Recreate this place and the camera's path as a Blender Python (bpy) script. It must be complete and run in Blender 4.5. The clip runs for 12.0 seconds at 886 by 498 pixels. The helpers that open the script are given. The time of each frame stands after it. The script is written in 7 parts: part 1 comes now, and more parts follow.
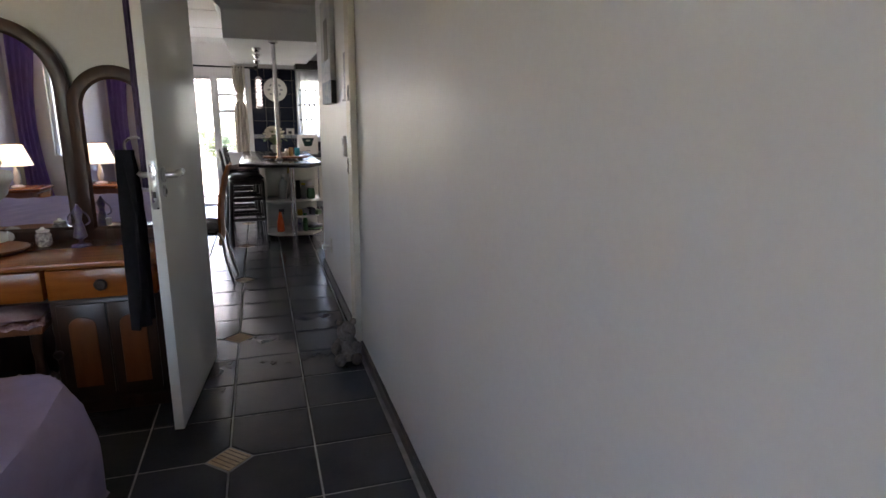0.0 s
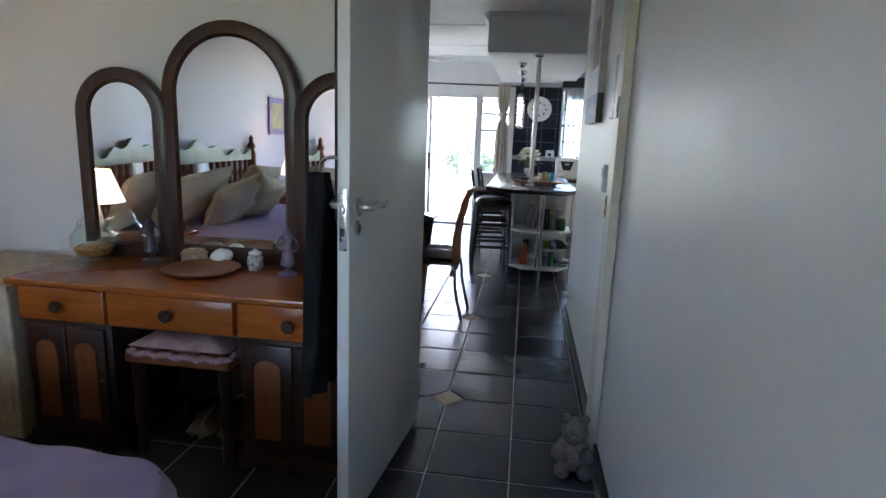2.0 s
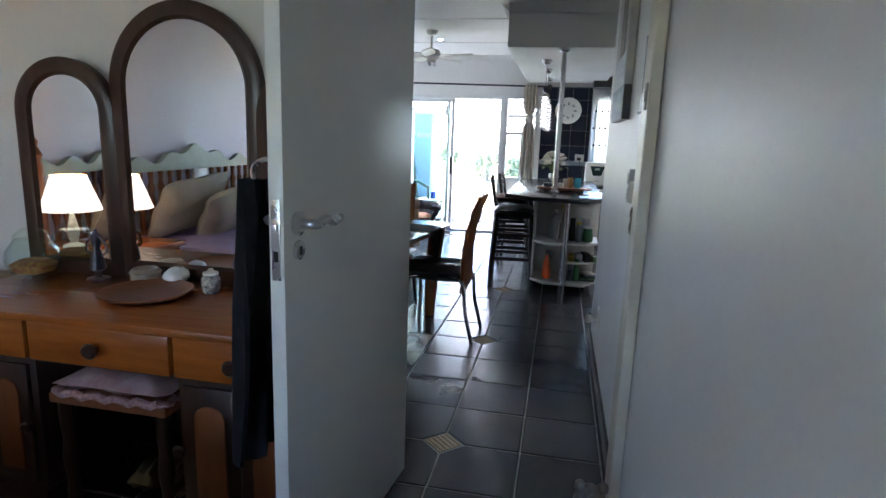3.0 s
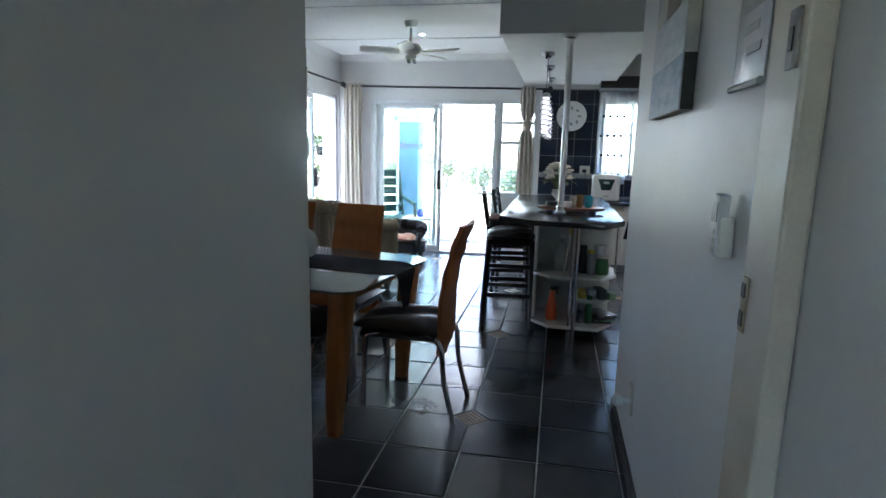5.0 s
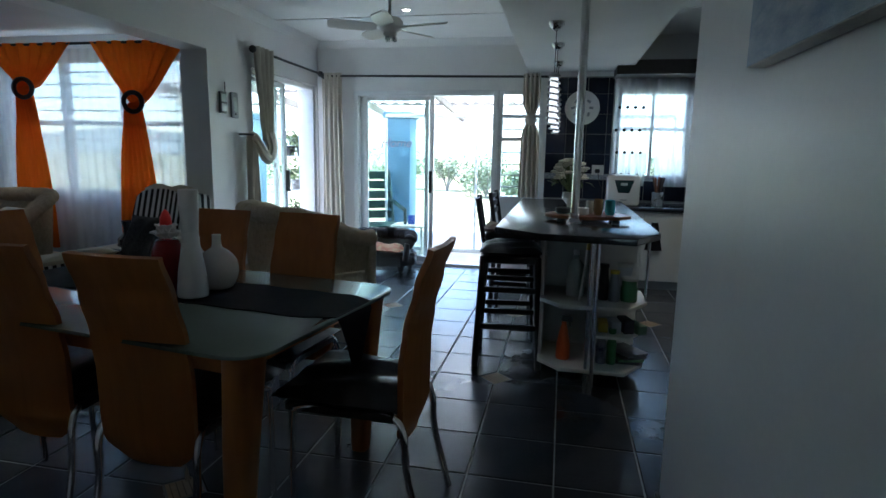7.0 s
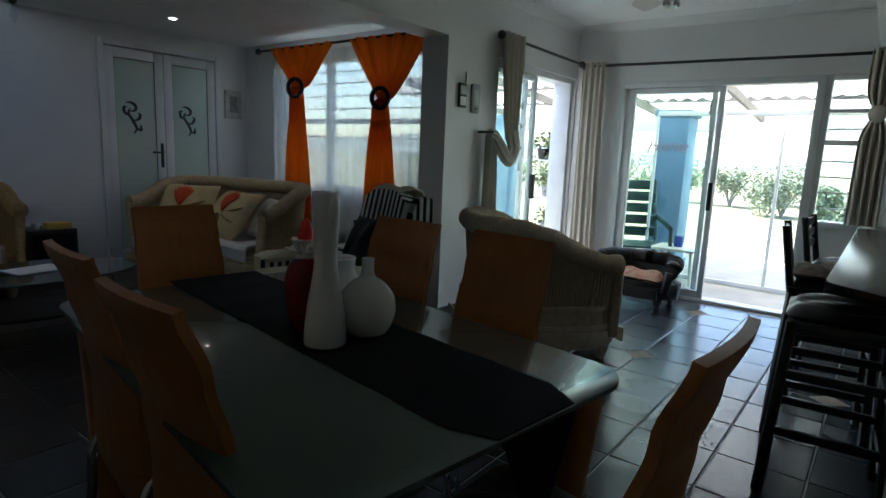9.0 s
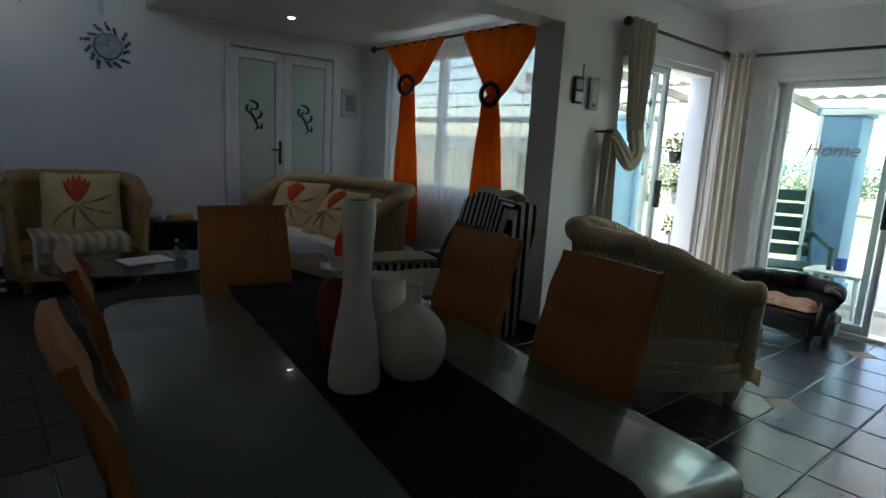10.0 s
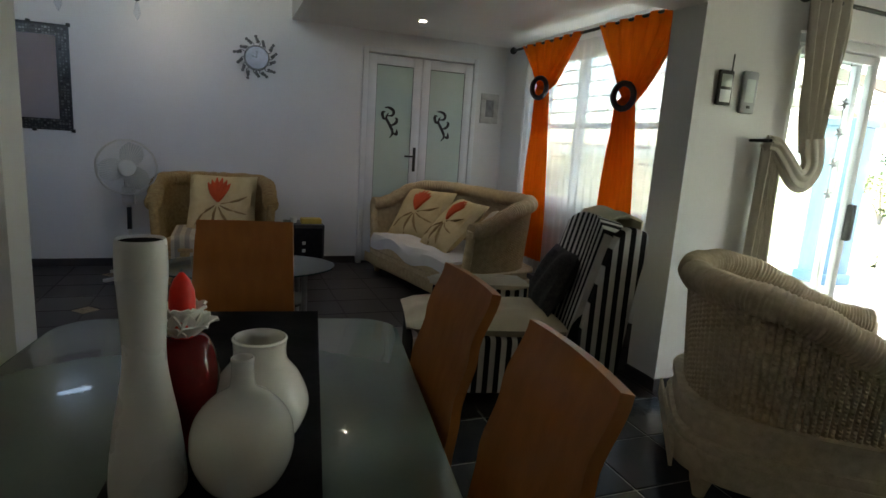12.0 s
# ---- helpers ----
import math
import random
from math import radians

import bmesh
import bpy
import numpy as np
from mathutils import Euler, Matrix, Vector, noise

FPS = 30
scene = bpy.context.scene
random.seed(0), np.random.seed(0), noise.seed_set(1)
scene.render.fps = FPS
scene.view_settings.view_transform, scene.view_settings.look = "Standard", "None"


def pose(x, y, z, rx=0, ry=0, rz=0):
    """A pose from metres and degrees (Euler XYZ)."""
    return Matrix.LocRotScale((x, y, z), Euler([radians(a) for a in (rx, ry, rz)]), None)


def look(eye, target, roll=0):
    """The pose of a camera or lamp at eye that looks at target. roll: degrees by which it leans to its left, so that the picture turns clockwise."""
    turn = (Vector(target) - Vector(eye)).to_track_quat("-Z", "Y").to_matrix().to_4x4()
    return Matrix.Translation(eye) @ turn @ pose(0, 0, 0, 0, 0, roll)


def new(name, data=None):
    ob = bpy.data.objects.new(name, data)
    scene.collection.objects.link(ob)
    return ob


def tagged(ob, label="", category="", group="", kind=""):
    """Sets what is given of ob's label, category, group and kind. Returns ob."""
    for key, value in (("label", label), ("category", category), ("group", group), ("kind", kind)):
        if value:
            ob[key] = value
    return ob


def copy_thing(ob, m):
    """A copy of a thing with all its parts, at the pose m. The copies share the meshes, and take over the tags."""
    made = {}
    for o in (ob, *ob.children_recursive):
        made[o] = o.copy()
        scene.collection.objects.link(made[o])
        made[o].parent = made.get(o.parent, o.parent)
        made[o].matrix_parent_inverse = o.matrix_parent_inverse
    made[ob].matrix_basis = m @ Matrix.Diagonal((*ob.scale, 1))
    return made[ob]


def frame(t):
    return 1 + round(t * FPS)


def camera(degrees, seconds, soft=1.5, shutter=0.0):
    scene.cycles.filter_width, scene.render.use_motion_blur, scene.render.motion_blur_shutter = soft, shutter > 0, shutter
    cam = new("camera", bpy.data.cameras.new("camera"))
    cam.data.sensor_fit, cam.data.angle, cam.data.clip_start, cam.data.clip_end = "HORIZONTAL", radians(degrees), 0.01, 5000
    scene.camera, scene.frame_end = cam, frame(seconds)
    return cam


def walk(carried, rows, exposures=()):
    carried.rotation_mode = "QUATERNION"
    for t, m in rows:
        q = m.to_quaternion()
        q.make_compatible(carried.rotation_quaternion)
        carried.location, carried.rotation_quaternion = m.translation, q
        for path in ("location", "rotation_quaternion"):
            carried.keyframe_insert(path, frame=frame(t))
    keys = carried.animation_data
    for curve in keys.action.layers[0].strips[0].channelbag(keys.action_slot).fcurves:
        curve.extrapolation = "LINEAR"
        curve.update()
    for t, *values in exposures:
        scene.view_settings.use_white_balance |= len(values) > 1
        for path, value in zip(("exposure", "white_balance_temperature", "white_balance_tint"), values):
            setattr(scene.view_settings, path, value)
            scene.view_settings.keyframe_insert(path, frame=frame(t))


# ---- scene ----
cam = camera(75.8, 12.0)
PATH = [
    (0, (-0.272, 0.112, 1.337), (0.322, 1.968, 0.886), 0.5),
    (0.5, (-0.241, 0.276, 1.339), (0.083, 2.205, 0.92), 1.0),
    (1, (-0.228, 0.47, 1.335), (-0.172, 2.427, 0.927), 1.6),
    (1.5, (-0.198, 0.698, 1.34), (-0.337, 2.653, 0.941), 2.0),
    (2, (-0.142, 0.934, 1.336), (-0.408, 2.876, 0.937), 2.2),
    (2.5, (-0.073, 1.161, 1.336), (-0.423, 3.09, 0.943), 2.1),
    (3, (-0.044, 1.382, 1.316), (-0.426, 3.306, 0.931), 2.0),
    (5, (-0.107, 2.378, 1.299), (-0.488, 4.311, 0.955), 1.4),
    (5.5, (-0.137, 2.621, 1.29), (-0.515, 4.555, 0.948), 1.4),
    (6, (-0.135, 2.857, 1.266), (-0.508, 4.793, 0.926), 1.4),
    (6.5, (-0.125, 3.08, 1.253), (-0.494, 5.017, 0.918), 1.3),
    (6.7, (-0.131, 3.155, 1.246), (-0.502, 5.09, 0.913), 1.2),
    (8.5, (-0.311, 3.971, 1.228), (-1.265, 5.7, 0.9), 1.9),
    (9, (-0.362, 4.15, 1.207), (-1.568, 5.71, 0.872), 2.4),
    (9.5, (-0.438, 4.316, 1.197), (-1.812, 5.728, 0.856), 2.9),
    (10, (-0.483, 4.493, 1.209), (-1.993, 5.755, 0.857), 3.2),
    (10.5, (-0.496, 4.668, 1.23), (-2.104, 5.803, 0.875), 3.4),
    (11, (-0.504, 4.854, 1.251), (-2.217, 5.816, 0.886), 3.5),
    (11.5, (-0.534, 5.028, 1.258), (-2.328, 5.832, 0.883), 3.6),
    (12, (-0.577, 5.196, 1.258), (-2.41, 5.905, 0.888), 3.8),
]
EXPOSURES = [(0, 4.33, 7000, 32), (1, 4.38, 6200, 28), (1.5, 4.6, 5950, 25), (3, 4.5, 5850, 22), (5, 4.2, 5650, 17), (6.5, 3.4, 5400, 12),
             (8.5, 2.85, 5850, 8), (9.5, 2.66, 6200, 8), (10.5, 2.9, 6600, 9), (11.2, 3.38, 7100, 10), (12, 3.74, 7300, 11)]
walk(cam, [(t, look(eye, target, roll)) for t, eye, target, roll in PATH], EXPOSURES)

# ---- light ----
world = bpy.data.worlds.new("sky")
scene.world = world
world.use_nodes = True
sky_node = world.node_tree.nodes.new("ShaderNodeTexSky")
sky_node.sky_type, sky_node.sun_disc = "NISHITA", False
sky_node.sun_elevation, sky_node.sun_rotation = radians(69), radians(292)
world.node_tree.nodes["Background"].inputs[1].default_value = 0.13
world.node_tree.links.new(sky_node.outputs[0], world.node_tree.nodes["Background"].inputs[0])


def lamp(name, kind, energy, colour, m, soft=0.03, wide=95, disc=0.6):
    data = bpy.data.lights.new(name, kind)
    data.energy, data.color = energy, colour
    if kind == "SUN":
        data.angle = radians(disc)
    else:
        data.shadow_soft_size = soft
    if kind == "SPOT":
        data.spot_size, data.spot_blend = radians(wide), 0.6
    ob = new(name, data)
    ob.matrix_world = m
    return ob


lamp("sun", "SUN", 3.4, (1.0, 0.95, 0.87), look((-5, 2, 14), (0, 0, 0)))


# ---- materials ----
def shade(name, colour, colour2=None, rough=0.5, metal=0.0, scale=8.0, fine=120.0, bump=0.1, mixed=0.5, stretch=(1, 1, 1), spec=0.5, rough_var=0.08, random_tone=0.0, per_object=False):
    """A surface with broad tone variation, fine grain, relief and uneven gloss."""
    m = bpy.data.materials.new(name)
    m.use_nodes = True
    nt = m.node_tree
    n, l = nt.nodes, nt.links
    b = n["Principled BSDF"]
    colour2 = colour2 or tuple(c * 0.85 for c in colour)
    co = n.new("ShaderNodeTexCoord")
    mp = n.new("ShaderNodeMapping")
    mp.inputs["Scale"].default_value = stretch
    if per_object:
        geo = n.new("ShaderNodeNewGeometry")
        l.new(geo.outputs["Position"], mp.inputs[0])
    else:
        l.new(co.outputs["Object"], mp.inputs[0])
    broad = n.new("ShaderNodeTexNoise")
    broad.inputs["Scale"].default_value, broad.inputs["Detail"].default_value = scale, 5
    grain = n.new("ShaderNodeTexNoise")
    grain.inputs["Scale"].default_value, grain.inputs["Detail"].default_value = fine, 3
    for t in (broad, grain):
        l.new(mp.outputs[0], t.inputs["Vector"])
    add = n.new("ShaderNodeMath")
    add.operation = "MULTIPLY_ADD"
    l.new(grain.outputs["Fac"], add.inputs[0])
    add.inputs[1].default_value = 0.35
    l.new(broad.outputs["Fac"], add.inputs[2])
    rng = n.new("ShaderNodeMapRange")
    rng.inputs["From Min"].default_value, rng.inputs["From Max"].default_value = 0.45, 0.9
    l.new(add.outputs[0], rng.inputs[0])
    mix = n.new("ShaderNodeMix")
    mix.data_type = "RGBA"
    mix.inputs["A"].default_value, mix.inputs["B"].default_value = (*colour, 1), (*colour2, 1)
    l.new(rng.outputs[0], mix.inputs["Factor"])
    out = mix.outputs["Result"]
    if random_tone:
        info = n.new("ShaderNodeObjectInfo" if per_object else "ShaderNodeNewGeometry")
        hsv = n.new("ShaderNodeHueSaturation")
        mr = n.new("ShaderNodeMapRange")
        mr.inputs["To Min"].default_value, mr.inputs["To Max"].default_value = 1 - random_tone, 1 + random_tone
        l.new(info.outputs["Random" if per_object else "Random Per Island"], mr.inputs[0])
        l.new(mr.outputs[0], hsv.inputs["Value"])
        l.new(out, hsv.inputs["Color"])
        out = hsv.outputs[0]
    l.new(out, b.inputs["Base Color"])
    rr = n.new("ShaderNodeMapRange")
    rr.inputs["To Min"].default_value, rr.inputs["To Max"].default_value = max(0.02, rough - rough_var), min(1, rough + rough_var)
    l.new(broad.outputs["Fac"], rr.inputs[0])
    l.new(rr.outputs[0], b.inputs["Roughness"])
    b.inputs["Metallic"].default_value = metal
    b.inputs["Specular IOR Level"].default_value = spec
    if bump:
        bp = n.new("ShaderNodeBump")
        bp.inputs["Strength"].default_value, bp.inputs["Distance"].default_value = bump, 0.004
        l.new(add.outputs[0], bp.inputs["Height"])
        l.new(bp.outputs[0], b.inputs["Normal"])
    return m


def glass(name, tint=(0.95, 1, 0.98), rough=0.0, mixed=0.9):
    """Thin clear sheet: mostly see-through, with a mirror gloss that grows at a slant."""
    m = bpy.data.materials.new(name)
    m.use_nodes = True
    nt = m.node_tree
    nt.nodes.clear()
    o = nt.nodes.new("ShaderNodeOutputMaterial")
    t = nt.nodes.new("ShaderNodeBsdfTransparent")
    t.inputs[0].default_value = (*tint, 1)
    g = nt.nodes.new("ShaderNodeBsdfGlossy")
    g.inputs["Roughness"].default_value = rough
    w = nt.nodes.new("ShaderNodeLayerWeight")
    w.inputs[0].default_value = 0.5
    pw = nt.nodes.new("ShaderNodeMath")
    pw.operation = "POWER"
    pw.inputs[1].default_value = 4.0
    f = nt.nodes.new("ShaderNodeMath")
    f.operation = "MULTIPLY_ADD"
    f.inputs[1].default_value, f.inputs[2].default_value = 0.55, 0.035
    nt.links.new(w.outputs["Facing"], pw.inputs[0])
    nt.links.new(pw.outputs[0], f.inputs[0])
    mx = nt.nodes.new("ShaderNodeMixShader")
    nt.links.new(f.outputs[0], mx.inputs[0])
    nt.links.new(t.outputs[0], mx.inputs[1])
    nt.links.new(g.outputs[0], mx.inputs[2])
    nt.links.new(mx.outputs[0], o.inputs[0])
    return m


def glow(name, colour, strength):
    m = bpy.data.materials.new(name)
    m.use_nodes = True
    b = m.node_tree.nodes["Principled BSDF"]
    b.inputs["Base Color"].default_value = (*colour, 1)
    b.inputs["Emission Color"].default_value = (*colour, 1)
    b.inputs["Emission Strength"].default_value = strength
    return m


def cloth(name, colour, colour2=None, through_light=0.4, **more):
    """Woven cloth that lets some light through."""
    m = shade(name, colour, colour2, rough=0.9, spec=0.1, **more)
    nt = m.node_tree
    b, o = nt.nodes["Principled BSDF"], nt.nodes["Material Output"]
    tr = nt.nodes.new("ShaderNodeBsdfTranslucent")
    src = b.inputs["Base Color"].links[0].from_socket
    nt.links.new(src, tr.inputs[0])
    mx = nt.nodes.new("ShaderNodeMixShader")
    mx.inputs[0].default_value = through_light
    nt.links.new(b.outputs[0], mx.inputs[1])
    nt.links.new(tr.outputs[0], mx.inputs[2])
    nt.links.new(mx.outputs[0], o.inputs[0])
    return m


def sheer(name, colour, clear, through_light=0.6):
    m = cloth(name, colour, through_light=through_light, scale=5, fine=300)
    nt = m.node_tree
    o = nt.nodes["Material Output"]
    src = o.inputs[0].links[0].from_socket
    t = nt.nodes.new("ShaderNodeBsdfTransparent")
    mx = nt.nodes.new("ShaderNodeMixShader")
    mx.inputs[0].default_value = clear
    nt.links.new(src, mx.inputs[1])
    nt.links.new(t.outputs[0], mx.inputs[2])
    nt.links.new(mx.outputs[0], o.inputs[0])
    return m


def striped(name, colour, colour2, freq, axis=0, duty=0.5, rough=0.8, band_noise=0.0):
    """Two colours in straight stripes across an object axis."""
    m = shade(name, colour, rough=rough, spec=0.2)
    nt = m.node_tree
    n, l = nt.nodes, nt.links
    co = [x for x in n if x.type == "TEX_COORD"][0]
    sep = n.new("ShaderNodeSeparateXYZ")
    l.new(co.outputs["Object"], sep.inputs[0])
    mul = n.new("ShaderNodeMath")
    mul.operation = "MULTIPLY"
    mul.inputs[1].default_value = freq
    l.new(sep.outputs[axis], mul.inputs[0])
    fr = n.new("ShaderNodeMath")
    fr.operation = "FRACT"
    l.new(mul.outputs[0], fr.inputs[0])
    gt = n.new("ShaderNodeMath")
    gt.operation = "GREATER_THAN"
    gt.inputs[1].default_value = duty
    l.new(fr.outputs[0], gt.inputs[0])
    b = n["Principled BSDF"]
    src = b.inputs["Base Color"].links[0].from_socket
    mix = n.new("ShaderNodeMix")
    mix.data_type = "RGBA"
    mix.inputs["B"].default_value = (*colour2, 1)
    l.new(gt.outputs[0], mix.inputs["Factor"])
    l.new(src, mix.inputs["A"])
    l.new(mix.outputs["Result"], b.inputs["Base Color"])
    return m


WALL = shade("white_wall_paint", (0.74, 0.73, 0.72), (0.68, 0.67, 0.66), rough=0.42, scale=1.6, fine=60, bump=0.05)
MAUVE = shade("mauve_wall_paint", (0.56, 0.53, 0.62), (0.5, 0.47, 0.56), rough=0.5, scale=1.6, fine=60, bump=0.05)
CEIL = shade("ceiling_paint", (0.74, 0.74, 0.72), (0.68, 0.68, 0.66), rough=0.7, scale=2, fine=70, bump=0.04)
TILE = shade("slate_floor_tile", (0.032, 0.036, 0.044), (0.046, 0.05, 0.058), rough=0.24, scale=4, fine=60, bump=0.12, random_tone=0.22, per_object=True, rough_var=0.05, spec=0.38)
TILE2 = shade("slate_floor_tile_far", (0.032, 0.036, 0.044), (0.046, 0.05, 0.058), rough=0.24, scale=4, fine=60, bump=0.12, random_tone=0.22, rough_var=0.05, spec=0.38)
GROUT = shade("grey_grout", (0.26, 0.27, 0.28), (0.15, 0.155, 0.16), rough=0.6, scale=10, fine=200)
# Darker, browner, rougher version of the floor tile, laid on the lounge side
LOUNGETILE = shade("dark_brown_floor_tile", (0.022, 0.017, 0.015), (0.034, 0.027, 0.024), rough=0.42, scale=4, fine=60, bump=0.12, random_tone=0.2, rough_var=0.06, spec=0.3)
INLAY = shade("beige_inlay", (0.42, 0.33, 0.22), (0.3, 0.22, 0.14), rough=0.6, scale=20)
INLAY2 = shade("brown_inlay_rib", (0.15, 0.1, 0.07), rough=0.6, scale=20)
SKIRT = shade("dark_skirting", (0.05, 0.042, 0.04), (0.03, 0.026, 0.026), rough=0.4, scale=6)
DOORP = shade("white_door_paint", (0.775, 0.775, 0.745), (0.765, 0.765, 0.735), rough=0.28, scale=2, fine=120, stretch=(6, 6, 0.3), bump=0.05, rough_var=0.01)
CREAM = shade("cream_frame_paint", (0.66, 0.6, 0.5), (0.55, 0.49, 0.4), rough=0.35, scale=8)
STEEL = shade("brushed_steel", (0.6, 0.6, 0.6), (0.5, 0.5, 0.5), rough=0.28, metal=1.0, scale=20, bump=0.03)
CHROME = shade("chrome", (0.8, 0.8, 0.82), (0.7, 0.7, 0.72), rough=0.12, metal=1.0, scale=10, bump=0.0, rough_var=0.04)
ALU = shade("white_aluminium", (0.7, 0.71, 0.72), (0.62, 0.63, 0.64), rough=0.35, scale=6, bump=0.03)
GLASS = glass("window_glass")
BEECH = shade("orange_beech_veneer", (0.42, 0.15, 0.034), (0.35, 0.12, 0.027), rough=0.38, scale=4, fine=50, stretch=(9, 9, 0.9), bump=0.05)
LEATHER = shade("black_leather", (0.014, 0.014, 0.016), (0.026, 0.026, 0.028), rough=0.38, scale=20, fine=260, bump=0.3)
DARKWOOD = shade("dark_stained_wood", (0.03, 0.013, 0.008), (0.055, 0.023, 0.013), rough=0.35, scale=5, fine=60, stretch=(8, 8, 0.8), bump=0.1)
BLACKWOOD = shade("black_stained_wood", (0.012, 0.011, 0.012), (0.03, 0.026, 0.025), rough=0.4, scale=6, fine=60, bump=0.1)
PINE = shade("honey_pine", (0.40, 0.115, 0.018), (0.27, 0.07, 0.011), rough=0.24, scale=4, fine=40, stretch=(0.9, 9, 9), bump=0.06)
PINEV = shade("reddish_pine_panel", (0.26, 0.09, 0.03), (0.19, 0.06, 0.02), rough=0.35, scale=4, fine=40, stretch=(9, 9, 0.9), bump=0.06)
MIRROR = shade("silvered_mirror", (0.9, 0.9, 0.9), (0.9, 0.9, 0.9), rough=0.01, metal=1.0, bump=0.0, rough_var=0.0)
LILAC = cloth("lilac_bedspread", (0.40, 0.33, 0.49), (0.34, 0.28, 0.42), through_light=0.0, scale=9, fine=200, bump=0.4)
WICKER = shade("cream_wicker", (0.66, 0.56, 0.41), (0.50, 0.41, 0.28), rough=0.55, scale=30, fine=160, bump=0.1)
WICKER2 = shade("honey_wicker", (0.44, 0.285, 0.11), (0.29, 0.175, 0.06), rough=0.6, scale=40, fine=160, bump=0.4)
HONEYCREAM = shade("straw_wicker", (0.56, 0.43, 0.25), (0.42, 0.31, 0.17), rough=0.55, scale=30, fine=160, bump=0.15)
BLACKWICKER = shade("black_wicker", (0.015, 0.013, 0.012), (0.03, 0.026, 0.022), rough=0.45, scale=40, fine=160, bump=0.4)
ORANGE = cloth("orange_voile", (0.88, 0.19, 0.012), (0.76, 0.14, 0.01), through_light=0.42, scale=6, fine=220, stretch=(6, 6, 0.5), bump=0.2)
SHEER = sheer("white_sheer", (0.78, 0.78, 0.78), 0.14, 0.2)
BEIGECUR = cloth("beige_curtain", (0.62, 0.57, 0.49), (0.52, 0.47, 0.40), through_light=0.15, scale=6, fine=220, stretch=(4, 4, 0.5), bump=0.2)
LACE = sheer("white_lace", (0.85, 0.86, 0.86), 0.3)
CERAMIC = shade("white_ceramic", (0.84, 0.83, 0.79), (0.79, 0.78, 0.74), rough=0.1, scale=5, bump=0.02)
MATTWHITE = shade("satin_white_ceramic", (0.82, 0.82, 0.81), (0.77, 0.77, 0.76), rough=0.28, scale=5, bump=0.04)
REDGLAZE = shade("deep_red_glaze", (0.22, 0.012, 0.014), (0.13, 0.008, 0.01), rough=0.12, scale=9, bump=0.02)
REDWAX = shade("red_wax", (0.85, 0.03, 0.015), (0.7, 0.02, 0.012), rough=0.4, scale=9)
BLACK = shade("black_plastic", (0.012, 0.012, 0.013), (0.02, 0.02, 0.02), rough=0.35, scale=30)
BLACKCLOTH = shade("black_cloth", (0.008, 0.008, 0.010), (0.016, 0.016, 0.02), rough=0.85, scale=30, fine=300, bump=0.3, spec=0.15)
PRINTCLOTH = shade("yellow_cream_print_cloth", (0.62, 0.5, 0.28), (0.5, 0.38, 0.2), rough=0.9, scale=9, fine=260, bump=0.4, spec=0.1)
CREAMCLOTH = shade("cream_cloth", (0.62, 0.57, 0.45), (0.52, 0.47, 0.36), rough=0.9, scale=7, fine=260, bump=0.4, spec=0.1)
WHITECLOTH = shade("white_cloth", (0.72, 0.7, 0.68), (0.62, 0.6, 0.58), rough=0.9, scale=7, fine=260, bump=0.4, spec=0.1)
WHITE = shade("white_laminate", (0.74, 0.72, 0.66), (0.68, 0.66, 0.6), rough=0.35, scale=6, bump=0.03)
GRANITE = shade("black_counter", (0.012, 0.013, 0.016), (0.035, 0.037, 0.042), rough=0.2, scale=60, fine=300, bump=0.03)
NAVY = shade("navy_wall_tile", (0.010, 0.014, 0.03), (0.018, 0.024, 0.045), rough=0.15, scale=5, bump=0.05, random_tone=0.2, per_object=True)
BRICK = shade("red_brown_brick", (0.26, 0.10, 0.06), (0.17, 0.06, 0.04), rough=0.85, scale=20, fine=90, bump=0.5, random_tone=0.25, per_object=True)
BLUEPOST = shade("blue_painted_column", (0.14, 0.27, 0.42), (0.10, 0.21, 0.34), rough=0.5, scale=5)
# Leaf green lifted and greyed to stand in for haze over the far bushes
SCRUB = shade("haze_paled_scrub_leaves", (0.20, 0.25, 0.17), (0.26, 0.31, 0.2), rough=0.7, scale=3, random_tone=0.3)
FOLIAGE = shade("green_leaves", (0.11, 0.16, 0.06), (0.16, 0.22, 0.09), rough=0.5, scale=3, random_tone=0.4)
GRASS = shade("sunlit_dry_grass", (0.16, 0.165, 0.08), (0.23, 0.22, 0.12), rough=0.9, scale=2, fine=30, bump=0.4)
PAVING = shade("pale_paving", (0.46, 0.42, 0.36), (0.38, 0.34, 0.29), rough=0.8, scale=4, fine=60)
ROOFING = shade("white_corrugated_roof", (0.62, 0.62, 0.6), (0.5, 0.5, 0.48), rough=0.5, scale=4)
TIMBER = shade("grey_rafter", (0.3, 0.27, 0.24), (0.22, 0.2, 0.18), rough=0.7, scale=8)
GREENPL = shade("dark_green_plastic", (0.01, 0.055, 0.05), (0.008, 0.04, 0.038), rough=0.4, scale=8)
GREY = shade("grey_plastic", (0.3, 0.31, 0.32), (0.25, 0.26, 0.27), rough=0.4, scale=20)
TABLEGLASS = shade("frosted_green_glass", (0.115, 0.155, 0.135), (0.10, 0.138, 0.12), spec=0.22, rough=0.2, scale=3, bump=0.0, rough_var=0.03)
TABLEGLASS.node_tree.nodes["Principled BSDF"].inputs["Coat Weight"].default_value = 0.3
TABLEGLASS.node_tree.nodes["Principled BSDF"].inputs["Coat Roughness"].default_value = 0.03
DOORGLASS = shade("frosted_pale_glass", (0.50, 0.60, 0.54), (0.45, 0.55, 0.49), rough=0.22, scale=2, bump=0.02)


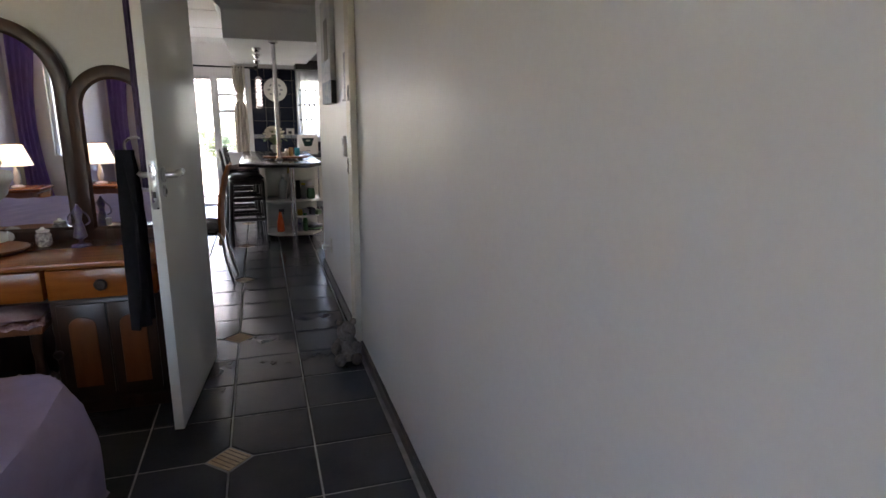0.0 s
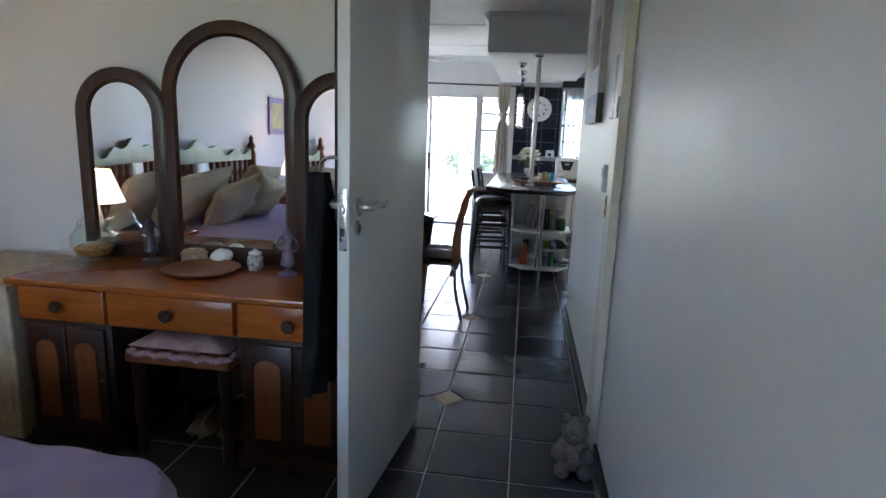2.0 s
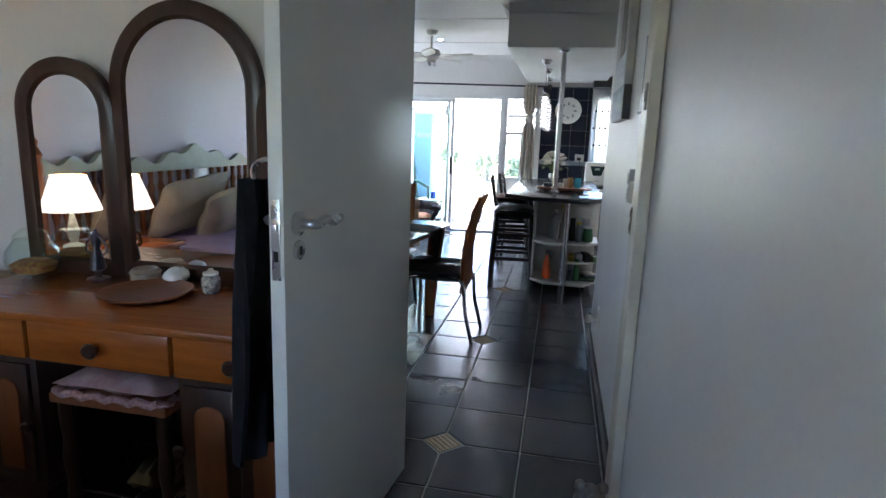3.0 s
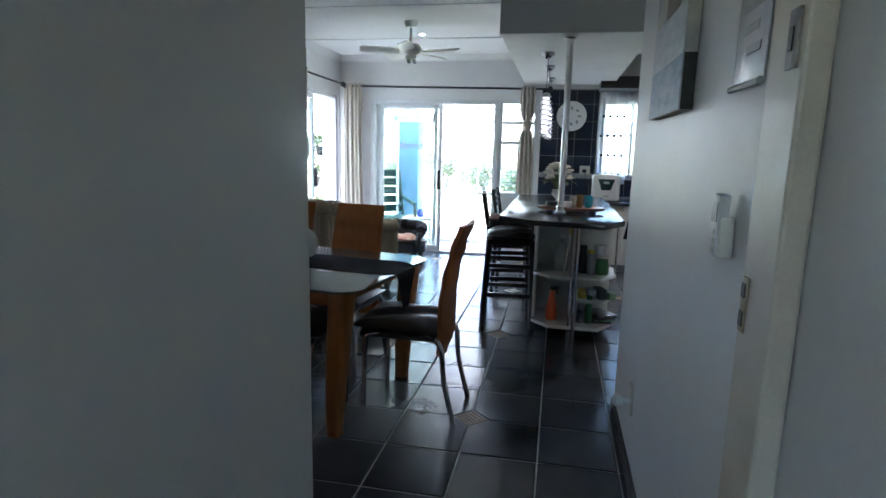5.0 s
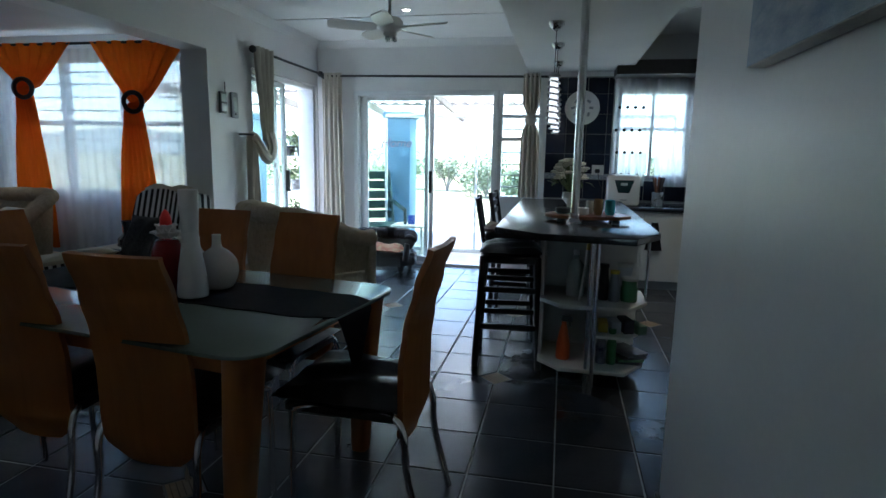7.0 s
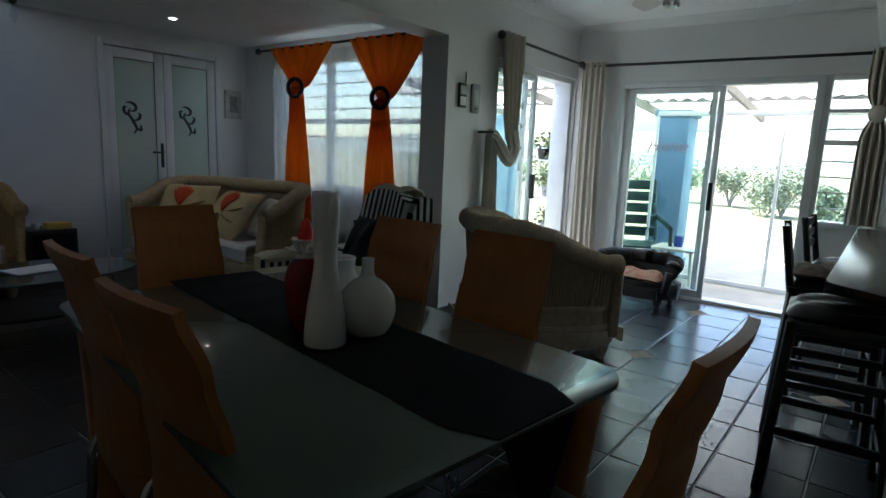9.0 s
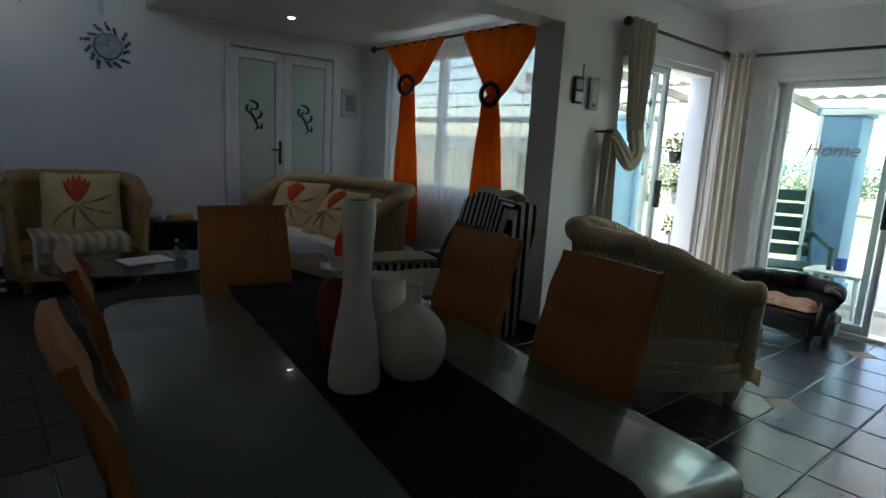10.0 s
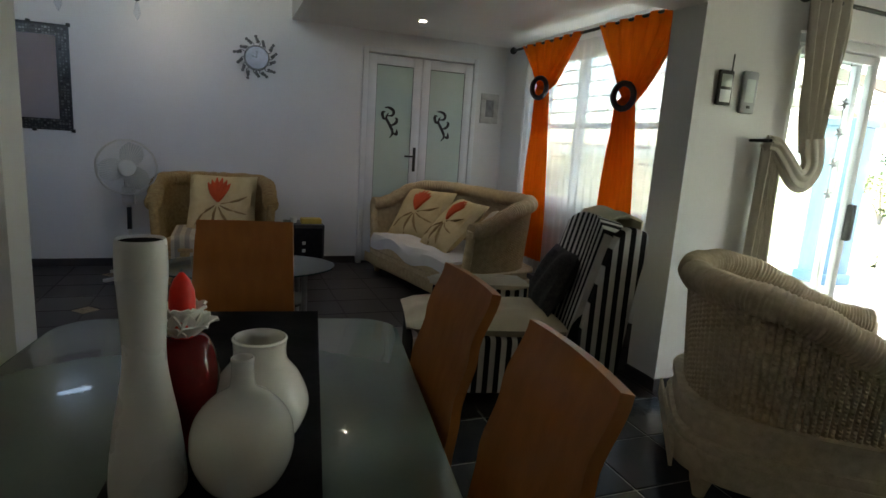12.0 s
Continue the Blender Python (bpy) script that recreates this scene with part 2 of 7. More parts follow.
# ---- mesh helpers ----
def part(name, bm, material, parent=None, label="", at=None, smooth=True, angle=40):
    me = bpy.data.meshes.new(name)
    bmesh.ops.recalc_face_normals(bm, faces=bm.faces)
    bm.to_mesh(me)
    bm.free()
    me.materials.append(material)
    if smooth:
        me.polygons.foreach_set("use_smooth", [True] * len(me.polygons))
        me.set_sharp_from_angle(angle=radians(angle))
    ob = new(name, me)
    if parent:
        ob.parent = parent
    if at is not None:
        ob.matrix_basis = at
    if label:
        ob["label"] = label
    return ob


def thing(name, label, category, at=None, group="", kind=""):
    ob = new(name)
    ob.empty_display_size = 0.1
    if at is not None:
        ob.matrix_basis = at
    return tagged(ob, label, category, group, kind)


def structure(name, bm, material, label, category, parent=None, smooth=False):
    return tagged(part(name, bm, material, parent, smooth=smooth), label, category, kind="structure")


def box(x0, x1, y0, y1, z0, z1, bevel=0.0, bm=None, segments=2):
    bm = bm or bmesh.new()
    r = bmesh.ops.create_cube(bm, size=1, matrix=Matrix.Translation(((x0 + x1) / 2, (y0 + y1) / 2, (z0 + z1) / 2)) @ Matrix.Diagonal((x1 - x0, y1 - y0, z1 - z0, 1)))
    if bevel:
        es = list({e for v in r["verts"] for e in v.link_edges})
        bmesh.ops.bevel(bm, geom=es, offset=bevel, segments=segments, affect="EDGES", profile=0.5)
    return bm


def lathe(profile, seg=32, bm=None, at=None):
    bm = bm or bmesh.new()
    rings = []
    for r, z in profile:
        ring = []
        for i in range(seg):
            a = 2 * math.pi * i / seg
            v = Vector((r * math.cos(a), r * math.sin(a), z))
            ring.append(bm.verts.new(at @ v if at else v))
        rings.append(ring)
    for a, b in zip(rings, rings[1:]):
        for i in range(seg):
            bm.faces.new((a[i], a[(i + 1) % seg], b[(i + 1) % seg], b[i]))
    if profile[0][0] > 1e-4:
        bm.faces.new(rings[0])
    if profile[-1][0] > 1e-4:
        bm.faces.new(rings[-1])
    bmesh.ops.remove_doubles(bm, verts=bm.verts, dist=1e-5)
    return bm


def tube(points, radius, seg=10, bm=None, closed=False):
    """A round bar along points; radius may be a list."""
    bm = bm or bmesh.new()
    pts = [Vector(p) for p in points]
    rad = radius if isinstance(radius, (list, tuple)) else [radius] * len(pts)
    rings, side = [], None
    for i, p in enumerate(pts):
        if closed:
            d = pts[(i + 1) % len(pts)] - pts[i - 1]
        else:
            d = pts[min(i + 1, len(pts) - 1)] - pts[max(i - 1, 0)]
        d.normalize()
        ref = side if side is not None else (Vector((0, 0, 1)) if abs(d.z) < 0.9 else Vector((1, 0, 0)))
        u = (ref - d * ref.dot(d)).normalized()
        side = u
        w = d.cross(u)
        rings.append([bm.verts.new(p + rad[i] * (math.cos(2 * math.pi * k / seg) * u + math.sin(2 * math.pi * k / seg) * w)) for k in range(seg)])
    pairs = list(zip(rings, rings[1:])) + ([(rings[-1], rings[0])] if closed else [])
    for a, b in pairs:
        for k in range(seg):
            bm.faces.new((a[k], a[(k + 1) % seg], b[(k + 1) % seg], b[k]))
    if not closed:
        bm.faces.new(rings[0])
        bm.faces.new(rings[-1])
    return bm


def smooth_path(points, n=8):
    """Catmull-Rom through points."""
    p = [Vector(q) for q in points]
    p = [p[0] * 2 - p[1]] + p + [p[-1] * 2 - p[-2]]
    out = []
    for i in range(1, len(p) - 2):
        for k in range(n):
            t = k / n
            out.append(0.5 * ((2 * p[i]) + (p[i + 1] - p[i - 1]) * t + (2 * p[i - 1] - 5 * p[i] + 4 * p[i + 1] - p[i + 2]) * t * t + (3 * p[i] - p[i - 1] - 3 * p[i + 1] + p[i + 2]) * t ** 3))
    out.append(p[-2])
    return out


def slab(outline, z0, z1, bevel=0.0, bm=None):
    """A flat board of that outline."""
    bm = bm or bmesh.new()
    lo = [bm.verts.new((x, y, z0)) for x, y in outline]
    hi = [bm.verts.new((x, y, z1)) for x, y in outline]
    n = len(outline)
    fs = [bm.faces.new(lo[::-1]), bm.faces.new(hi)]
    for i in range(n):
        fs.append(bm.faces.new((lo[i], lo[(i + 1) % n], hi[(i + 1) % n], hi[i])))
    if bevel:
        es = [e for e in fs[0].edges] + [e for e in fs[1].edges]
        bmesh.ops.bevel(bm, geom=es, offset=bevel, segments=2, affect="EDGES", profile=0.5)
    return bm


def rounded(x0, x1, y0, y1, r, n=6):
    out = []
    for cx, cy, a0 in ((x1 - r, y1 - r, 0), (x0 + r, y1 - r, 90), (x0 + r, y0 + r, 180), (x1 - r, y0 + r, 270)):
        for i in range(n + 1):
            a = radians(a0 + 90 * i / n)
            out.append((cx + r * math.cos(a), cy + r * math.sin(a)))
    return out


def sheet(fn, nu, nv, thick=0.0, bm=None):
    """A surface from fn(u, v) -> point, u and v in 0..1; thick gives it a back."""
    bm = bm or bmesh.new()
    g = [[bm.verts.new(fn(i / nu, j / nv)) for j in range(nv + 1)] for i in range(nu + 1)]
    fs = [bm.faces.new((g[i][j], g[i + 1][j], g[i + 1][j + 1], g[i][j + 1])) for i in range(nu) for j in range(nv)]
    if thick:
        for f in fs:
            f.normal_update()
        back, used = {}, {v for row in g for v in row}
        for v in used:
            v.normal_update()
        for v in used:
            nrm = v.normal if v.normal.length > 0.5 else Vector((0, 0, 1))
            back[v] = bm.verts.new(v.co - nrm * thick)
        for f in fs:
            bm.faces.new([back[v] for v in reversed(f.verts)])
        ring = [g[i][0] for i in range(nu)] + [g[nu][j] for j in range(nv)] + [g[i][nv] for i in range(nu, 0, -1)] + [g[0][j] for j in range(nv, 0, -1)]
        for v, w in zip(ring, ring[1:] + ring[:1]):
            bm.faces.new((v, w, back[w], back[v]))
    return bm


def turn(bm, m):
    bmesh.ops.transform(bm, matrix=m, verts=bm.verts)
    return bm


def cushion(w, d, h, n=14, bm=None, pinch=0.25):
    """A stuffed pillow lying flat, seamed round its edge."""
    bm = bm or bmesh.new()
    def f(sign):
        def g(u, v):
            a, b = 2 * u - 1, 2 * v - 1
            k = max(0.0, (1 - a ** 4) * (1 - b ** 4)) ** 0.5
            q = 1 - pinch * 0.25 * ((1 - abs(b)) * abs(a) + (1 - abs(a)) * abs(b)) * 0.6
            wob = 0.012 * math.sin(7 * a + 3 * b) * k
            return Vector((a * w / 2 * q, b * d / 2 * q, sign * (h / 2 * k) + wob))
        return g
    sheet(f(1), n, n, bm=bm)
    sheet(f(-1), n, n, bm=bm)
    bmesh.ops.remove_doubles(bm, verts=bm.verts, dist=1e-4)
    return bm


# ---- structure ----
T = 0.335          # floor tile pitch
TX, TY = -0.46, 3.64
TOP = 2.42         # dining ceiling


def wall(name, boxes, label, material=WALL):
    bm = bmesh.new()
    for b in boxes:
        box(*b, bm=bm)
    return structure(name, bm, material, label, "wall")


wall("wall_east", [(0.24, 0.36, -1.4, 5.24, 0, 2.5)], "white painted wall beside the bedroom door and passage")
wall("wall_bedroom_north", [(-2.98, -0.675, 3.39, 3.49, 0, 2.5), (-0.675, 0.24, 3.39, 3.49, 2.07, 2.5)], "white painted bedroom wall with the doorway")
wall("wall_bedroom_west", [(-3.1, -2.98, -1.4, 3.49, 0, 2.5)], "mauve painted bedroom wall behind the bed", MAUVE)
wall("wall_bedroom_south", [(-3.1, -2.6, -1.55, -1.4, 0, 2.5), (-0.9, 0.36, -1.55, -1.4, 0, 2.5), (-2.6, -0.9, -1.55, -1.4, 0, 0.85), (-2.6, -0.9, -1.55, -1.4, 2.05, 2.5)], "white painted bedroom wall with a window")
wall("wall_lounge_dining", [(-3.1, -2.87, 3.49, 4.5, 0, TOP), (-3.1, -2.87, 4.5, 7.36, 2.0, TOP), (-3.1, -2.87, 7.36, 8.0, 0, TOP), (-3.1, -2.87, 8.0, 9.38, 1.95, TOP), (-3.1, -2.87, 9.38, 9.4, 0, TOP)], "white painted wall with a wide opening to the lounge")
wall("wall_lounge_north", [(-6.15, -5.42, 7.93, 8.08, 0, TOP), (-5.42, -3.5, 7.93, 8.08, 0, 0.8), (-5.42, -3.5, 7.93, 8.08, 2.06, TOP), (-3.5, -3.1, 7.93, 8.08, 0, TOP)], "white painted lounge wall with a window")
# Last box: unseen backing slab, added to block light through the door gaps
wall("wall_lounge_west", [(-6.3, -6.15, 2.4, 6.43, 0, 2.75), (-6.3, -6.15, 6.43, 7.58, 2.1, 2.75), (-6.3, -6.15, 7.58, 8.08, 0, 2.75), (-6.36, -6.30, 6.3, 7.7, 0, 2.3)], "white painted lounge wall with glazed double doors")
wall("wall_lounge_south", [(-6.3, -3.1, 2.28, 2.4, 0, 2.75)], "plain white painted lounge wall")
wall("wall_north", [(-3.1, -2.45, 9.4, 9.55, 0, TOP), (-2.45, -0.38, 9.4, 9.55, 1.9, TOP), (-0.84, -0.38, 9.4, 9.55, 0, 0.78), (-0.38, 0.36, 9.4, 9.55, 0, TOP), (0.36, 1.05, 9.4, 9.55, 0, 1.0), (0.36, 1.05, 9.4, 9.55, 1.9, TOP), (1.05, 2.4, 9.4, 9.55, 0, TOP)], "white painted wall with sliding doors and windows")
wall("wall_kitchen_east", [(2.28, 2.4, 4.5, 9.4, 0, TOP)], "plain white kitchen wall")
wall("wall_kitchen_south", [(0.36, 2.4, 4.4, 4.52, 0, TOP)], "plain white kitchen wall")

# ceilings
bm = box(-2.87, 2.4, 3.49, 9.4, TOP, TOP + 0.08)
for y in (4.55, 5.75, 7.0, 8.35):
    box(-2.87, 2.28, y - 0.02, y + 0.02, TOP - 0.006, TOP + 0.002, bm=bm)
structure("ceiling", bm, CEIL, "white board ceiling with flat cover strips", "ceiling")
bm = box(-3.1, 0.36, -1.55, 3.49, 2.5, 2.58)
structure("ceiling_bedroom", bm, CEIL, "white board bedroom ceiling", "ceiling")
bm = box(-6.15, -3.1, 5.75, 7.93, 2.25, 2.42)
box(-6.3, -3.1, 2.28, 5.75, 2.7, 2.78, bm=bm)
box(-6.15, -3.1, 5.75, 5.85, 2.42, 2.7, bm=bm)
structure("ceiling_lounge", bm, CEIL, "white lounge ceiling, lowered over the sofa", "ceiling")
bm = box(-0.55, 0.46, 6.42, 9.4, 2.08, TOP, bevel=0.006)
structure("bulkhead", bm, CEIL, "white dropped bulkhead above the bar counter", "bulkhead")


def cornice(name, a, b, inward, z=TOP, drop=0.07):
    """A coved cornice along a wall."""
    a, b, n = Vector(a), Vector(b), Vector(inward)
    prof = [(0.0, -drop), (0.008, -drop), (0.012, -drop + 0.012), (0.03, -0.035), (0.055, -0.014), (drop - 0.006, -0.008), (drop, 0.0)]
    bm = sheet(lambda u, v: a.lerp(b, u) + n * prof[round(v * 6)][0] + Vector((0, 0, z + prof[round(v * 6)][1])), 1, 6)
    return structure(name, bm, CEIL, "white coved plaster cornice", "cornice")


cornice("cornice_west", (-2.87, 3.54, 0), (-2.87, 9.4, 0), (1, 0, 0))
cornice("cornice_north", (-2.87, 9.4, 0), (-0.55, 9.4, 0), (0, -1, 0))
cornice("cornice_bulkhead_front", (-0.55, 6.42, 0), (0.46, 6.42, 0), (0, -1, 0))
cornice("cornice_bulkhead_side", (-0.55, 6.42, 0), (-0.55, 9.4, 0), (-1, 0, 0))

# skirting
for nm, b in (("skirting_passage", (0.225, 0.24, 3.376, 5.24, 0, 0.075)), ("skirting_bedroom", (0.225, 0.24, -1.4, 3.23, 0, 0.06)),
              ("skirting_lounge", (-6.15, -6.135, 2.4, 6.40, 0, 0.07)), ("skirting_lounge_corner", (-6.15, -6.135, 7.6, 7.93, 0, 0.07)), ("skirting_window", (-6.135, -3.1, 7.915, 7.93, 0, 0.07)),
              ("skirting_pillar", (-3.1, -2.87, 7.345, 7.36, 0, 0.07)), ("skirting_pillar_side", (-2.87, -2.855, 7.345, 8.0, 0, 0.07)), ("skirting_stub", (-2.87, -2.855, 3.54, 4.5, 0, 0.07)), ("skirting_dresser", (-2.98, -0.66, 3.375, 3.39, 0, 0.07))):
    structure(nm, box(*b, bevel=0.003), SKIRT, "dark skirting board along the wall foot", "skirting")

# bedroom door frame
frame_bm = box(0.20, 0.238, 3.235, 3.372, 0, 2.07, bevel=0.006)
structure("door_frame", frame_bm, CREAM, "cream painted door jamb with a metal strike plate", "door frame")
structure("door_frame_hinge_side", box(-0.69, -0.635, 3.372, 3.425, 0, 2.07, bevel=0.004), CREAM, "cream painted hinge-side door jamb", "door frame")
structure("door_frame_head", box(-0.635, 0.20, 3.375, 3.475, 2.03, 2.07, bevel=0.004), CREAM, "cream painted door head", "door frame")
jamb = thing("strike_plate", "worn steel strike plate on the cream jamb", "strike plate", pose(0.199, 3.345, 1.065))
part("plate", box(-0.003, 0.001, -0.012, 0.012, -0.045, 0.045, bevel=0.001), shade("tarnished_brass", (0.36, 0.31, 0.22), (0.26, 0.22, 0.15), rough=0.5, metal=0.7, scale=30), jamb)
part("keep", box(-0.005, 0.0, -0.008, 0.008, 0.012, 0.035), BLACK, jamb)
part("lower_keep", box(-0.005, 0.0, -0.008, 0.008, -0.035, -0.010), BLACK, jamb)

# ---- glazed openings ----
def pane_frame(name, w, h, parent, at, bar=0.045, depth=0.04, material=ALU, glazed=True):
    """A framed leaf in the local x-z plane from its lower left corner."""
    f = thing(name, "", "", at)
    f.parent = parent
    for nm, b in (("stile", (0, bar, -depth / 2, depth / 2, 0, h)), ("stile", (w - bar, w, -depth / 2, depth / 2, 0, h)), ("bottom_rail", (bar, w - bar, -depth / 2, depth / 2, 0, bar * 1.4)), ("top_rail", (bar, w - bar, -depth / 2, depth / 2, h - bar, h))):
        part(nm, box(*b, bevel=0.003), material, f)
    if glazed:
        g = part("pane", box(bar - 0.005, w - bar + 0.005, -0.003, 0.003, bar, h - bar + 0.005), GLASS, f)
        g.visible_shadow = False
    return f


door_n = tagged(new("door_1"), "white aluminium sliding patio door, one leaf slid open", "sliding door", kind="structure")
for nm, b in (("outer_frame", (-2.45, -2.40, 9.40, 9.54, 0, 1.9)), ("outer_frame", (-0.90, -0.84, 9.40, 9.54, 0, 1.9)), ("head_track", (-2.40, -0.90, 9.40, 9.54, 1.85, 1.9)), ("floor_track", (-2.40, -0.90, 9.40, 9.54, 0, 0.025))):
    part(nm, box(*b, bevel=0.003), ALU, door_n)
pane_frame("fixed_leaf", 0.79, 1.82, door_n, pose(-2.40, 9.50, 0.026))
sl = pane_frame("sliding_leaf", 0.80, 1.82, door_n, pose(-2.34, 9.44, 0.026))
part("pull_handle", box(0.757, 0.797, -0.065, -0.02, 0.78, 1.02, bevel=0.008), BLACK, sl)

win_r = tagged(new("window_1"), "white aluminium casement window with horizontal burglar bars", "window", kind="structure")
for nm, b in (("frame_stile", (-0.84, -0.80, 9.41, 9.50, 0.78, 1.9)), ("frame_stile", (-0.42, -0.38, 9.41, 9.50, 0.78, 1.9)), ("frame_head", (-0.80, -0.42, 9.41, 9.50, 1.86, 1.9)), ("transom", (-0.80, -0.42, 9.41, 9.50, 1.38, 1.42)), ("transom_upper", (-0.80, -0.42, 9.41, 9.50, 1.62, 1.65)), ("sill", (-0.84, -0.38, 9.36, 9.52, 0.76, 0.80))):
    part(nm, box(*b, bevel=0.003), ALU, win_r)
for z in (0.9, 1.02, 1.14, 1.26, 1.5, 1.74):
    part("burglar_bar", tube([(-0.80, 9.44, z), (-0.42, 9.44, z)], 0.006, 6), ALU, win_r)
g = part("pane", box(-0.80, -0.42, 9.468, 9.472, 0.80, 1.86), GLASS, win_r)
g.visible_shadow = False

door_s = tagged(new("door_2"), "white aluminium side sliding door standing open to the patio", "sliding door", kind="structure")
for nm, b in (("outer_frame", (-3.08, -2.90, 8.0, 8.05, 0, 1.95)), ("outer_frame", (-3.08, -2.90, 9.33, 9.38, 0, 1.95)), ("head_track", (-3.08, -2.90, 8.05, 9.33, 1.90, 1.95)), ("floor_track", (-3.08, -2.90, 8.05, 9.33, 0, 0.025))):
    part(nm, box(*b, bevel=0.003), ALU, door_s)
leaf = pane_frame("sliding_leaf", 0.68, 1.87, door_s, pose(-2.95, 8.06, 0.026, 0, 0, 90))
part("pull_handle", box(0.637, 0.677, -0.06, -0.02, 0.80, 1.02, bevel=0.008), BLACK, leaf)
pane_frame("fixed_leaf", 0.66, 1.87, door_s, pose(-3.03, 8.06, 0.026, 0, 0, 90))

win_l = tagged(new("window_2"), "white lounge window with horizontal burglar bars behind sheers", "window", kind="structure")
for x in (-5.42, -4.82, -4.18, -3.545):
    part("mullion", box(x, x + 0.045, 7.95, 8.04, 0.8, 2.06, bevel=0.003), ALU, win_l)
for z in (0.8, 1.44, 2.015):
    part("rail", box(-5.375, -3.545, 7.96, 8.03, z, z + 0.045, bevel=0.003), ALU, win_l)
for z in (0.95, 1.07, 1.19, 1.31, 1.58, 1.70, 1.82, 1.93):
    part("burglar_bar", tube([(-5.38, 7.99, z), (-3.54, 7.99, z)], 0.007, 6), ALU, win_l)
g = part("pane", box(-5.38, -3.54, 8.008, 8.012, 0.84, 2.02), GLASS, win_l)
g.visible_shadow = False
part("inner_sill", box(-5.44, -3.48, 7.87, 7.96, 0.76, 0.8, bevel=0.004), WHITE, win_l)

win_k = tagged(new("window_3"), "white kitchen window above the worktop", "window", kind="structure")
for b in ((0.36, 0.40, 9.42, 9.5, 1.0, 1.9), (1.01, 1.05, 9.42, 9.5, 1.0, 1.9), (0.69, 0.72, 9.42, 9.5, 1.0, 1.9)):
    part("mullion", box(*b, bevel=0.003), ALU, win_k)
for z in (1.0, 1.5, 1.86):
    part("rail", box(0.40, 1.01, 9.425, 9.495, z, z + 0.035, bevel=0.003), ALU, win_k)
g = part("pane", box(0.38, 1.03, 9.458, 9.462, 1.02, 1.88), GLASS, win_k)
g.visible_shadow = False

win_b = tagged(new("window_4"), "white bedroom window with slatted blind", "window", kind="structure")
for x in (-2.6, -1.74, -0.945):
    part("mullion", box(x, x + 0.045, -1.53, -1.44, 0.85, 2.05, bevel=0.003), ALU, win_b)
for i in range(22):
    part("blind_slat", turn(box(-0.40, 0.40, -0.02, 0.02, -0.001, 0.001), pose(-2.13, -1.42, 0.92 + i * 0.05, 35)), WHITE, win_b)
g = part("pane", box(-2.58, -0.92, -1.492, -1.488, 0.85, 2.05), GLASS, win_b)
g.visible_shadow = False

# glazed double doors of the lounge
dd = tagged(new("door_3"), "white double doors with frosted glass and dark scroll stickers", "double door", kind="structure")
for nm, b in (("outer_frame", (-6.2, -6.12, 6.41, 6.46, 0, 2.1)), ("outer_frame", (-6.2, -6.12, 7.55, 7.60, 0, 2.1)), ("head", (-6.2, -6.12, 6.46, 7.55, 2.05, 2.1))):
    part(nm, box(*b, bevel=0.004), ALU, dd)


def scroll(parent, at):
    """A dark leaf-scroll sticker."""
    k = 0
    for pts in (((0, 0, -0.14), (0.03, 0, -0.09), (0.0, 0, -0.02), (-0.04, 0, 0.05), (-0.02, 0, 0.1)), ((0.0, 0, -0.02), (0.05, 0, 0.0), (0.07, 0, 0.04), (0.05, 0, 0.06)), ((-0.03, 0, 0.03), (-0.07, 0, 0.05), (-0.08, 0, 0.1), (-0.05, 0, 0.11)), ((0.03, 0, -0.09), (0.07, 0, -0.1), (0.07, 0, -0.05)), ((-0.03, 0, 0.07), (0.02, 0, 0.08), (0.03, 0, 0.12), (-0.01, 0, 0.15), (-0.06, 0, 0.15))):
        p = smooth_path(pts, 6)
        part("scroll_sticker", tube(p, [0.004 + 0.011 * math.sin(math.pi * i / (len(p) - 1)) for i in range(len(p))], 6), BLACK, parent, at=at @ Matrix.Diagonal((1, 0.15, 1, 1)))
        k += 1


for y0 in (6.465, 7.01):
    lf = thing("door_leaf", "", "", pose(-6.16, y0, 0.02, 0, 0, 90))
    lf.parent = dd
    for nm, b in (("stile", (0, 0.085, -0.02, 0.02, 0, 2.02)), ("stile", (0.455, 0.54, -0.02, 0.02, 0, 2.02)), ("bottom_rail", (0.085, 0.455, -0.02, 0.02, 0, 0.13)), ("top_rail", (0.085, 0.455, -0.02, 0.02, 1.93, 2.02))):
        part(nm, box(*b, bevel=0.004), ALU, lf)
    part("frosted_pane", box(0.082, 0.458, -0.005, 0.005, 0.128, 1.932), DOORGLASS, lf, "pale green frosted glass")
    for b in ((0.083, 0.089, -0.013, -0.011, 0.13, 1.93), (0.451, 0.457, -0.013, -0.011, 0.13, 1.93), (0.09, 0.45, -0.013, -0.011, 1.924, 1.93)):
        part("gasket", box(*b), BLACK, lf)
    scroll(lf, pose(0.24, -0.007, 1.38))
    if y0 < 7:
        part("lever_handle", tube(smooth_path([(0.50, -0.02, 1.07), (0.50, -0.06, 1.07), (0.47, -0.065, 1.07), (0.39, -0.065, 1.07)], 4), 0.009, 8), BLACK, lf)
        part("handle_plate", box(0.485, 0.515, -0.03, -0.02, 0.92, 1.16, bevel=0.004), BLACK, lf)

# ---- floor ----
structure("floor", box(-6.3, 2.4, -1.55, 9.6, -0.1, -0.004), GROUT, "dark slate tile floor with pale grout joints and inlays", "floor")
FLOOR = bpy.data.objects["floor"]
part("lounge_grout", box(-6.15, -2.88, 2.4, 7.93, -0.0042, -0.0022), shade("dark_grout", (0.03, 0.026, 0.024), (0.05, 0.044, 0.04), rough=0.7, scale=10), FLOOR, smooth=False)


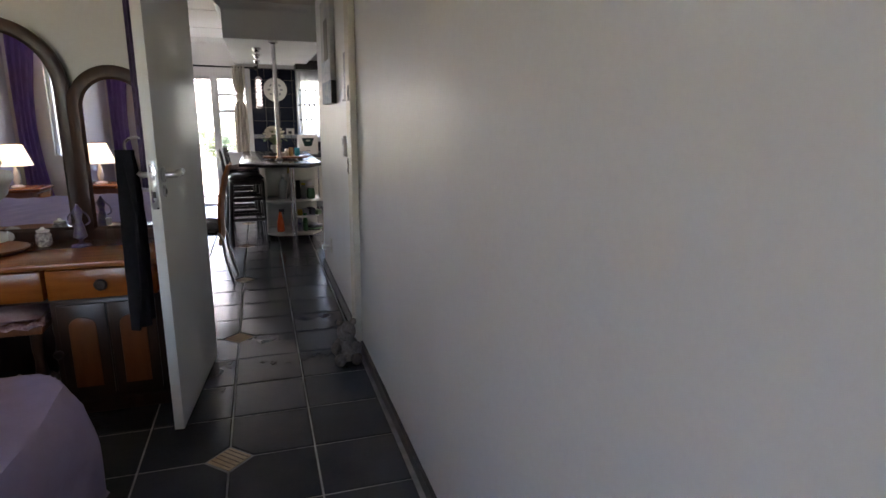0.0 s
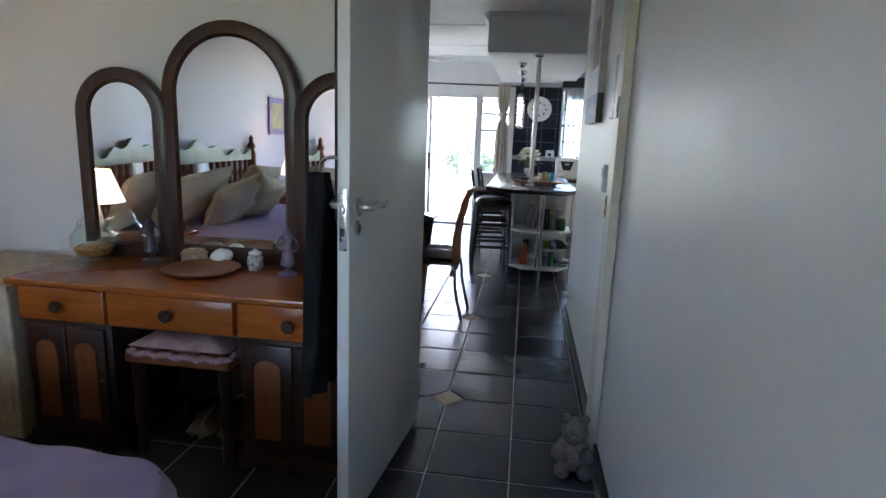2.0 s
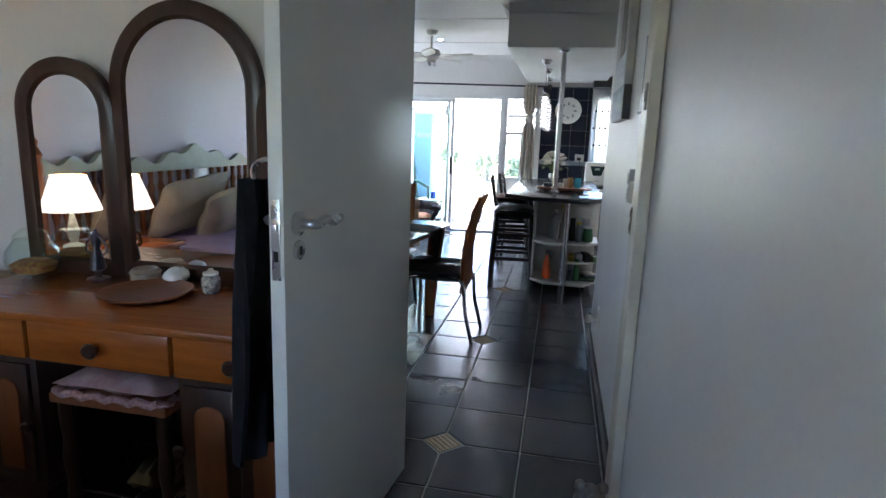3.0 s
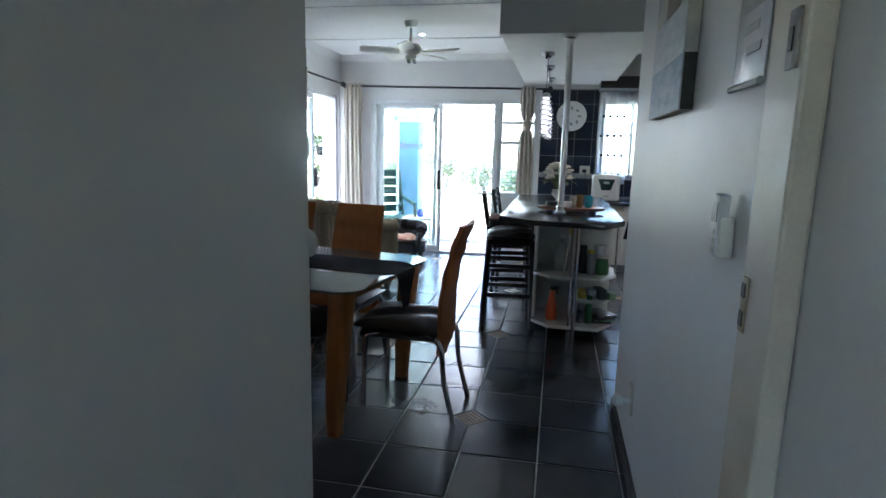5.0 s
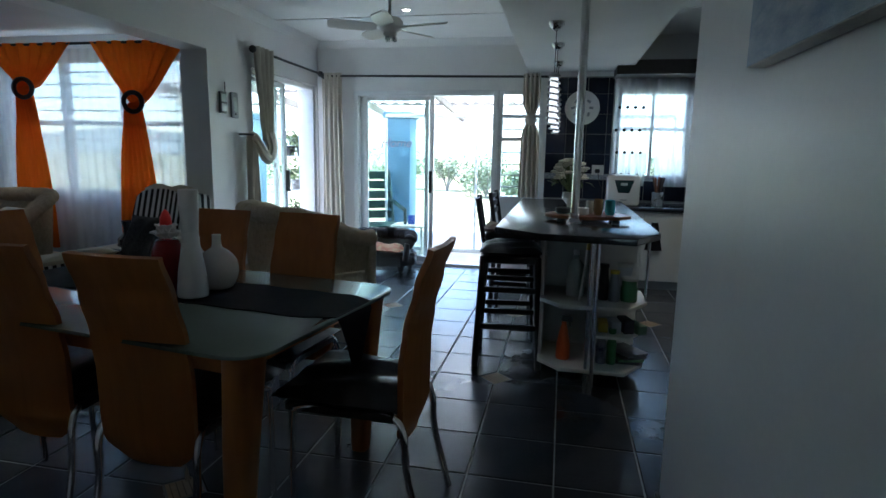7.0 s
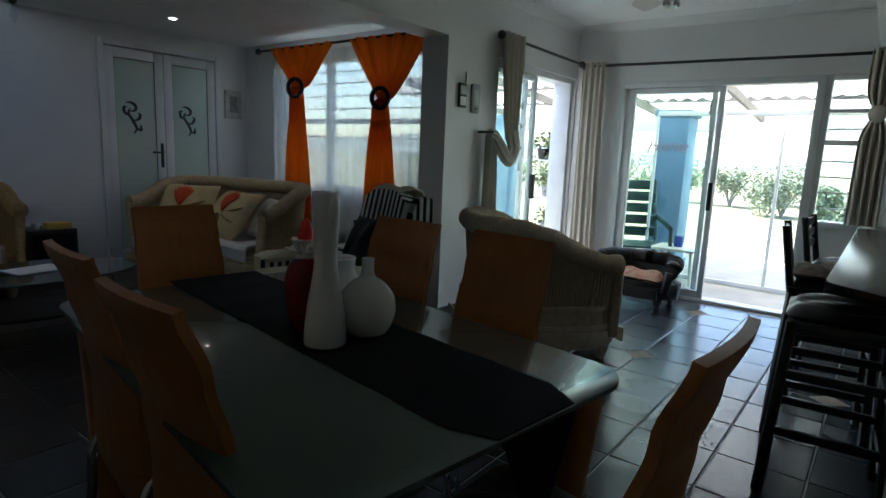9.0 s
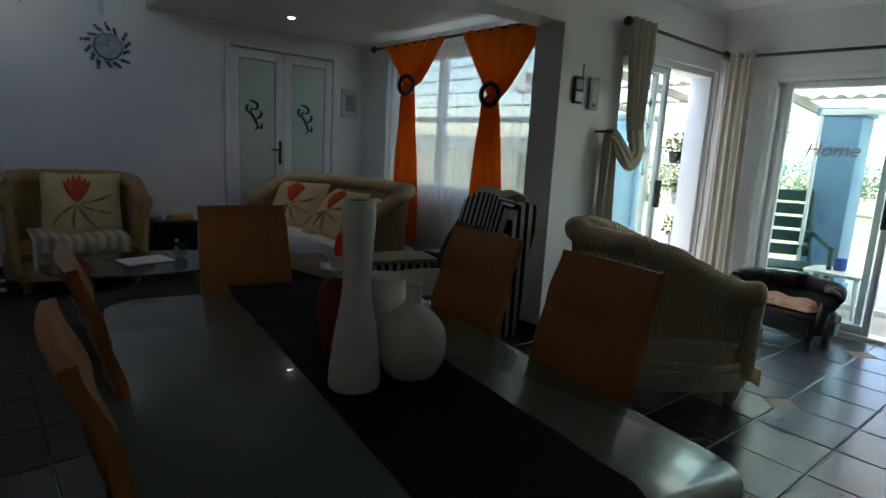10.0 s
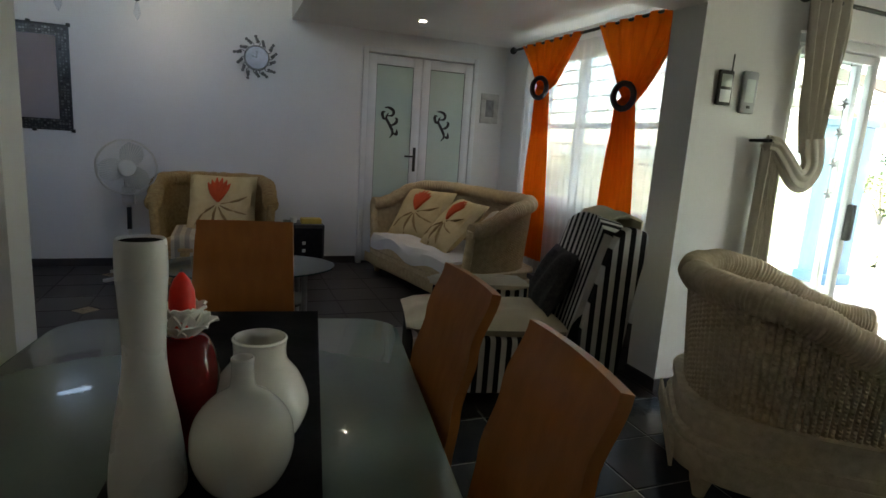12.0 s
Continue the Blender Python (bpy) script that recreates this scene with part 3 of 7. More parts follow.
def tile_mesh(cut):
    """One floor tile with eased edges; cut corners leave room for an inlay."""
    h, c, e = T / 2 - 0.0032, 0.088, 0.004
    def ring(s, z):
        pts = []
        for i, (sx, sy) in enumerate(((1, 1), (-1, 1), (-1, -1), (1, -1))):
            if i == cut:
                p = [(sx * s, sy * (s - c)), (sx * (s - c), sy * s)]
                pts += p if i in (0, 2) else p[::-1]
            else:
                pts.append((sx * s, sy * s))
        return [bm.verts.new((x, y, z)) for x, y in pts]
    bm = bmesh.new()
    a, b = ring(h, -0.0045), ring(h - e, 0.0)
    bm.faces.new(b)
    n = len(a)
    for i in range(n):
        bm.faces.new((a[i], a[(i + 1) % n], b[(i + 1) % n], b[i]))
    me = bpy.data.meshes.new("floor_tile")
    bmesh.ops.recalc_face_normals(bm, faces=bm.faces)
    bm.to_mesh(me)
    bm.free()
    me.materials.append(TILE)
    return me


TILES = {c: tile_mesh(c) for c in (None, 0, 1, 2, 3)}


def inlaid(i, j):
    """Is there an inlay at the tile corner (i, j)?"""
    if TX + i * T < -3:
        return (i + 13) % 3 == 0 and (j - 2) % 4 == 0
    return i % 3 == 0 and j % 4 == 0


def in_room(x, y):
    if y < 3.45:
        return (-3.0 < x < 0.26 and y > -1.45) or (x < -3.1 and y > 2.4)
    return y < 9.45 and (x > -2.95 or y < 7.93) and x < 2.3


far_bm, lounge_bm = bmesh.new(), bmesh.new()
for i in range(-18, 9):
    for j in range(-16, 18):
        x, y = TX + (i + 0.5) * T, TY + (j + 0.5) * T
        if not in_room(x, y):
            continue
        cut = None
        for c, (di, dj) in enumerate(((1, 1), (0, 1), (0, 0), (1, 0))):
            if inlaid(i + di, j + dj):
                cut = c
        if -2.9 < x < 0.6 and 1.6 < y < 9.4:
            ob = new("floor_tile", TILES[cut])
            ob.parent = FLOOR
            ob.matrix_basis = pose(x, y, random.uniform(-0.0006, 0.0006), random.uniform(-0.12, 0.12), random.uniform(-0.12, 0.12))
        else:
            tmp = bmesh.new()
            tmp.from_mesh(TILES[cut])
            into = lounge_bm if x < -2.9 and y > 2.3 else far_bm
            vs = [into.verts.new(v.co + Vector((x, y, 0))) for v in tmp.verts]
            tmp.verts.index_update()
            for f in tmp.faces:
                into.faces.new([vs[v.index] for v in f.verts])
            tmp.free()
rest = part("floor_tiles_rest", far_bm, TILE2, FLOOR, smooth=False)
rest["kind"] = "stuff"
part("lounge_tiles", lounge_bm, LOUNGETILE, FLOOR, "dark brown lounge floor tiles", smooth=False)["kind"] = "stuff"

# striped diamond inlays
inlay_bm, rib_bm = bmesh.new(), bmesh.new()
slab([(0.082, 0), (0, 0.082), (-0.082, 0), (0, -0.082)], -0.0045, -0.0005, bm=inlay_bm)
for k in (-2, -1, 0, 1, 2):
    q = k * 0.022
    half = 0.057
    m4 = pose(0, 0, 0, 0, 0, 45)
    tmp = box(q - 0.002, q + 0.002, -half + 0.003, half - 0.003, -0.001, 0.0009)
    turn(tmp, m4)
    vs = [rib_bm.verts.new(v.co) for v in tmp.verts]
    tmp.verts.index_update()
    for f in tmp.faces:
        rib_bm.faces.new([vs[v.index] for v in f.verts])
    tmp.free()
first = part("inlay", inlay_bm, INLAY, FLOOR, "beige striped diamond inlay", smooth=False)
rib = part("inlay_rib", rib_bm, INLAY2, first, smooth=False)
placed = False
for i in range(-18, 8):
    for j in range(-12, 18):
        x, y = TX + i * T, TY + j * T
        if inlaid(i, j) and in_room(x, y):
            if not placed:
                first.matrix_basis = pose(x, y, 0)
                placed = True
            else:
                c = new("inlay", first.data)
                c.parent = FLOOR
                c.matrix_basis = pose(x, y, 0)
                c2 = new("inlay_rib", rib.data)
                c2.parent = c


# ---- bedroom things ----
door = thing("bedroom_door", "white painted panel door standing open with steel lever handle", "door", pose(-0.588, 3.39, 0.01, 0, 0, 84.0))
# local x runs from the lock edge (negative) to the hinge
leaf_bm = box(-0.82, 0, -0.02, 0.02, 0, 2.02, bevel=0.003)
part("leaf", leaf_bm, DOORP, door)
part("lock_plate", box(-0.8235, -0.82, -0.012, 0.012, 0.963, 1.153, bevel=0.0008), STEEL, door, "steel mortice lock face with latch")
part("latch", box(-0.832, -0.823, -0.007, 0.007, 1.078, 1.098, bevel=0.002), STEEL, door)
part("dead_bolt", box(-0.8245, -0.823, -0.006, 0.006, 1.008, 1.033), BLACK, door)
for s in (-1, 1):
    part("rose", turn(lathe([(0.03, 0), (0.03, 0.006), (0.024, 0.01), (0.01, 0.011)], 24), pose(-0.76, s * 0.02, 1.093, -90 * s)), STEEL, door)
    part("lever_handle", tube(smooth_path([(-0.76, s * 0.028, 1.093), (-0.76, s * 0.06, 1.093), (-0.745, s * 0.068, 1.093), (-0.71, s * 0.068, 1.1), (-0.67, s * 0.068, 1.09), (-0.635, s * 0.066, 1.098)], 5), 0.012, 10), STEEL, door)
    part("key_escutcheon", turn(lathe([(0.024, 0), (0.024, 0.005), (0.018, 0.008)], 24), pose(-0.76, s * 0.02, 1.028, -90 * s)), STEEL, door)
    part("keyhole", box(-0.764, -0.756, s * 0.029 - 0.001, s * 0.029 + 0.001, 1.016, 1.038), BLACK, door)

# clothes hanging behind the door
hang = thing("hanging_garment", "dark garment hanging from a hook behind the open door", "garment", pose(-0.755, 2.66, 0))
part("body", sheet(lambda u, v: Vector((-0.03 + 0.03 * math.sin(u * 14 + v * 3), (u - 0.5) * (0.06 + 0.14 * min(1, v * 2.2)), 1.20 - 0.72 * v)), 26, 24, 0.012), BLACKCLOTH, hang)
part("hook", tube(smooth_path([(0.07, 0, 1.23), (0.02, 0, 1.25), (-0.02, 0, 1.23), (-0.02, 0, 1.18)], 5), 0.006, 8), STEEL, hang)
scarf = thing("hanging_scarf", "purple and black scarf hanging behind the open door", "scarf", pose(-0.705, 2.66, 0))
part("cloth", sheet(lambda u, v: Vector((-0.01 + 0.015 * math.sin(u * 9), (u - 0.5) * (0.03 + 0.10 * max(0, 0.35 - abs(v - 0.55))), 2.0 - 0.95 * v)), 14, 30, 0.01), shade("purple_scarf_cloth", (0.09, 0.05, 0.14), (0.02, 0.015, 0.03), rough=0.9, scale=14), scarf)

# dressing table
dt = thing("dressing_table", "honey pine dressing table with dark carcass and round knobs", "dressing table", pose(-1.455, 2.85, 0) @ Matrix.Diagonal((1, 1, 0.955, 1)))
part("top", box(-0.675, 0.75, -0.03, 0.515, 0.725, 0.755, bevel=0.008), PINE, dt)
for x0, x1 in ((-0.655, -0.27), (0.27, 0.71)):
    cab = thing("pedestal", "", "")
    cab.parent = dt
    part("carcass", box(x0, x1, 0.03, 0.51, 0.06, 0.56, bevel=0.003), DARKWOOD, cab)
    part("plinth", box(x0 - 0.01, x1 + 0.01, 0.01, 0.51, 0.0, 0.06, bevel=0.005), DARKWOOD, cab)
    part("drawer", box(x0 + 0.005, x1 - 0.005, 0.0, 0.49, 0.575, 0.715, bevel=0.008), PINE, dt)
    part("drawer_knob", turn(lathe([(0.008, 0), (0.008, 0.012), (0.024, 0.02), (0.027, 0.03), (0.02, 0.038), (0, 0.04)], 20), pose((x0 + x1) / 2, 0.0, 0.645, 90)), DARKWOOD, dt)
    for k in (0, 1):
        wide = (x1 - x0 - 0.06) / 2
        a = x0 + 0.025 + k * (wide + 0.01)
        dr = part("cabinet_door", box(a, a + wide, 0.012, 0.03, 0.09, 0.545, bevel=0.003), DARKWOOD, cab)
        w = wide * 0.57
        cx = a + wide / 2
        outline = [(cx - w / 2, 0.14), (cx + w / 2, 0.14), (cx + w / 2, 0.44)] + [(cx + w / 2 * math.cos(radians(q)), 0.44 + 0.045 * math.sin(radians(q))) for q in range(20, 180, 20)] + [(cx - w / 2, 0.44)]
        bm = slab(outline, 0, 0.01, 0.005)
        turn(bm, Matrix(((1, 0, 0, 0), (0, 0, -1, 0.012), (0, 1, 0, 0), (0, 0, 0, 1))))
        part("raised_panel", bm, PINEV, dr)
    part("door_knob", turn(lathe([(0.008, 0), (0.008, 0.01), (0.02, 0.018), (0.022, 0.026), (0.015, 0.033), (0, 0.034)], 18), pose(x1 - 0.02 if x0 < 0 else x0 + 0.02, 0.012, 0.32, 90)), DARKWOOD, dt)
part("centre_drawer", box(-0.262, 0.262, 0.0, 0.49, 0.575, 0.715, bevel=0.008), PINE, dt)
part("drawer_knob", turn(lathe([(0.008, 0), (0.008, 0.012), (0.024, 0.02), (0.027, 0.03), (0.02, 0.038), (0, 0.04)], 20), pose(0, 0, 0.645, 90)), DARKWOOD, dt)
part("back_board", box(-0.27, 0.27, 0.49, 0.51, 0.06, 0.72), DARKWOOD, dt)
part("frieze", box(-0.66, 0.72, 0.03, 0.51, 0.56, 0.574), DARKWOOD, dt)

# triple mirror
def arch(w, z0, zs, inset, n=24):
    """Outline of a round-headed opening."""
    r = w / 2 - inset
    return [(-r, z0 + inset), (r, z0 + inset)] + [(r * math.cos(math.pi * i / n), zs + r * math.sin(math.pi * i / n)) for i in range(n + 1)]


tm = thing("triple_mirror", "dark wooden triple arched dressing mirror on the table", "mirror", pose(-1.435, 3.345, 0.722))


def mirror_leaf(name, w, zs, at):
    f = thing(name, "", "", at)
    f.parent = tm
    z0 = 0.0
    out, inn = arch(w, z0, zs, 0.0), arch(w, z0, zs, 0.066)
    bm = bmesh.new()
    layers = []
    for pts, y in ((out, 0.02), (out, -0.018), ([(a + (b - a) * 0.25, c + (d - c) * 0.25) for (a, c), (b, d) in zip(out, inn)], -0.026), ([(a + (b - a) * 0.8, c + (d - c) * 0.8) for (a, c), (b, d) in zip(out, inn)], -0.022), (inn, -0.008)):
        layers.append([bm.verts.new((x, y, z)) for x, z in pts])
    n = len(out)
    for a, b in zip(layers, layers[1:]):
        for i in range(n):
            bm.faces.new((a[i], a[(i + 1) % n], b[(i + 1) % n], b[i]))
    bm.faces.new(layers[0])
    part("frame", bm, DARKWOOD, f)
    bm = slab(inn, 0, 0.004)
    turn(bm, Matrix(((1, 0, 0, 0), (0, 0, 1, -0.010), (0, 1, 0, 0), (0, 0, 0, 1))))
    part("glass", bm, MIRROR, f, smooth=False)
    return f


mirror_leaf("centre_mirror", 0.63, 0.735, pose(0, 0, 0))
mirror_leaf("side_mirror", 0.41, 0.64, pose(-0.505, -0.028, 0, 0, 0, 5.5))
mirror_leaf("side_mirror", 0.41, 0.64, pose(0.505, -0.028, 0, 0, 0, -5.5))

# dressing stool
st = thing("dressing_stool", "dark wooden stool with a pink frilled cushion", "stool", pose(-1.437, 3.02, 0) @ Matrix.Diagonal((1, 1, 0.96, 1)))
part("seat_board", box(-0.22, 0.22, -0.17, 0.17, 0.42, 0.46, bevel=0.008), PINEV, st)
part("cushion", turn(cushion(0.42, 0.32, 0.06), pose(0, 0, 0.49)), shade("pink_floral_cloth", (0.36, 0.19, 0.2), (0.5, 0.36, 0.35), rough=0.9, scale=16), st)
part("frill", tube([Vector((0.21 * a, 0.165 * b, 0.462 + 0.008 * math.sin(k * 2.2))) for k, (a, b) in enumerate([(math.copysign(min(1, abs(math.cos(q)) * 1.35), math.cos(q)), math.copysign(min(1, abs(math.sin(q)) * 1.35), math.sin(q))) for q in [2 * math.pi * i / 60 for i in range(60)]])], 0.014, 8, closed=True), shade("pink_stripe_frill", (0.5, 0.33, 0.33), (0.3, 0.14, 0.15), rough=0.9, scale=60), st)
for sx in (-1, 1):
    for sy in (-1, 1):
        part("leg", lathe([(0.02, 0), (0.024, 0.06), (0.018, 0.12), (0.028, 0.2), (0.02, 0.28), (0.026, 0.34), (0.026, 0.42)], 14, at=pose(sx * 0.185, sy * 0.135, 0)), DARKWOOD, st)
    part("stretcher", box(sx * 0.185 - 0.012, sx * 0.185 + 0.012, -0.12, 0.12, 0.1, 0.13, bevel=0.004), DARKWOOD, st)

pack = thing("shoe_pair", "pale canvas shoes stored in the shadow beneath the stool", "shoes", pose(-1.38, 3.10, 0))
for k in (-1, 1):
    part("shoe", turn(cushion(0.10, 0.24, 0.09), pose(k * 0.07, 0, 0.05)), shade("tan_canvas_%d" % (k + 1), (0.25, 0.2, 0.15), rough=0.9), pack)


def ornament(name, label, category, x, y, profile, material, z=0.722, seg=28):
    o = thing(name, label, category, pose(x, y, z))
    part("body", lathe(profile, seg), material, o)
    return o


bowl = thing("glass_jar", "round lidded glass jar half full of potpourri", "jar", pose(-2.03, 3.19, 0.722))
part("jar", lathe([(0.04, 0), (0.075, 0.02), (0.095, 0.07), (0.09, 0.11), (0.06, 0.15), (0.055, 0.155), (0.086, 0.11), (0.09, 0.07), (0.07, 0.024), (0, 0.006)], 28), GLASS, bowl)
lid = part("lid", lathe([(0.062, 0.155), (0.055, 0.175), (0.03, 0.195), (0.012, 0.20), (0.016, 0.215), (0.01, 0.23), (0, 0.232)], 28), GLASS, bowl)
part("potpourri", lathe([(0, 0.008), (0.066, 0.028), (0.08, 0.055), (0.05, 0.072), (0.02, 0.066), (0, 0.07)], 18), shade("potpourri", (0.35, 0.08, 0.06), (0.5, 0.3, 0.08), rough=0.9, scale=60), bowl)
plate = ornament("wooden_plate", "flat round turned wooden plate on the dressing table", "plate", -1.46, 3.10, [(0.06, 0), (0.13, 0.004), (0.158, 0.02), (0.155, 0.025), (0.12, 0.012), (0, 0.01)], PINEV)
ornament("trinket_pot", "small oval beige trinket box with lid", "trinket box", -1.59, 3.26, [(0.05, 0), (0.056, 0.02), (0.052, 0.04), (0.058, 0.043), (0.045, 0.058), (0, 0.064)], shade("beige_pottery", (0.42, 0.33, 0.24), (0.3, 0.22, 0.15), rough=0.5, scale=40))
shell = thing("seashell", "white spiral seashell lying on the dressing table", "shell", pose(-1.47, 3.27, 0.722))
part("body", lathe([(0, -0.05), (0.02, -0.035), (0.034, -0.01), (0.036, 0.01), (0.026, 0.03), (0.03, 0.033), (0.014, 0.052), (0, 0.056)], 18, at=pose(0, 0, 0.034, 0, 80, 20)), CERAMIC, shell)
jar = thing("patterned_jar", "small white jar with a dark scroll pattern and lid", "jar", pose(-1.275, 3.21, 0.722))
part("body", lathe([(0.026, 0), (0.034, 0.012), (0.034, 0.055), (0.026, 0.066), (0.024, 0.07)], 22), shade("blue_white_glaze", (0.68, 0.66, 0.6), (0.12, 0.1, 0.12), rough=0.2, scale=55), jar)
part("lid", lathe([(0.028, 0.07), (0.028, 0.078), (0.01, 0.085), (0.008, 0.092), (0, 0.094)], 22), CERAMIC, jar)


def figurine(x, y, gown, label):
    o = thing("figurine_stand", label, "stand", pose(x, y, 0.722))
    bm = lathe([(0.042, 0), (0.042, 0.006), (0.014, 0.012), (0.008, 0.03), (0.03, 0.045), (0.022, 0.09), (0.013, 0.125), (0.021, 0.16), (0.019, 0.175), (0.007, 0.19), (0.006, 0.2), (0, 0.202)], 18)
    for s in (-1, 1):
        tube(smooth_path([(s * 0.018, 0, 0.168), (s * 0.04, 0, 0.145), (s * 0.045, 0, 0.115), (s * 0.025, 0, 0.1)], 5), 0.004, 8, bm=bm)
    part("body", bm, gown, o)
    return o


figurine(-1.785, 3.24, shade("black_lacquer_ornament", (0.02, 0.015, 0.03), (0.08, 0.07, 0.09), rough=0.3, scale=50), "dark ornate jewellery stand with looped arms")
figurine(-1.11, 3.17, shade("purple_ornament", (0.10, 0.06, 0.19), (0.2, 0.18, 0.2), rough=0.35, scale=40), "purple jewellery stand on a silver foot")
fl = thing("perfume_bottle", "small glass perfume bottle with silver cap", "bottle", pose(-0.99, 3.20, 0.722))
part("flask", lathe([(0.022, 0), (0.026, 0.02), (0.018, 0.07), (0.01, 0.085), (0.01, 0.095)], 18), GLASS, fl)
part("cap", lathe([(0.013, 0.095), (0.013, 0.125), (0.0, 0.13)], 16), STEEL, fl)

# woven basket
bk = thing("laundry_basket", "tall square cream wicker laundry basket with a sloped lid", "basket", pose(-2.41, 3.11, 0))


def weave_panel(w, h, amp=0.006, nu=70, nv=60):
    return sheet(lambda u, v: Vector(((u - 0.5) * w, -amp * abs(math.sin(u * math.pi * 22)) * (1 if math.sin(v * math.pi * 44) * math.sin(u * math.pi * 22) > 0 else 0.35), v * h)), nu, nv)


for a in (0, 90, 180, 270):
    part("woven_side", turn(weave_panel(0.48, 0.64), pose(0, 0, 0.0, 0, 0, a) @ pose(0, -0.24, 0)), WICKER, bk)
part("lid", turn(sheet(lambda u, v: Vector(((u - 0.5) * 0.54, (v - 0.5) * 0.54, 0.05 * (1 - abs(2 * u - 1) ** 3) * (1 - abs(2 * v - 1) ** 3) + 0.005 * math.sin(u * 70) * math.sin(v * 70))), 60, 60, 0.02), pose(0, 0, 0.665)), WICKER, bk)
part("lid_rim", tube([(-0.265, -0.265, 0.665), (0.265, -0.265, 0.665), (0.265, 0.265, 0.665), (-0.265, 0.265, 0.665)], 0.016, 8, closed=True), WICKER, bk)

# bed
bed = thing("bed", "double bed with lilac bedspread and turned-spindle headboard", "bed", pose(-2.93, 1.13, 0))
def spread(u, v):
    """The cover: flat on top, hanging round the sides and the well rounded foot corners."""
    x, y = u * 2.53, (v - 0.5) * 2.76
    qx, qy = x - 1.90, abs(y) - 0.74
    if qx > 0 and qy > 0:
        far = math.hypot(qx, qy)
        nx, ny, d = qx / far, qy / far, far - 0.15
    else:
        nx, ny, d = (1, 0, x - 2.05) if x - 2.05 > abs(y) - 0.89 else (0, 1, abs(y) - 0.89)
    drop = max(0.0, d)
    hang = min(drop, 0.47)
    wave = 0.028 * math.sin(x * 12 - y * 9) * min(1, hang * 4)
    out = min(drop, 0.12) * 0.55 + wave
    xx = x - nx * drop + nx * out
    yy = math.copysign(abs(y) - ny * drop + ny * out, y)
    return Vector((xx, yy, 0.56 - max(0.0, hang - 0.05) + 0.008 * math.sin(x * 9) * math.cos(y * 7) + 0.004 * math.sin(x * 31 + y * 17)))
part("bedspread", sheet(spread, 110, 120, 0.012), LILAC, bed)
part("mattress", slab(rounded(0.02, 2.03, -0.87, 0.87, 0.12), 0.22, 0.535, 0.03), WHITECLOTH, bed)
part("base", box(0.02, 1.95, -0.7, 0.7, 0.0, 0.22, bevel=0.01), DARKWOOD, bed)
hb = thing("headboard", "", "")
hb.parent = bed
SAGE = shade("sage_painted_wood", (0.36, 0.42, 0.35), (0.3, 0.35, 0.28), rough=0.4, scale=8)
prof = [(-0.95 + 1.9 * i / 60, 1.08 + 0.09 * max(0, math.cos((i - 30) / 30 * math.pi * 1.2)) + 0.03 * math.cos(i * 0.62)) for i in range(61)]
bm = slab(prof + [(0.95, 1.0), (-0.95, 1.0)], -0.02, 0.02, 0.004)
turn(bm, Matrix(((0, 0, 1, -0.005), (1, 0, 0, 0), (0, 1, 0, 0), (0, 0, 0, 1))))
part("crest_rail", bm, SAGE, hb)
part("lower_rail", box(-0.025, 0.015, -0.95, 0.95, 0.5, 0.58, bevel=0.005), PINEV, hb)
for i in range(17):
    y = -0.85 + i * 0.10625
    if i in (7, 8):
        continue
    part("spindle", lathe([(0.016, 0.58), (0.022, 0.63), (0.014, 0.67), (0.03, 0.76), (0.018, 0.84), (0.026, 0.89), (0.014, 0.93), (0.02, 1.0)], 12, at=pose(-0.005, y, 0)), PINEV, hb)
part("centre_panel", box(-0.015, 0.005, -0.14, 0.04, 0.58, 1.0, bevel=0.003), CREAM, hb)
for s in (-1, 1):
    part("post", lathe([(0.04, 0), (0.04, 0.9), (0.045, 1.05), (0.03, 1.1), (0.045, 1.13), (0.02, 1.18), (0.026, 1.21), (0.0, 1.25)], 16, at=pose(-0.005, s * 0.99, 0)), PINEV, hb)
GOLDCLOTH = shade("pale_gold_brocade", (0.5, 0.42, 0.26), (0.4, 0.33, 0.2), rough=0.8, scale=18, bump=0.4)
for k, (x, y, rz, big) in enumerate(((0.28, 0.5, 8, 1), (0.30, -0.45, -6, 1), (0.46, 0.25, 14, 0), (0.5, -0.15, -10, 0))):
    p = thing("pillow", "pale gold brocade pillow leaning on the headboard", "pillow", pose(-2.93 + x, 1.13 + y, 0.78 - 0.06 * (1 - big), 0, -58, 0) @ pose(0, 0, 0, 0, 0, rz), "pillows on the bed")
    part("cover", cushion(0.42 + 0.04 * big, 0.66, 0.17), GOLDCLOTH if k % 2 else CREAMCLOTH, p)

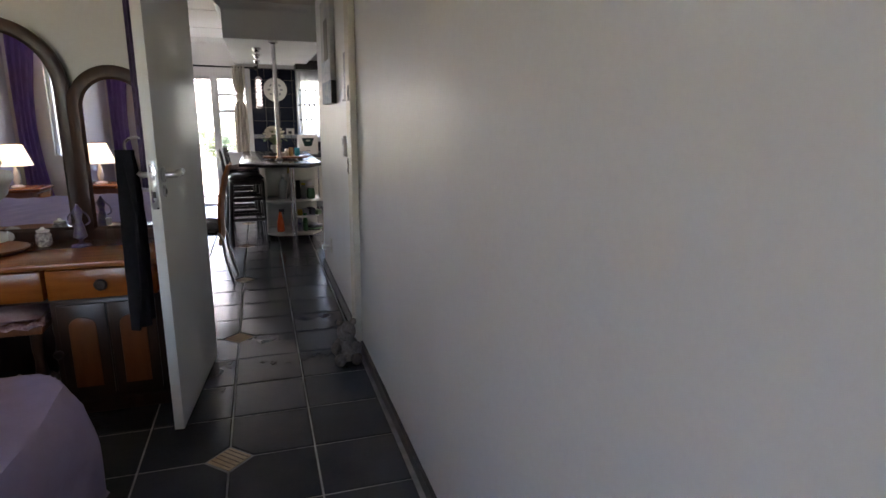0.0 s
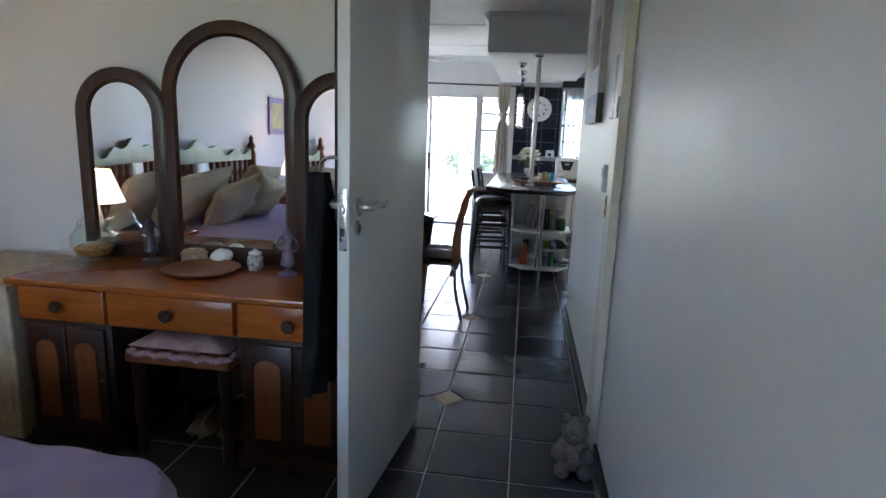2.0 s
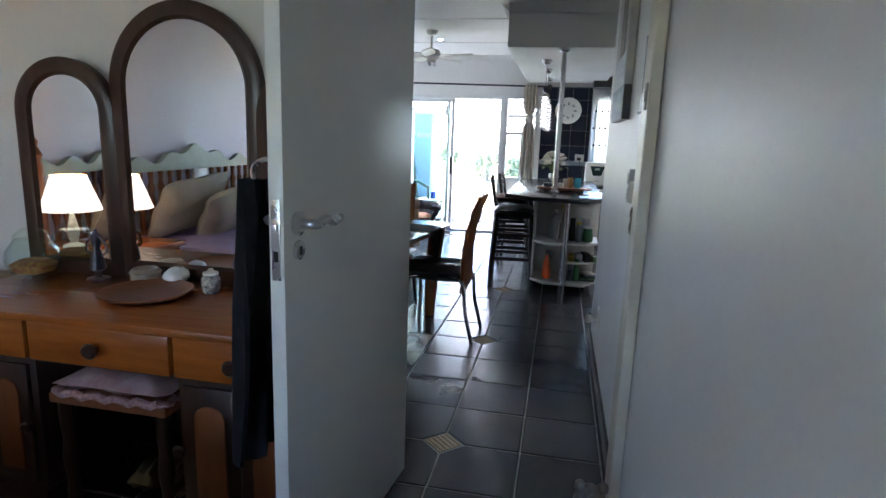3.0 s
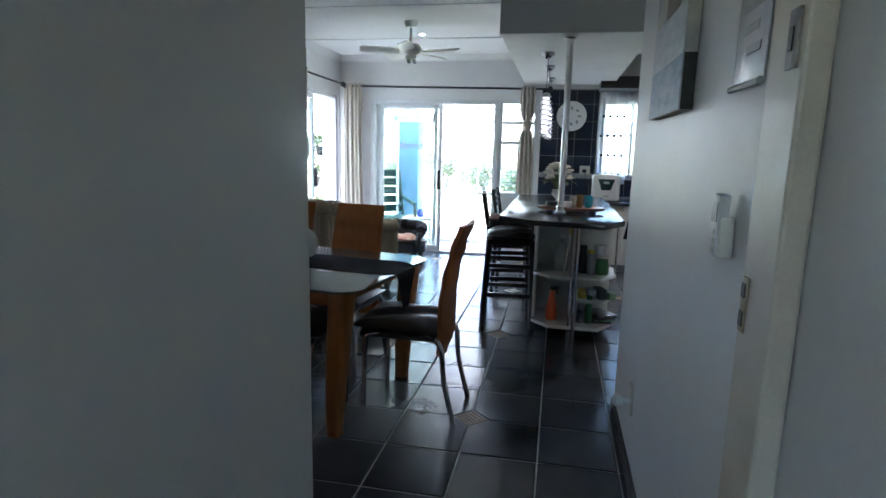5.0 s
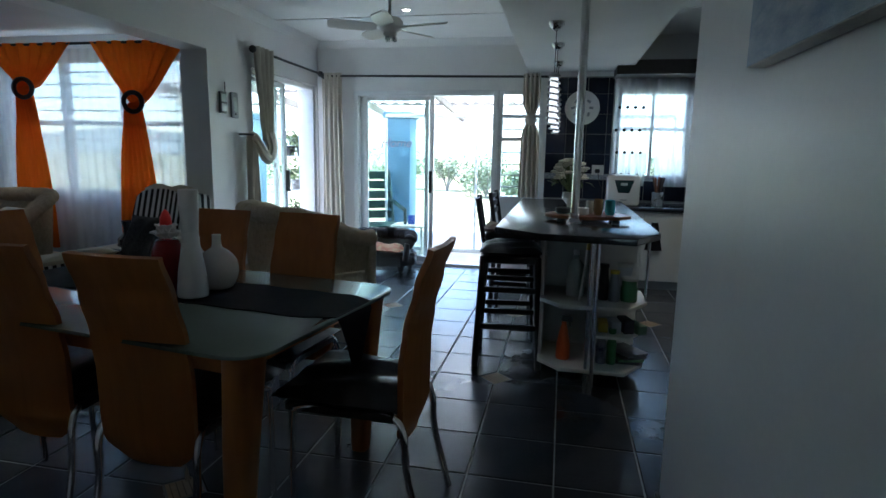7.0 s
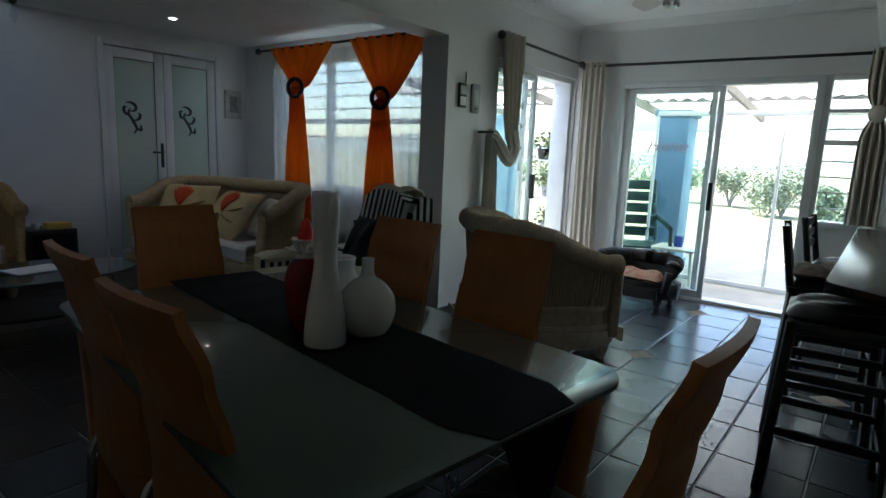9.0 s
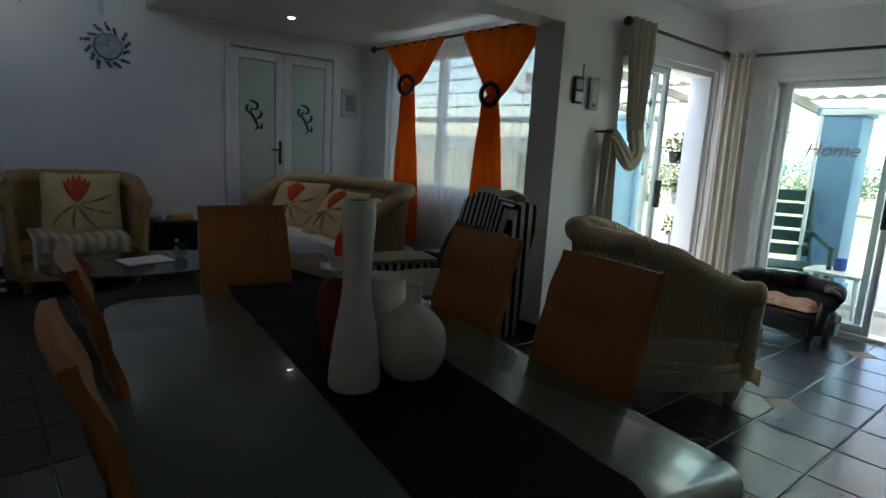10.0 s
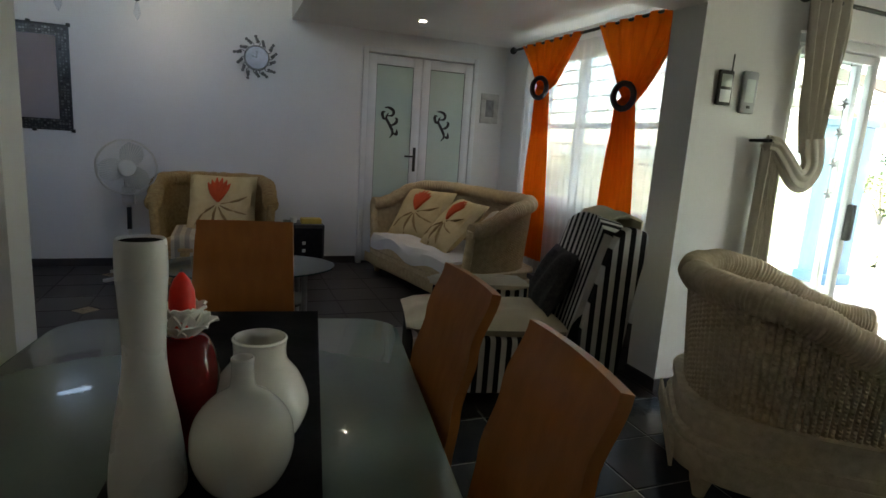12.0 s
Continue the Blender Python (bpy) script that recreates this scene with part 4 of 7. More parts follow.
LAMPSHADE = glow("lit_lampshade", (1.0, 0.82, 0.55), 0.10)
for k, y in enumerate((2.30, -0.22)):
    ns = thing("nightstand", "small honey wooden nightstand beside the bed", "nightstand", pose(-2.62, y, 0), "nightstands")
    part("body", box(-0.22, 0.22, -0.2, 0.2, 0.03, 0.58, bevel=0.006), PINEV, ns)
    part("top", box(-0.24, 0.25, -0.22, 0.22, 0.58, 0.61, bevel=0.006), PINE, ns)
    part("drawer", box(0.22, 0.238, -0.18, 0.18, 0.4, 0.56, bevel=0.004), PINE, ns)
    part("knob", turn(lathe([(0.006, 0), (0.016, 0.012), (0.012, 0.022), (0, 0.024)], 14), pose(0.238, 0, 0.48, 0, 90)), DARKWOOD, ns)
    tl = thing("table_lamp", "lit glass table lamp with a cream fabric shade", "lamp", pose(-2.62, y, 0.61), "bedside lamps")
    part("base", lathe([(0.06, 0), (0.06, 0.012), (0.02, 0.03), (0.035, 0.09), (0.02, 0.16), (0.012, 0.2), (0.012, 0.24)], 20), CERAMIC, tl)
    part("shade", lathe([(0.16, 0.22), (0.09, 0.42), (0.088, 0.42), (0.156, 0.222)], 28), LAMPSHADE, tl)
    lamp("bedside_bulb", "POINT", 0.2, (1.0, 0.72, 0.42), pose(-2.62, y, 0.61 + 0.32), 0.025)

pic = thing("framed_picture", "small yellow picture in a purple frame", "picture", pose(-2.975, -0.55, 1.45))
part("frame", box(0, 0.02, -0.2, 0.2, -0.2, 0.2, bevel=0.004), shade("purple_frame", (0.22, 0.15, 0.36), rough=0.4), pic)
part("image", box(0.02, 0.023, -0.14, 0.14, -0.14, 0.14), shade("yellow_print", (0.5, 0.38, 0.12), (0.3, 0.28, 0.2), rough=0.6, scale=9), pic)
PURPLE = cloth("purple_curtain", (0.24, 0.16, 0.44), (0.16, 0.1, 0.32), through_light=0.25, scale=6, stretch=(4, 4, 0.5))


def hanging(fn_left, fn_right, z_top, z_bot, y, folds, depth, material, name, label, group="", nu=90, nv=36, along="x"):
    """A gathered curtain whose edges run with height."""
    def f(u, v):
        a, b = fn_left(v), fn_right(v)
        w = max(0.02, b - a)
        q = depth * min(1.0, 0.35 + 0.5 / (w * 6)) * math.sin(u * math.pi * folds + 0.6 * math.sin(v * 5)) * (0.7 + 0.3 * math.sin(u * 17))
        p = (a + w * u, y + q, z_top + (z_bot - z_top) * v)
        return Vector(p) if along == "x" else Vector((p[1], p[0], p[2]))
    o = thing(name, label, "curtain", group=group)
    part("cloth", sheet(f, nu, nv), material, o)
    return o


hanging(lambda v: -2.92, lambda v: -2.62 - 0.1 * math.sin(v * 3), 2.2, 0.3, -1.33, 8, 0.04, PURPLE, "bedroom_curtain", "purple curtain gathered beside the bedroom window")
hanging(lambda v: -0.92, lambda v: -0.6, 2.2, 0.3, -1.33, 6, 0.04, PURPLE, "bedroom_curtain", "purple curtain gathered beside the bedroom window")

# soft toy stack by the door jamb
PLUSH = shade("grey_brown_plush", (0.10, 0.08, 0.07), (0.22, 0.18, 0.155), rough=1.0, scale=50, fine=300, bump=1.0)
toy = thing("soft_toy", "grey-brown plush bear doorstop against the wall", "soft toy", pose(0.125, 3.12, 0) @ Matrix.Diagonal((0.85, 0.85, 0.95, 1)))
bm = bmesh.new()
for (x, y, z, r) in ((0, 0, 0.075, 0.085), (0.0, -0.03, 0.19, 0.062), (-0.04, -0.03, 0.245, 0.022), (0.045, -0.03, 0.245, 0.022), (0, -0.085, 0.178, 0.026), (-0.07, -0.06, 0.1, 0.035), (0.06, -0.07, 0.1, 0.035), (-0.05, -0.09, 0.035, 0.037), (0.055, -0.09, 0.035, 0.037)):
    bmesh.ops.create_icosphere(bm, subdivisions=3, radius=r, matrix=pose(x, y, z))
part("body", bm, PLUSH, toy)


# ---- passage wall ----
art = thing("canvas_print", "deep-edged canvas print of a pale blue seascape", "picture", pose(0.238, 4.31, 1.77))
SEA = shade("seascape_print", (0.55, 0.5, 0.42), (0.3, 0.33, 0.38), rough=0.5, scale=3, stretch=(1, 1, 3))
part("canvas", box(-0.035, 0, -0.26, 0.26, -0.35, 0.35, bevel=0.002), SEA, art)
part("lower_band", box(-0.0375, -0.0355, -0.258, 0.258, -0.348, -0.20), shade("blue_wash", (0.12, 0.2, 0.33), (0.36, 0.42, 0.5), rough=0.5, scale=5, stretch=(1, 2, 6)), art)
part("middle_band", box(-0.0375, -0.0355, -0.258, 0.258, -0.20, -0.06), shade("white_wash", (0.62, 0.64, 0.66), (0.42, 0.46, 0.5), rough=0.5, scale=5, stretch=(1, 2, 6)), art)
part("dark_patch", box(-0.0395, -0.0375, -0.16, 0.04, -0.06, 0.2, bevel=0.0), shade("umber_wash", (0.1, 0.08, 0.07), (0.25, 0.2, 0.16), rough=0.5, scale=7), art)
part("black_edge", box(-0.034, -0.001, -0.262, -0.26, -0.348, -0.2), BLACK, art, "black painted lower canvas edge")
sign = thing("wall_notice", "laminated white notice with dark print on the wall", "notice", pose(0.236, 3.58, 1.567))
part("sheet", box(-0.004, 0, -0.09, 0.09, -0.135, 0.135, bevel=0.001), shade("notice_paper", (0.7, 0.7, 0.72), rough=0.25), sign)
part("bottom_rail", tube([(-0.008, -0.09, -0.135), (-0.008, 0.09, -0.135)], 0.007, 8), GREY, sign)
for k, (y0, y1, z) in enumerate(((-0.06, 0.06, 0.09), (-0.05, 0.04, 0.05), (-0.06, 0.05, 0.01), (-0.04, 0.05, -0.03), (-0.06, 0.02, -0.07))):
    part("print_bar", box(-0.0055, -0.0042, y0, y1, z - 0.008, z + 0.008), GREY, sign)
rem = thing("remote_holder", "white wall-mounted air conditioner remote in its holder", "remote control", pose(0.238, 3.60, 1.15))
part("holder", box(-0.028, 0, -0.03, 0.03, -0.05, 0.03, bevel=0.004), WHITE, rem)
part("remote", box(-0.032, -0.01, -0.025, 0.025, -0.05, 0.075, bevel=0.005), ALU, rem)
part("screen", box(-0.0335, -0.0318, -0.018, 0.018, 0.02, 0.06), GREY, rem)
for k in range(3):
    part("button", box(-0.0345, -0.0318, -0.012, 0.012, -0.005 - k * 0.018, 0.005 - k * 0.018, bevel=0.001), WHITE, rem)
catch = thing("door_catch", "brass and steel catch plate high on the jamb", "catch", pose(0.199, 3.269, 1.459))
part("plate", box(-0.004, 0.003, -0.017, 0.017, -0.04, 0.04, bevel=0.001), shade("worn_steel_plate", (0.3, 0.29, 0.27), (0.2, 0.19, 0.18), rough=0.5, metal=0.8, scale=40), catch)
part("slot", box(-0.006, -0.003, -0.006, 0.006, -0.016, 0.016), BLACK, catch)
sock = thing("wall_plate", "white wall outlet plate with a small door-stop knob", "outlet", pose(0.238, 4.65, 0.325))
part("plate", box(-0.01, 0, -0.035, 0.035, -0.06, 0.06, bevel=0.003), WHITE, sock)
part("knob", lathe([(0.012, 0), (0.012, 0.025), (0.022, 0.035), (0.024, 0.055), (0.016, 0.065), (0, 0.067)], 18, at=pose(-0.01, -0.0, -0.01, 0, -90)), WHITE, sock)

# ---- dining table ----
tb = thing("dining_table", "beech dining table with frosted green glass top", "table", pose(-1.58, 5.125, 0, 0, 0, -8.5) @ Matrix.Diagonal((1, 1, 0.973, 1)))
part("glass_top", slab(rounded(-0.735, 0.745, -0.47, 0.455, 0.11, 8), 0.708, 0.72, 0.003), TABLEGLASS, tb, "frosted green glass with clear polished edge")
for b in ((-0.62, 0.62, -0.385, -0.36, 0.625, 0.695), (-0.62, 0.62, 0.36, 0.385, 0.625, 0.695), (-0.62, -0.595, -0.36, 0.36, 0.625, 0.695), (0.595, 0.62, -0.36, 0.36, 0.625, 0.695)):
    part("apron", box(*b, bevel=0.004), BEECH, tb)
for sx in (-1, 1):
    for sy in (-1, 1):
        def leg(u, v, sx=sx, sy=sy):
            a = u * 2 * math.pi
            k = 0.036 + 0.016 * (1 - v) ** 0.8 - 0.004 * v
            cx = sx * (0.60 + 0.045 * (1 - v) ** 1.5)
            cy = sy * 0.375
            w = 1.0 / max(abs(math.cos(a)), abs(math.sin(a))) ** 0.75
            return Vector((cx + k * w * math.cos(a), cy + k * w * math.sin(a), 0.706 * (1 - v)))
        bm = sheet(lambda u, v: leg(u, 1 - v), 20, 10)
        bmesh.ops.remove_doubles(bm, verts=bm.verts, dist=1e-4)
        part("leg", bm, BEECH, tb)

rn = thing("table_runner", "black satin table runner with a pointed tasselled end", "table runner", pose(-1.585, 5.195, 0.704, 0, 0, -7.8))
def run(u, v):
    s = -0.775 + u * 1.80
    over = max(0.0, s - 0.755)
    half = 0.165 * (1 if s < 0.66 else max(0.02, 1 - (s - 0.66) / 0.365))
    x = min(s, 0.755) + 0.012 * (1 if over > 0 else 0)
    return Vector((x, (v - 0.5) * 2 * half + 0.0, 0.0015 * math.sin(s * 30) - over))
part("cloth", sheet(run, 80, 12, 0.0025), BLACKCLOTH, rn)
part("tassel", lathe([(0.004, 0), (0.012, 0.005), (0.014, 0.07), (0.008, 0.075), (0.012, 0.085), (0.003, 0.1)], 12, at=pose(0.772, 0, -0.365)), BLACKCLOTH, rn)

# ---- dining chairs ----
ch = thing("dining_chair", "high-backed beech veneer dining chair with black leather seat and chrome legs", "chair", pose(-1.31, 4.822, 0, 0, 0, -2), "chairs round the dining table")
def backboard(u, v):
    z = 0.30 + v * 0.655
    prof = ((0.30, -0.158), (0.38, -0.18), (0.47, -0.181), (0.58, -0.182), (0.70, -0.196), (0.83, -0.228), (0.96, -0.27))
    for (z0, y0), (z1, y1) in zip(prof, prof[1:]):
        if z0 <= z <= z1 + 1e-6:
            k = (z - z0) / (z1 - z0)
            k = k * k * (3 - 2 * k)
            y = y0 + (y1 - y0) * k
            break
    half = 0.158 + 0.006 * math.sin(v * 4) if v > 0.16 else 0.161 * (1 - (1 - v / 0.16) ** 2.4 * 0.45)
    a = (u - 0.5) * 2
    return Vector((a * half, y - 0.012 * (1 - a * a), z))
part("backrest", sheet(backboard, 16, 36, 0.02), BEECH, ch)
part("seat", turn(cushion(0.42, 0.42, 0.075, 12, pinch=0.1), pose(0, 0.045, 0.462)), LEATHER, ch)
part("seat_frame", box(-0.18, 0.18, -0.155, 0.22, 0.405, 0.43, bevel=0.006), BLACK, ch)
for s in (-1, 1):
    part("rear_leg", tube(smooth_path([(s * 0.15, -0.05, 0.42), (s * 0.165, -0.14, 0.425), (s * 0.172, -0.185, 0.37), (s * 0.172, -0.20, 0.22), (s * 0.176, -0.255, 0.0)], 6), 0.0125, 10), CHROME, ch)
    part("front_leg", tube(smooth_path([(s * 0.15, 0.05, 0.42), (s * 0.175, 0.165, 0.42), (s * 0.18, 0.19, 0.36), (s * 0.18, 0.2, 0.0)], 6), 0.0125, 10), CHROME, ch)
copy_thing(ch, pose(-1.79, 4.888, 0, 0, 0, -4))
copy_thing(ch, pose(-1.305, 5.433, 0, 0, 0, 173.5))
copy_thing(ch, pose(-1.75, 5.458, 0, 0, 0, 178))
copy_thing(ch, pose(-0.775, 5.055, 0, 0, 0, 88))
copy_thing(ch, pose(-2.295, 5.222, 0, 0, 0, -97))

# ---- vases on the runner ----
def vase(name, label, x, y, profile, material, seg=40):
    o = thing(name, label, "vase", pose(x, y, 0.7075))
    fine = [(max(0.0, p.x), p.z) for p in smooth_path([(r, 0, z) for r, z in profile], 4)]
    part("body", lathe(fine, seg), material, o)
    return o


tall = vase("tall_vase", "tall waisted white ceramic vase with black inside", -1.455, 5.083, [(0.049, 0), (0.054, 0.006), (0.053, 0.04), (0.045, 0.11), (0.0345, 0.17), (0.0295, 0.21), (0.0295, 0.25), (0.0325, 0.31), (0.0345, 0.345), (0.0335, 0.386), (0.030, 0.384), (0.0305, 0.33)], MATTWHITE)
part("dark_inside", lathe([(0.0312, 0.3855), (0.0305, 0.3868), (0.0292, 0.384), (0.029, 0.30), (0, 0.298)], 32), BLACKCLOTH, tall)
vase("bottle_vase", "round white glazed bottle vase with a narrow neck", -1.44, 5.217, [(0.036, 0), (0.055, 0.008), (0.073, 0.042), (0.078, 0.075), (0.071, 0.112), (0.047, 0.143), (0.023, 0.16), (0.0175, 0.175), (0.0165, 0.2), (0.0175, 0.209), (0.0145, 0.21), (0.0125, 0.195), (0.012, 0.15)], CERAMIC)
vase("squat_vase", "squat white glazed vase with a wide open mouth", -1.59, 5.25, [(0.045, 0), (0.066, 0.008), (0.084, 0.045), (0.086, 0.075), (0.07, 0.115), (0.05, 0.142), (0.0455, 0.16), (0.0465, 0.18), (0.048, 0.186), (0.043, 0.186), (0.041, 0.15), (0.06, 0.11)], CERAMIC)
rv = vase("red_vase", "deep red glazed candle vase with white petal collar", -1.585, 5.125, [(0.034, 0), (0.042, 0.01), (0.052, 0.06), (0.058, 0.11), (0.057, 0.148), (0.048, 0.18), (0.034, 0.198), (0.0, 0.2)], REDGLAZE)
for k in range(16):
    a = k * 2 * math.pi / 8 + (0.4 if k >= 8 else 0)
    up = 22 if k < 8 else 45
    bm = sheet(lambda u, v: Vector((0.064 * v, (u - 0.5) * 0.056 * math.sin(math.pi * min(1, 0.2 + v * 0.75)), 0.012 * math.sin(v * 2.2) + 0.012 * abs(u - 0.5))), 6, 6, 0.003)
    part("petal", turn(bm, pose(0, 0, 0.195 + (0.012 if k >= 8 else 0), 0, 0, math.degrees(a)) @ pose(0.01, 0, 0, 0, -up) @ Matrix.Diagonal((0.86, 1.05, 0.9, 1))), MATTWHITE, rv)
part("candle", lathe([(0.02, 0.2), (0.021, 0.262), (0.0195, 0.28), (0.0125, 0.298), (0.004, 0.309), (0, 0.311)], 20), REDWAX, rv, "red wax candle")
part("wick", tube([(0, 0, 0.308), (0.001, 0, 0.316)], 0.0012, 6), BLACK, rv)

# ---- ceiling fan ----
cf = thing("ceiling_fan", "white five-blade ceiling fan with small light cluster", "ceiling fan", pose(-1.47, 7.57, 0))
part("canopy", lathe([(0.06, 2.42), (0.06, 2.40), (0.045, 2.37), (0.015, 2.365)], 24), WHITE, cf)
part("rod", lathe([(0.012, 2.37), (0.012, 2.22)], 14), WHITE, cf)
part("motor", lathe([(0.03, 2.235), (0.08, 2.225), (0.098, 2.20), (0.098, 2.16), (0.075, 2.135), (0.05, 2.125), (0.05, 2.10), (0.03, 2.09), (0, 2.088)], 28), WHITE, cf)
for k in range(5):
    blade = sheet(lambda u, v: Vector((0.1 + 0.36 * u, (v - 0.5) * (0.075 + 0.055 * math.sin(math.pi * min(1, u * 0.9 + 0.05)) ** 0.6 if u < 0.97 else 0.07), 0.012 * (v - 0.5))), 16, 6, 0.008)
    part("blade", turn(blade, pose(0, 0, 2.165, 0, 0, k * 72 + 60) @ pose(0, 0, 0, 11)), WHITE, cf)
for k in range(3):
    a = radians(120 * k + 10)
    part("spot_cup", lathe([(0.016, 2.06), (0.02, 2.075), (0.014, 2.095)], 14, at=pose(0.035 * math.cos(a), 0.035 * math.sin(a), 0)), STEEL, cf)

# downlights
DOWN = glow("lit_downlight", (1.0, 0.95, 0.85), 9.0)
# The one at (0.8, 6.9) is an unseen extra, added to brighten the kitchen
for k, (x, y, z, power) in enumerate(((-1.5, 8.12, TOP, 0.5), (-5.42, 6.75, 2.25, 0.6), (-5.75, 4.75, 2.7, 0.4), (0.95, 7.9, TOP, 1.6), (0.8, 6.9, TOP, 2.0), (-1.6, 4.35, TOP, 0.03))):
    d = thing("downlight", "small round recessed ceiling downlight, lit", "downlight", pose(x, y, z), "ceiling downlights")
    part("ring", lathe([(0.042, 0), (0.042, -0.006), (0.03, -0.008), (0.03, -0.001)], 24), WHITE, d)
    part("lens", lathe([(0, -0.003), (0.029, -0.003), (0.029, -0.002), (0, -0.002)], 20), DOWN, d)
    lamp("downlight_beam", "SPOT", power, (1.0, 0.86, 0.66), pose(x, y, z - 0.012))

# phone-like weather station and thermostat on the pillar wall
ws = thing("weather_receiver", "black and silver wireless receiver with a short aerial", "receiver", pose(-2.868, 7.53, 1.62))
part("case", box(0, 0.02, -0.045, 0.045, -0.09, 0.08, bevel=0.006), BLACK, ws)
part("screen", box(0.02, 0.022, -0.034, 0.034, 0.0, 0.06, bevel=0.001), shade("grey_lcd", (0.35, 0.4, 0.38), rough=0.2), ws)
part("keypad", box(0.02, 0.022, -0.034, 0.034, -0.075, -0.015, bevel=0.001), ALU, ws)
part("aerial", tube([(0.01, 0.035, 0.08), (0.01, 0.036, 0.16)], 0.004, 8), BLACK, ws)
th = thing("thermometer", "grey plastic digital wall thermometer with a tall display", "thermometer", pose(-2.868, 7.69, 1.61))
part("case", box(0, 0.022, -0.052, 0.052, -0.11, 0.10, bevel=0.012), GREY, th)
part("display", box(0.022, 0.0235, -0.03, 0.03, -0.055, 0.06, bevel=0.001), shade("pale_lcd", (0.5, 0.55, 0.52), rough=0.2), th)
part("button", box(0.022, 0.026, -0.012, 0.012, -0.085, -0.07, bevel=0.002), BLACK, th)

# ---- curtains and rods of the sliding doors ----
def rod(name, a, b, label):
    a, b = Vector(a), Vector(b)
    o = thing(name, label, "curtain rod")
    part("pole", tube([a, b], 0.012, 10), BLACK, o)
    d = (b - a).normalized()
    for p, s in ((a, -1), (b, 1)):
        bm = bmesh.new()
        bmesh.ops.create_icosphere(bm, subdivisions=3, radius=0.032, matrix=Matrix.Translation(p + d * s * 0.02))
        part("finial", bm, BLACK, o)
    return o


rod("curtain_rod", (-2.79, 7.92, 2.09), (-2.79, 9.28, 2.07), "thin black curtain rod with ball finials above the side door")
rod("curtain_rod", (-2.74, 9.31, 2.05), (-0.27, 9.31, 2.02), "thin black curtain rod with ball finials above the sliding door")

# side curtain looped over its holdback
sc = thing("swag_curtain", "beige eyelet curtain looped and tied over a black holdback", "curtain")
def swag(u, v):
    z = 2.12 - 0.80 * v
    w = 0.31 - 0.17 * v ** 1.5
    y = 8.08 + 0.03 * v + (u - 0.5) * w
    return Vector((-2.79 + 0.042 * math.sin(u * math.pi * 8 + 0.4 * math.sin(v * 6)) * (1 - 0.35 * v), y, z))
part("upper_fall", sheet(swag, 64, 30, 0.004), BEIGECUR, sc)
LOOP = smooth_path([(-2.78, 8.11, 1.40), (-2.765, 8.12, 1.27), (-2.75, 8.06, 1.19), (-2.745, 7.98, 1.19), (-2.76, 7.91, 1.27), (-2.78, 7.85, 1.345), (-2.79, 7.80, 1.36)], 7)
def loop(u, v):
    """Gathered folds that run along the loop."""
    q = v * (len(LOOP) - 1)
    i = min(len(LOOP) - 2, int(q))
    a, b = Vector(LOOP[i]), Vector(LOOP[i + 1])
    d = (b - a).normalized()
    side = Vector((0, -d.z, d.y))
    half = 0.072 - 0.034 * v
    angle = u * 2 * math.pi
    r = 1 + 0.16 * math.sin(angle * 7 + v * 3)
    return a.lerp(b, q - i) + side * half * r * math.cos(angle) + Vector((0.036 * r * math.sin(angle), 0, 0))
part("loop", sheet(loop, 84, 40), BEIGECUR, sc)
def fall(u, v):
    z = 1.36 - 1.32 * v
    w = 0.08 + 0.13 * v
    return Vector((-2.80 + 0.035 * math.sin(u * math.pi * 7), 7.84 + 0.02 * v + (u - 0.5) * w, z))
part("lower_fall", sheet(fall, 48, 24, 0.004), BEIGECUR, sc)
part("holdback", tube([(-2.87, 7.77, 1.37), (-2.76, 7.77, 1.37), (-2.72, 7.74, 1.37)], 0.009, 8), BLACK, sc)

hanging(lambda v: -2.77, lambda v: -2.54 + 0.03 * v, 2.08, 0.03, 9.29, 9, 0.035, BEIGECUR, "door_curtain", "beige eyelet curtain hanging full length in the corner")
tie = thing("tied_curtain", "beige curtain tied in a knot beside the casement window", "curtain")
def tied(u, v):
    w = 0.17 - 0.12 * math.exp(-((v - 0.36) / 0.08) ** 2) + 0.03 * v
    return Vector((-0.50 + (u - 0.5) * w, 9.29 + 0.03 * math.sin(u * math.pi * 8), 2.05 - 1.25 * v))
part("cloth", sheet(tied, 50, 40, 0.004), BEIGECUR, tie)
bm = bmesh.new()
bmesh.ops.create_icosphere(bm, subdivisions=3, radius=0.055, matrix=pose(-0.50, 9.275, 1.60) @ Matrix.Diagonal((1, 0.8, 1.2, 1)))
part("knot", bm, BEIGECUR, tie)


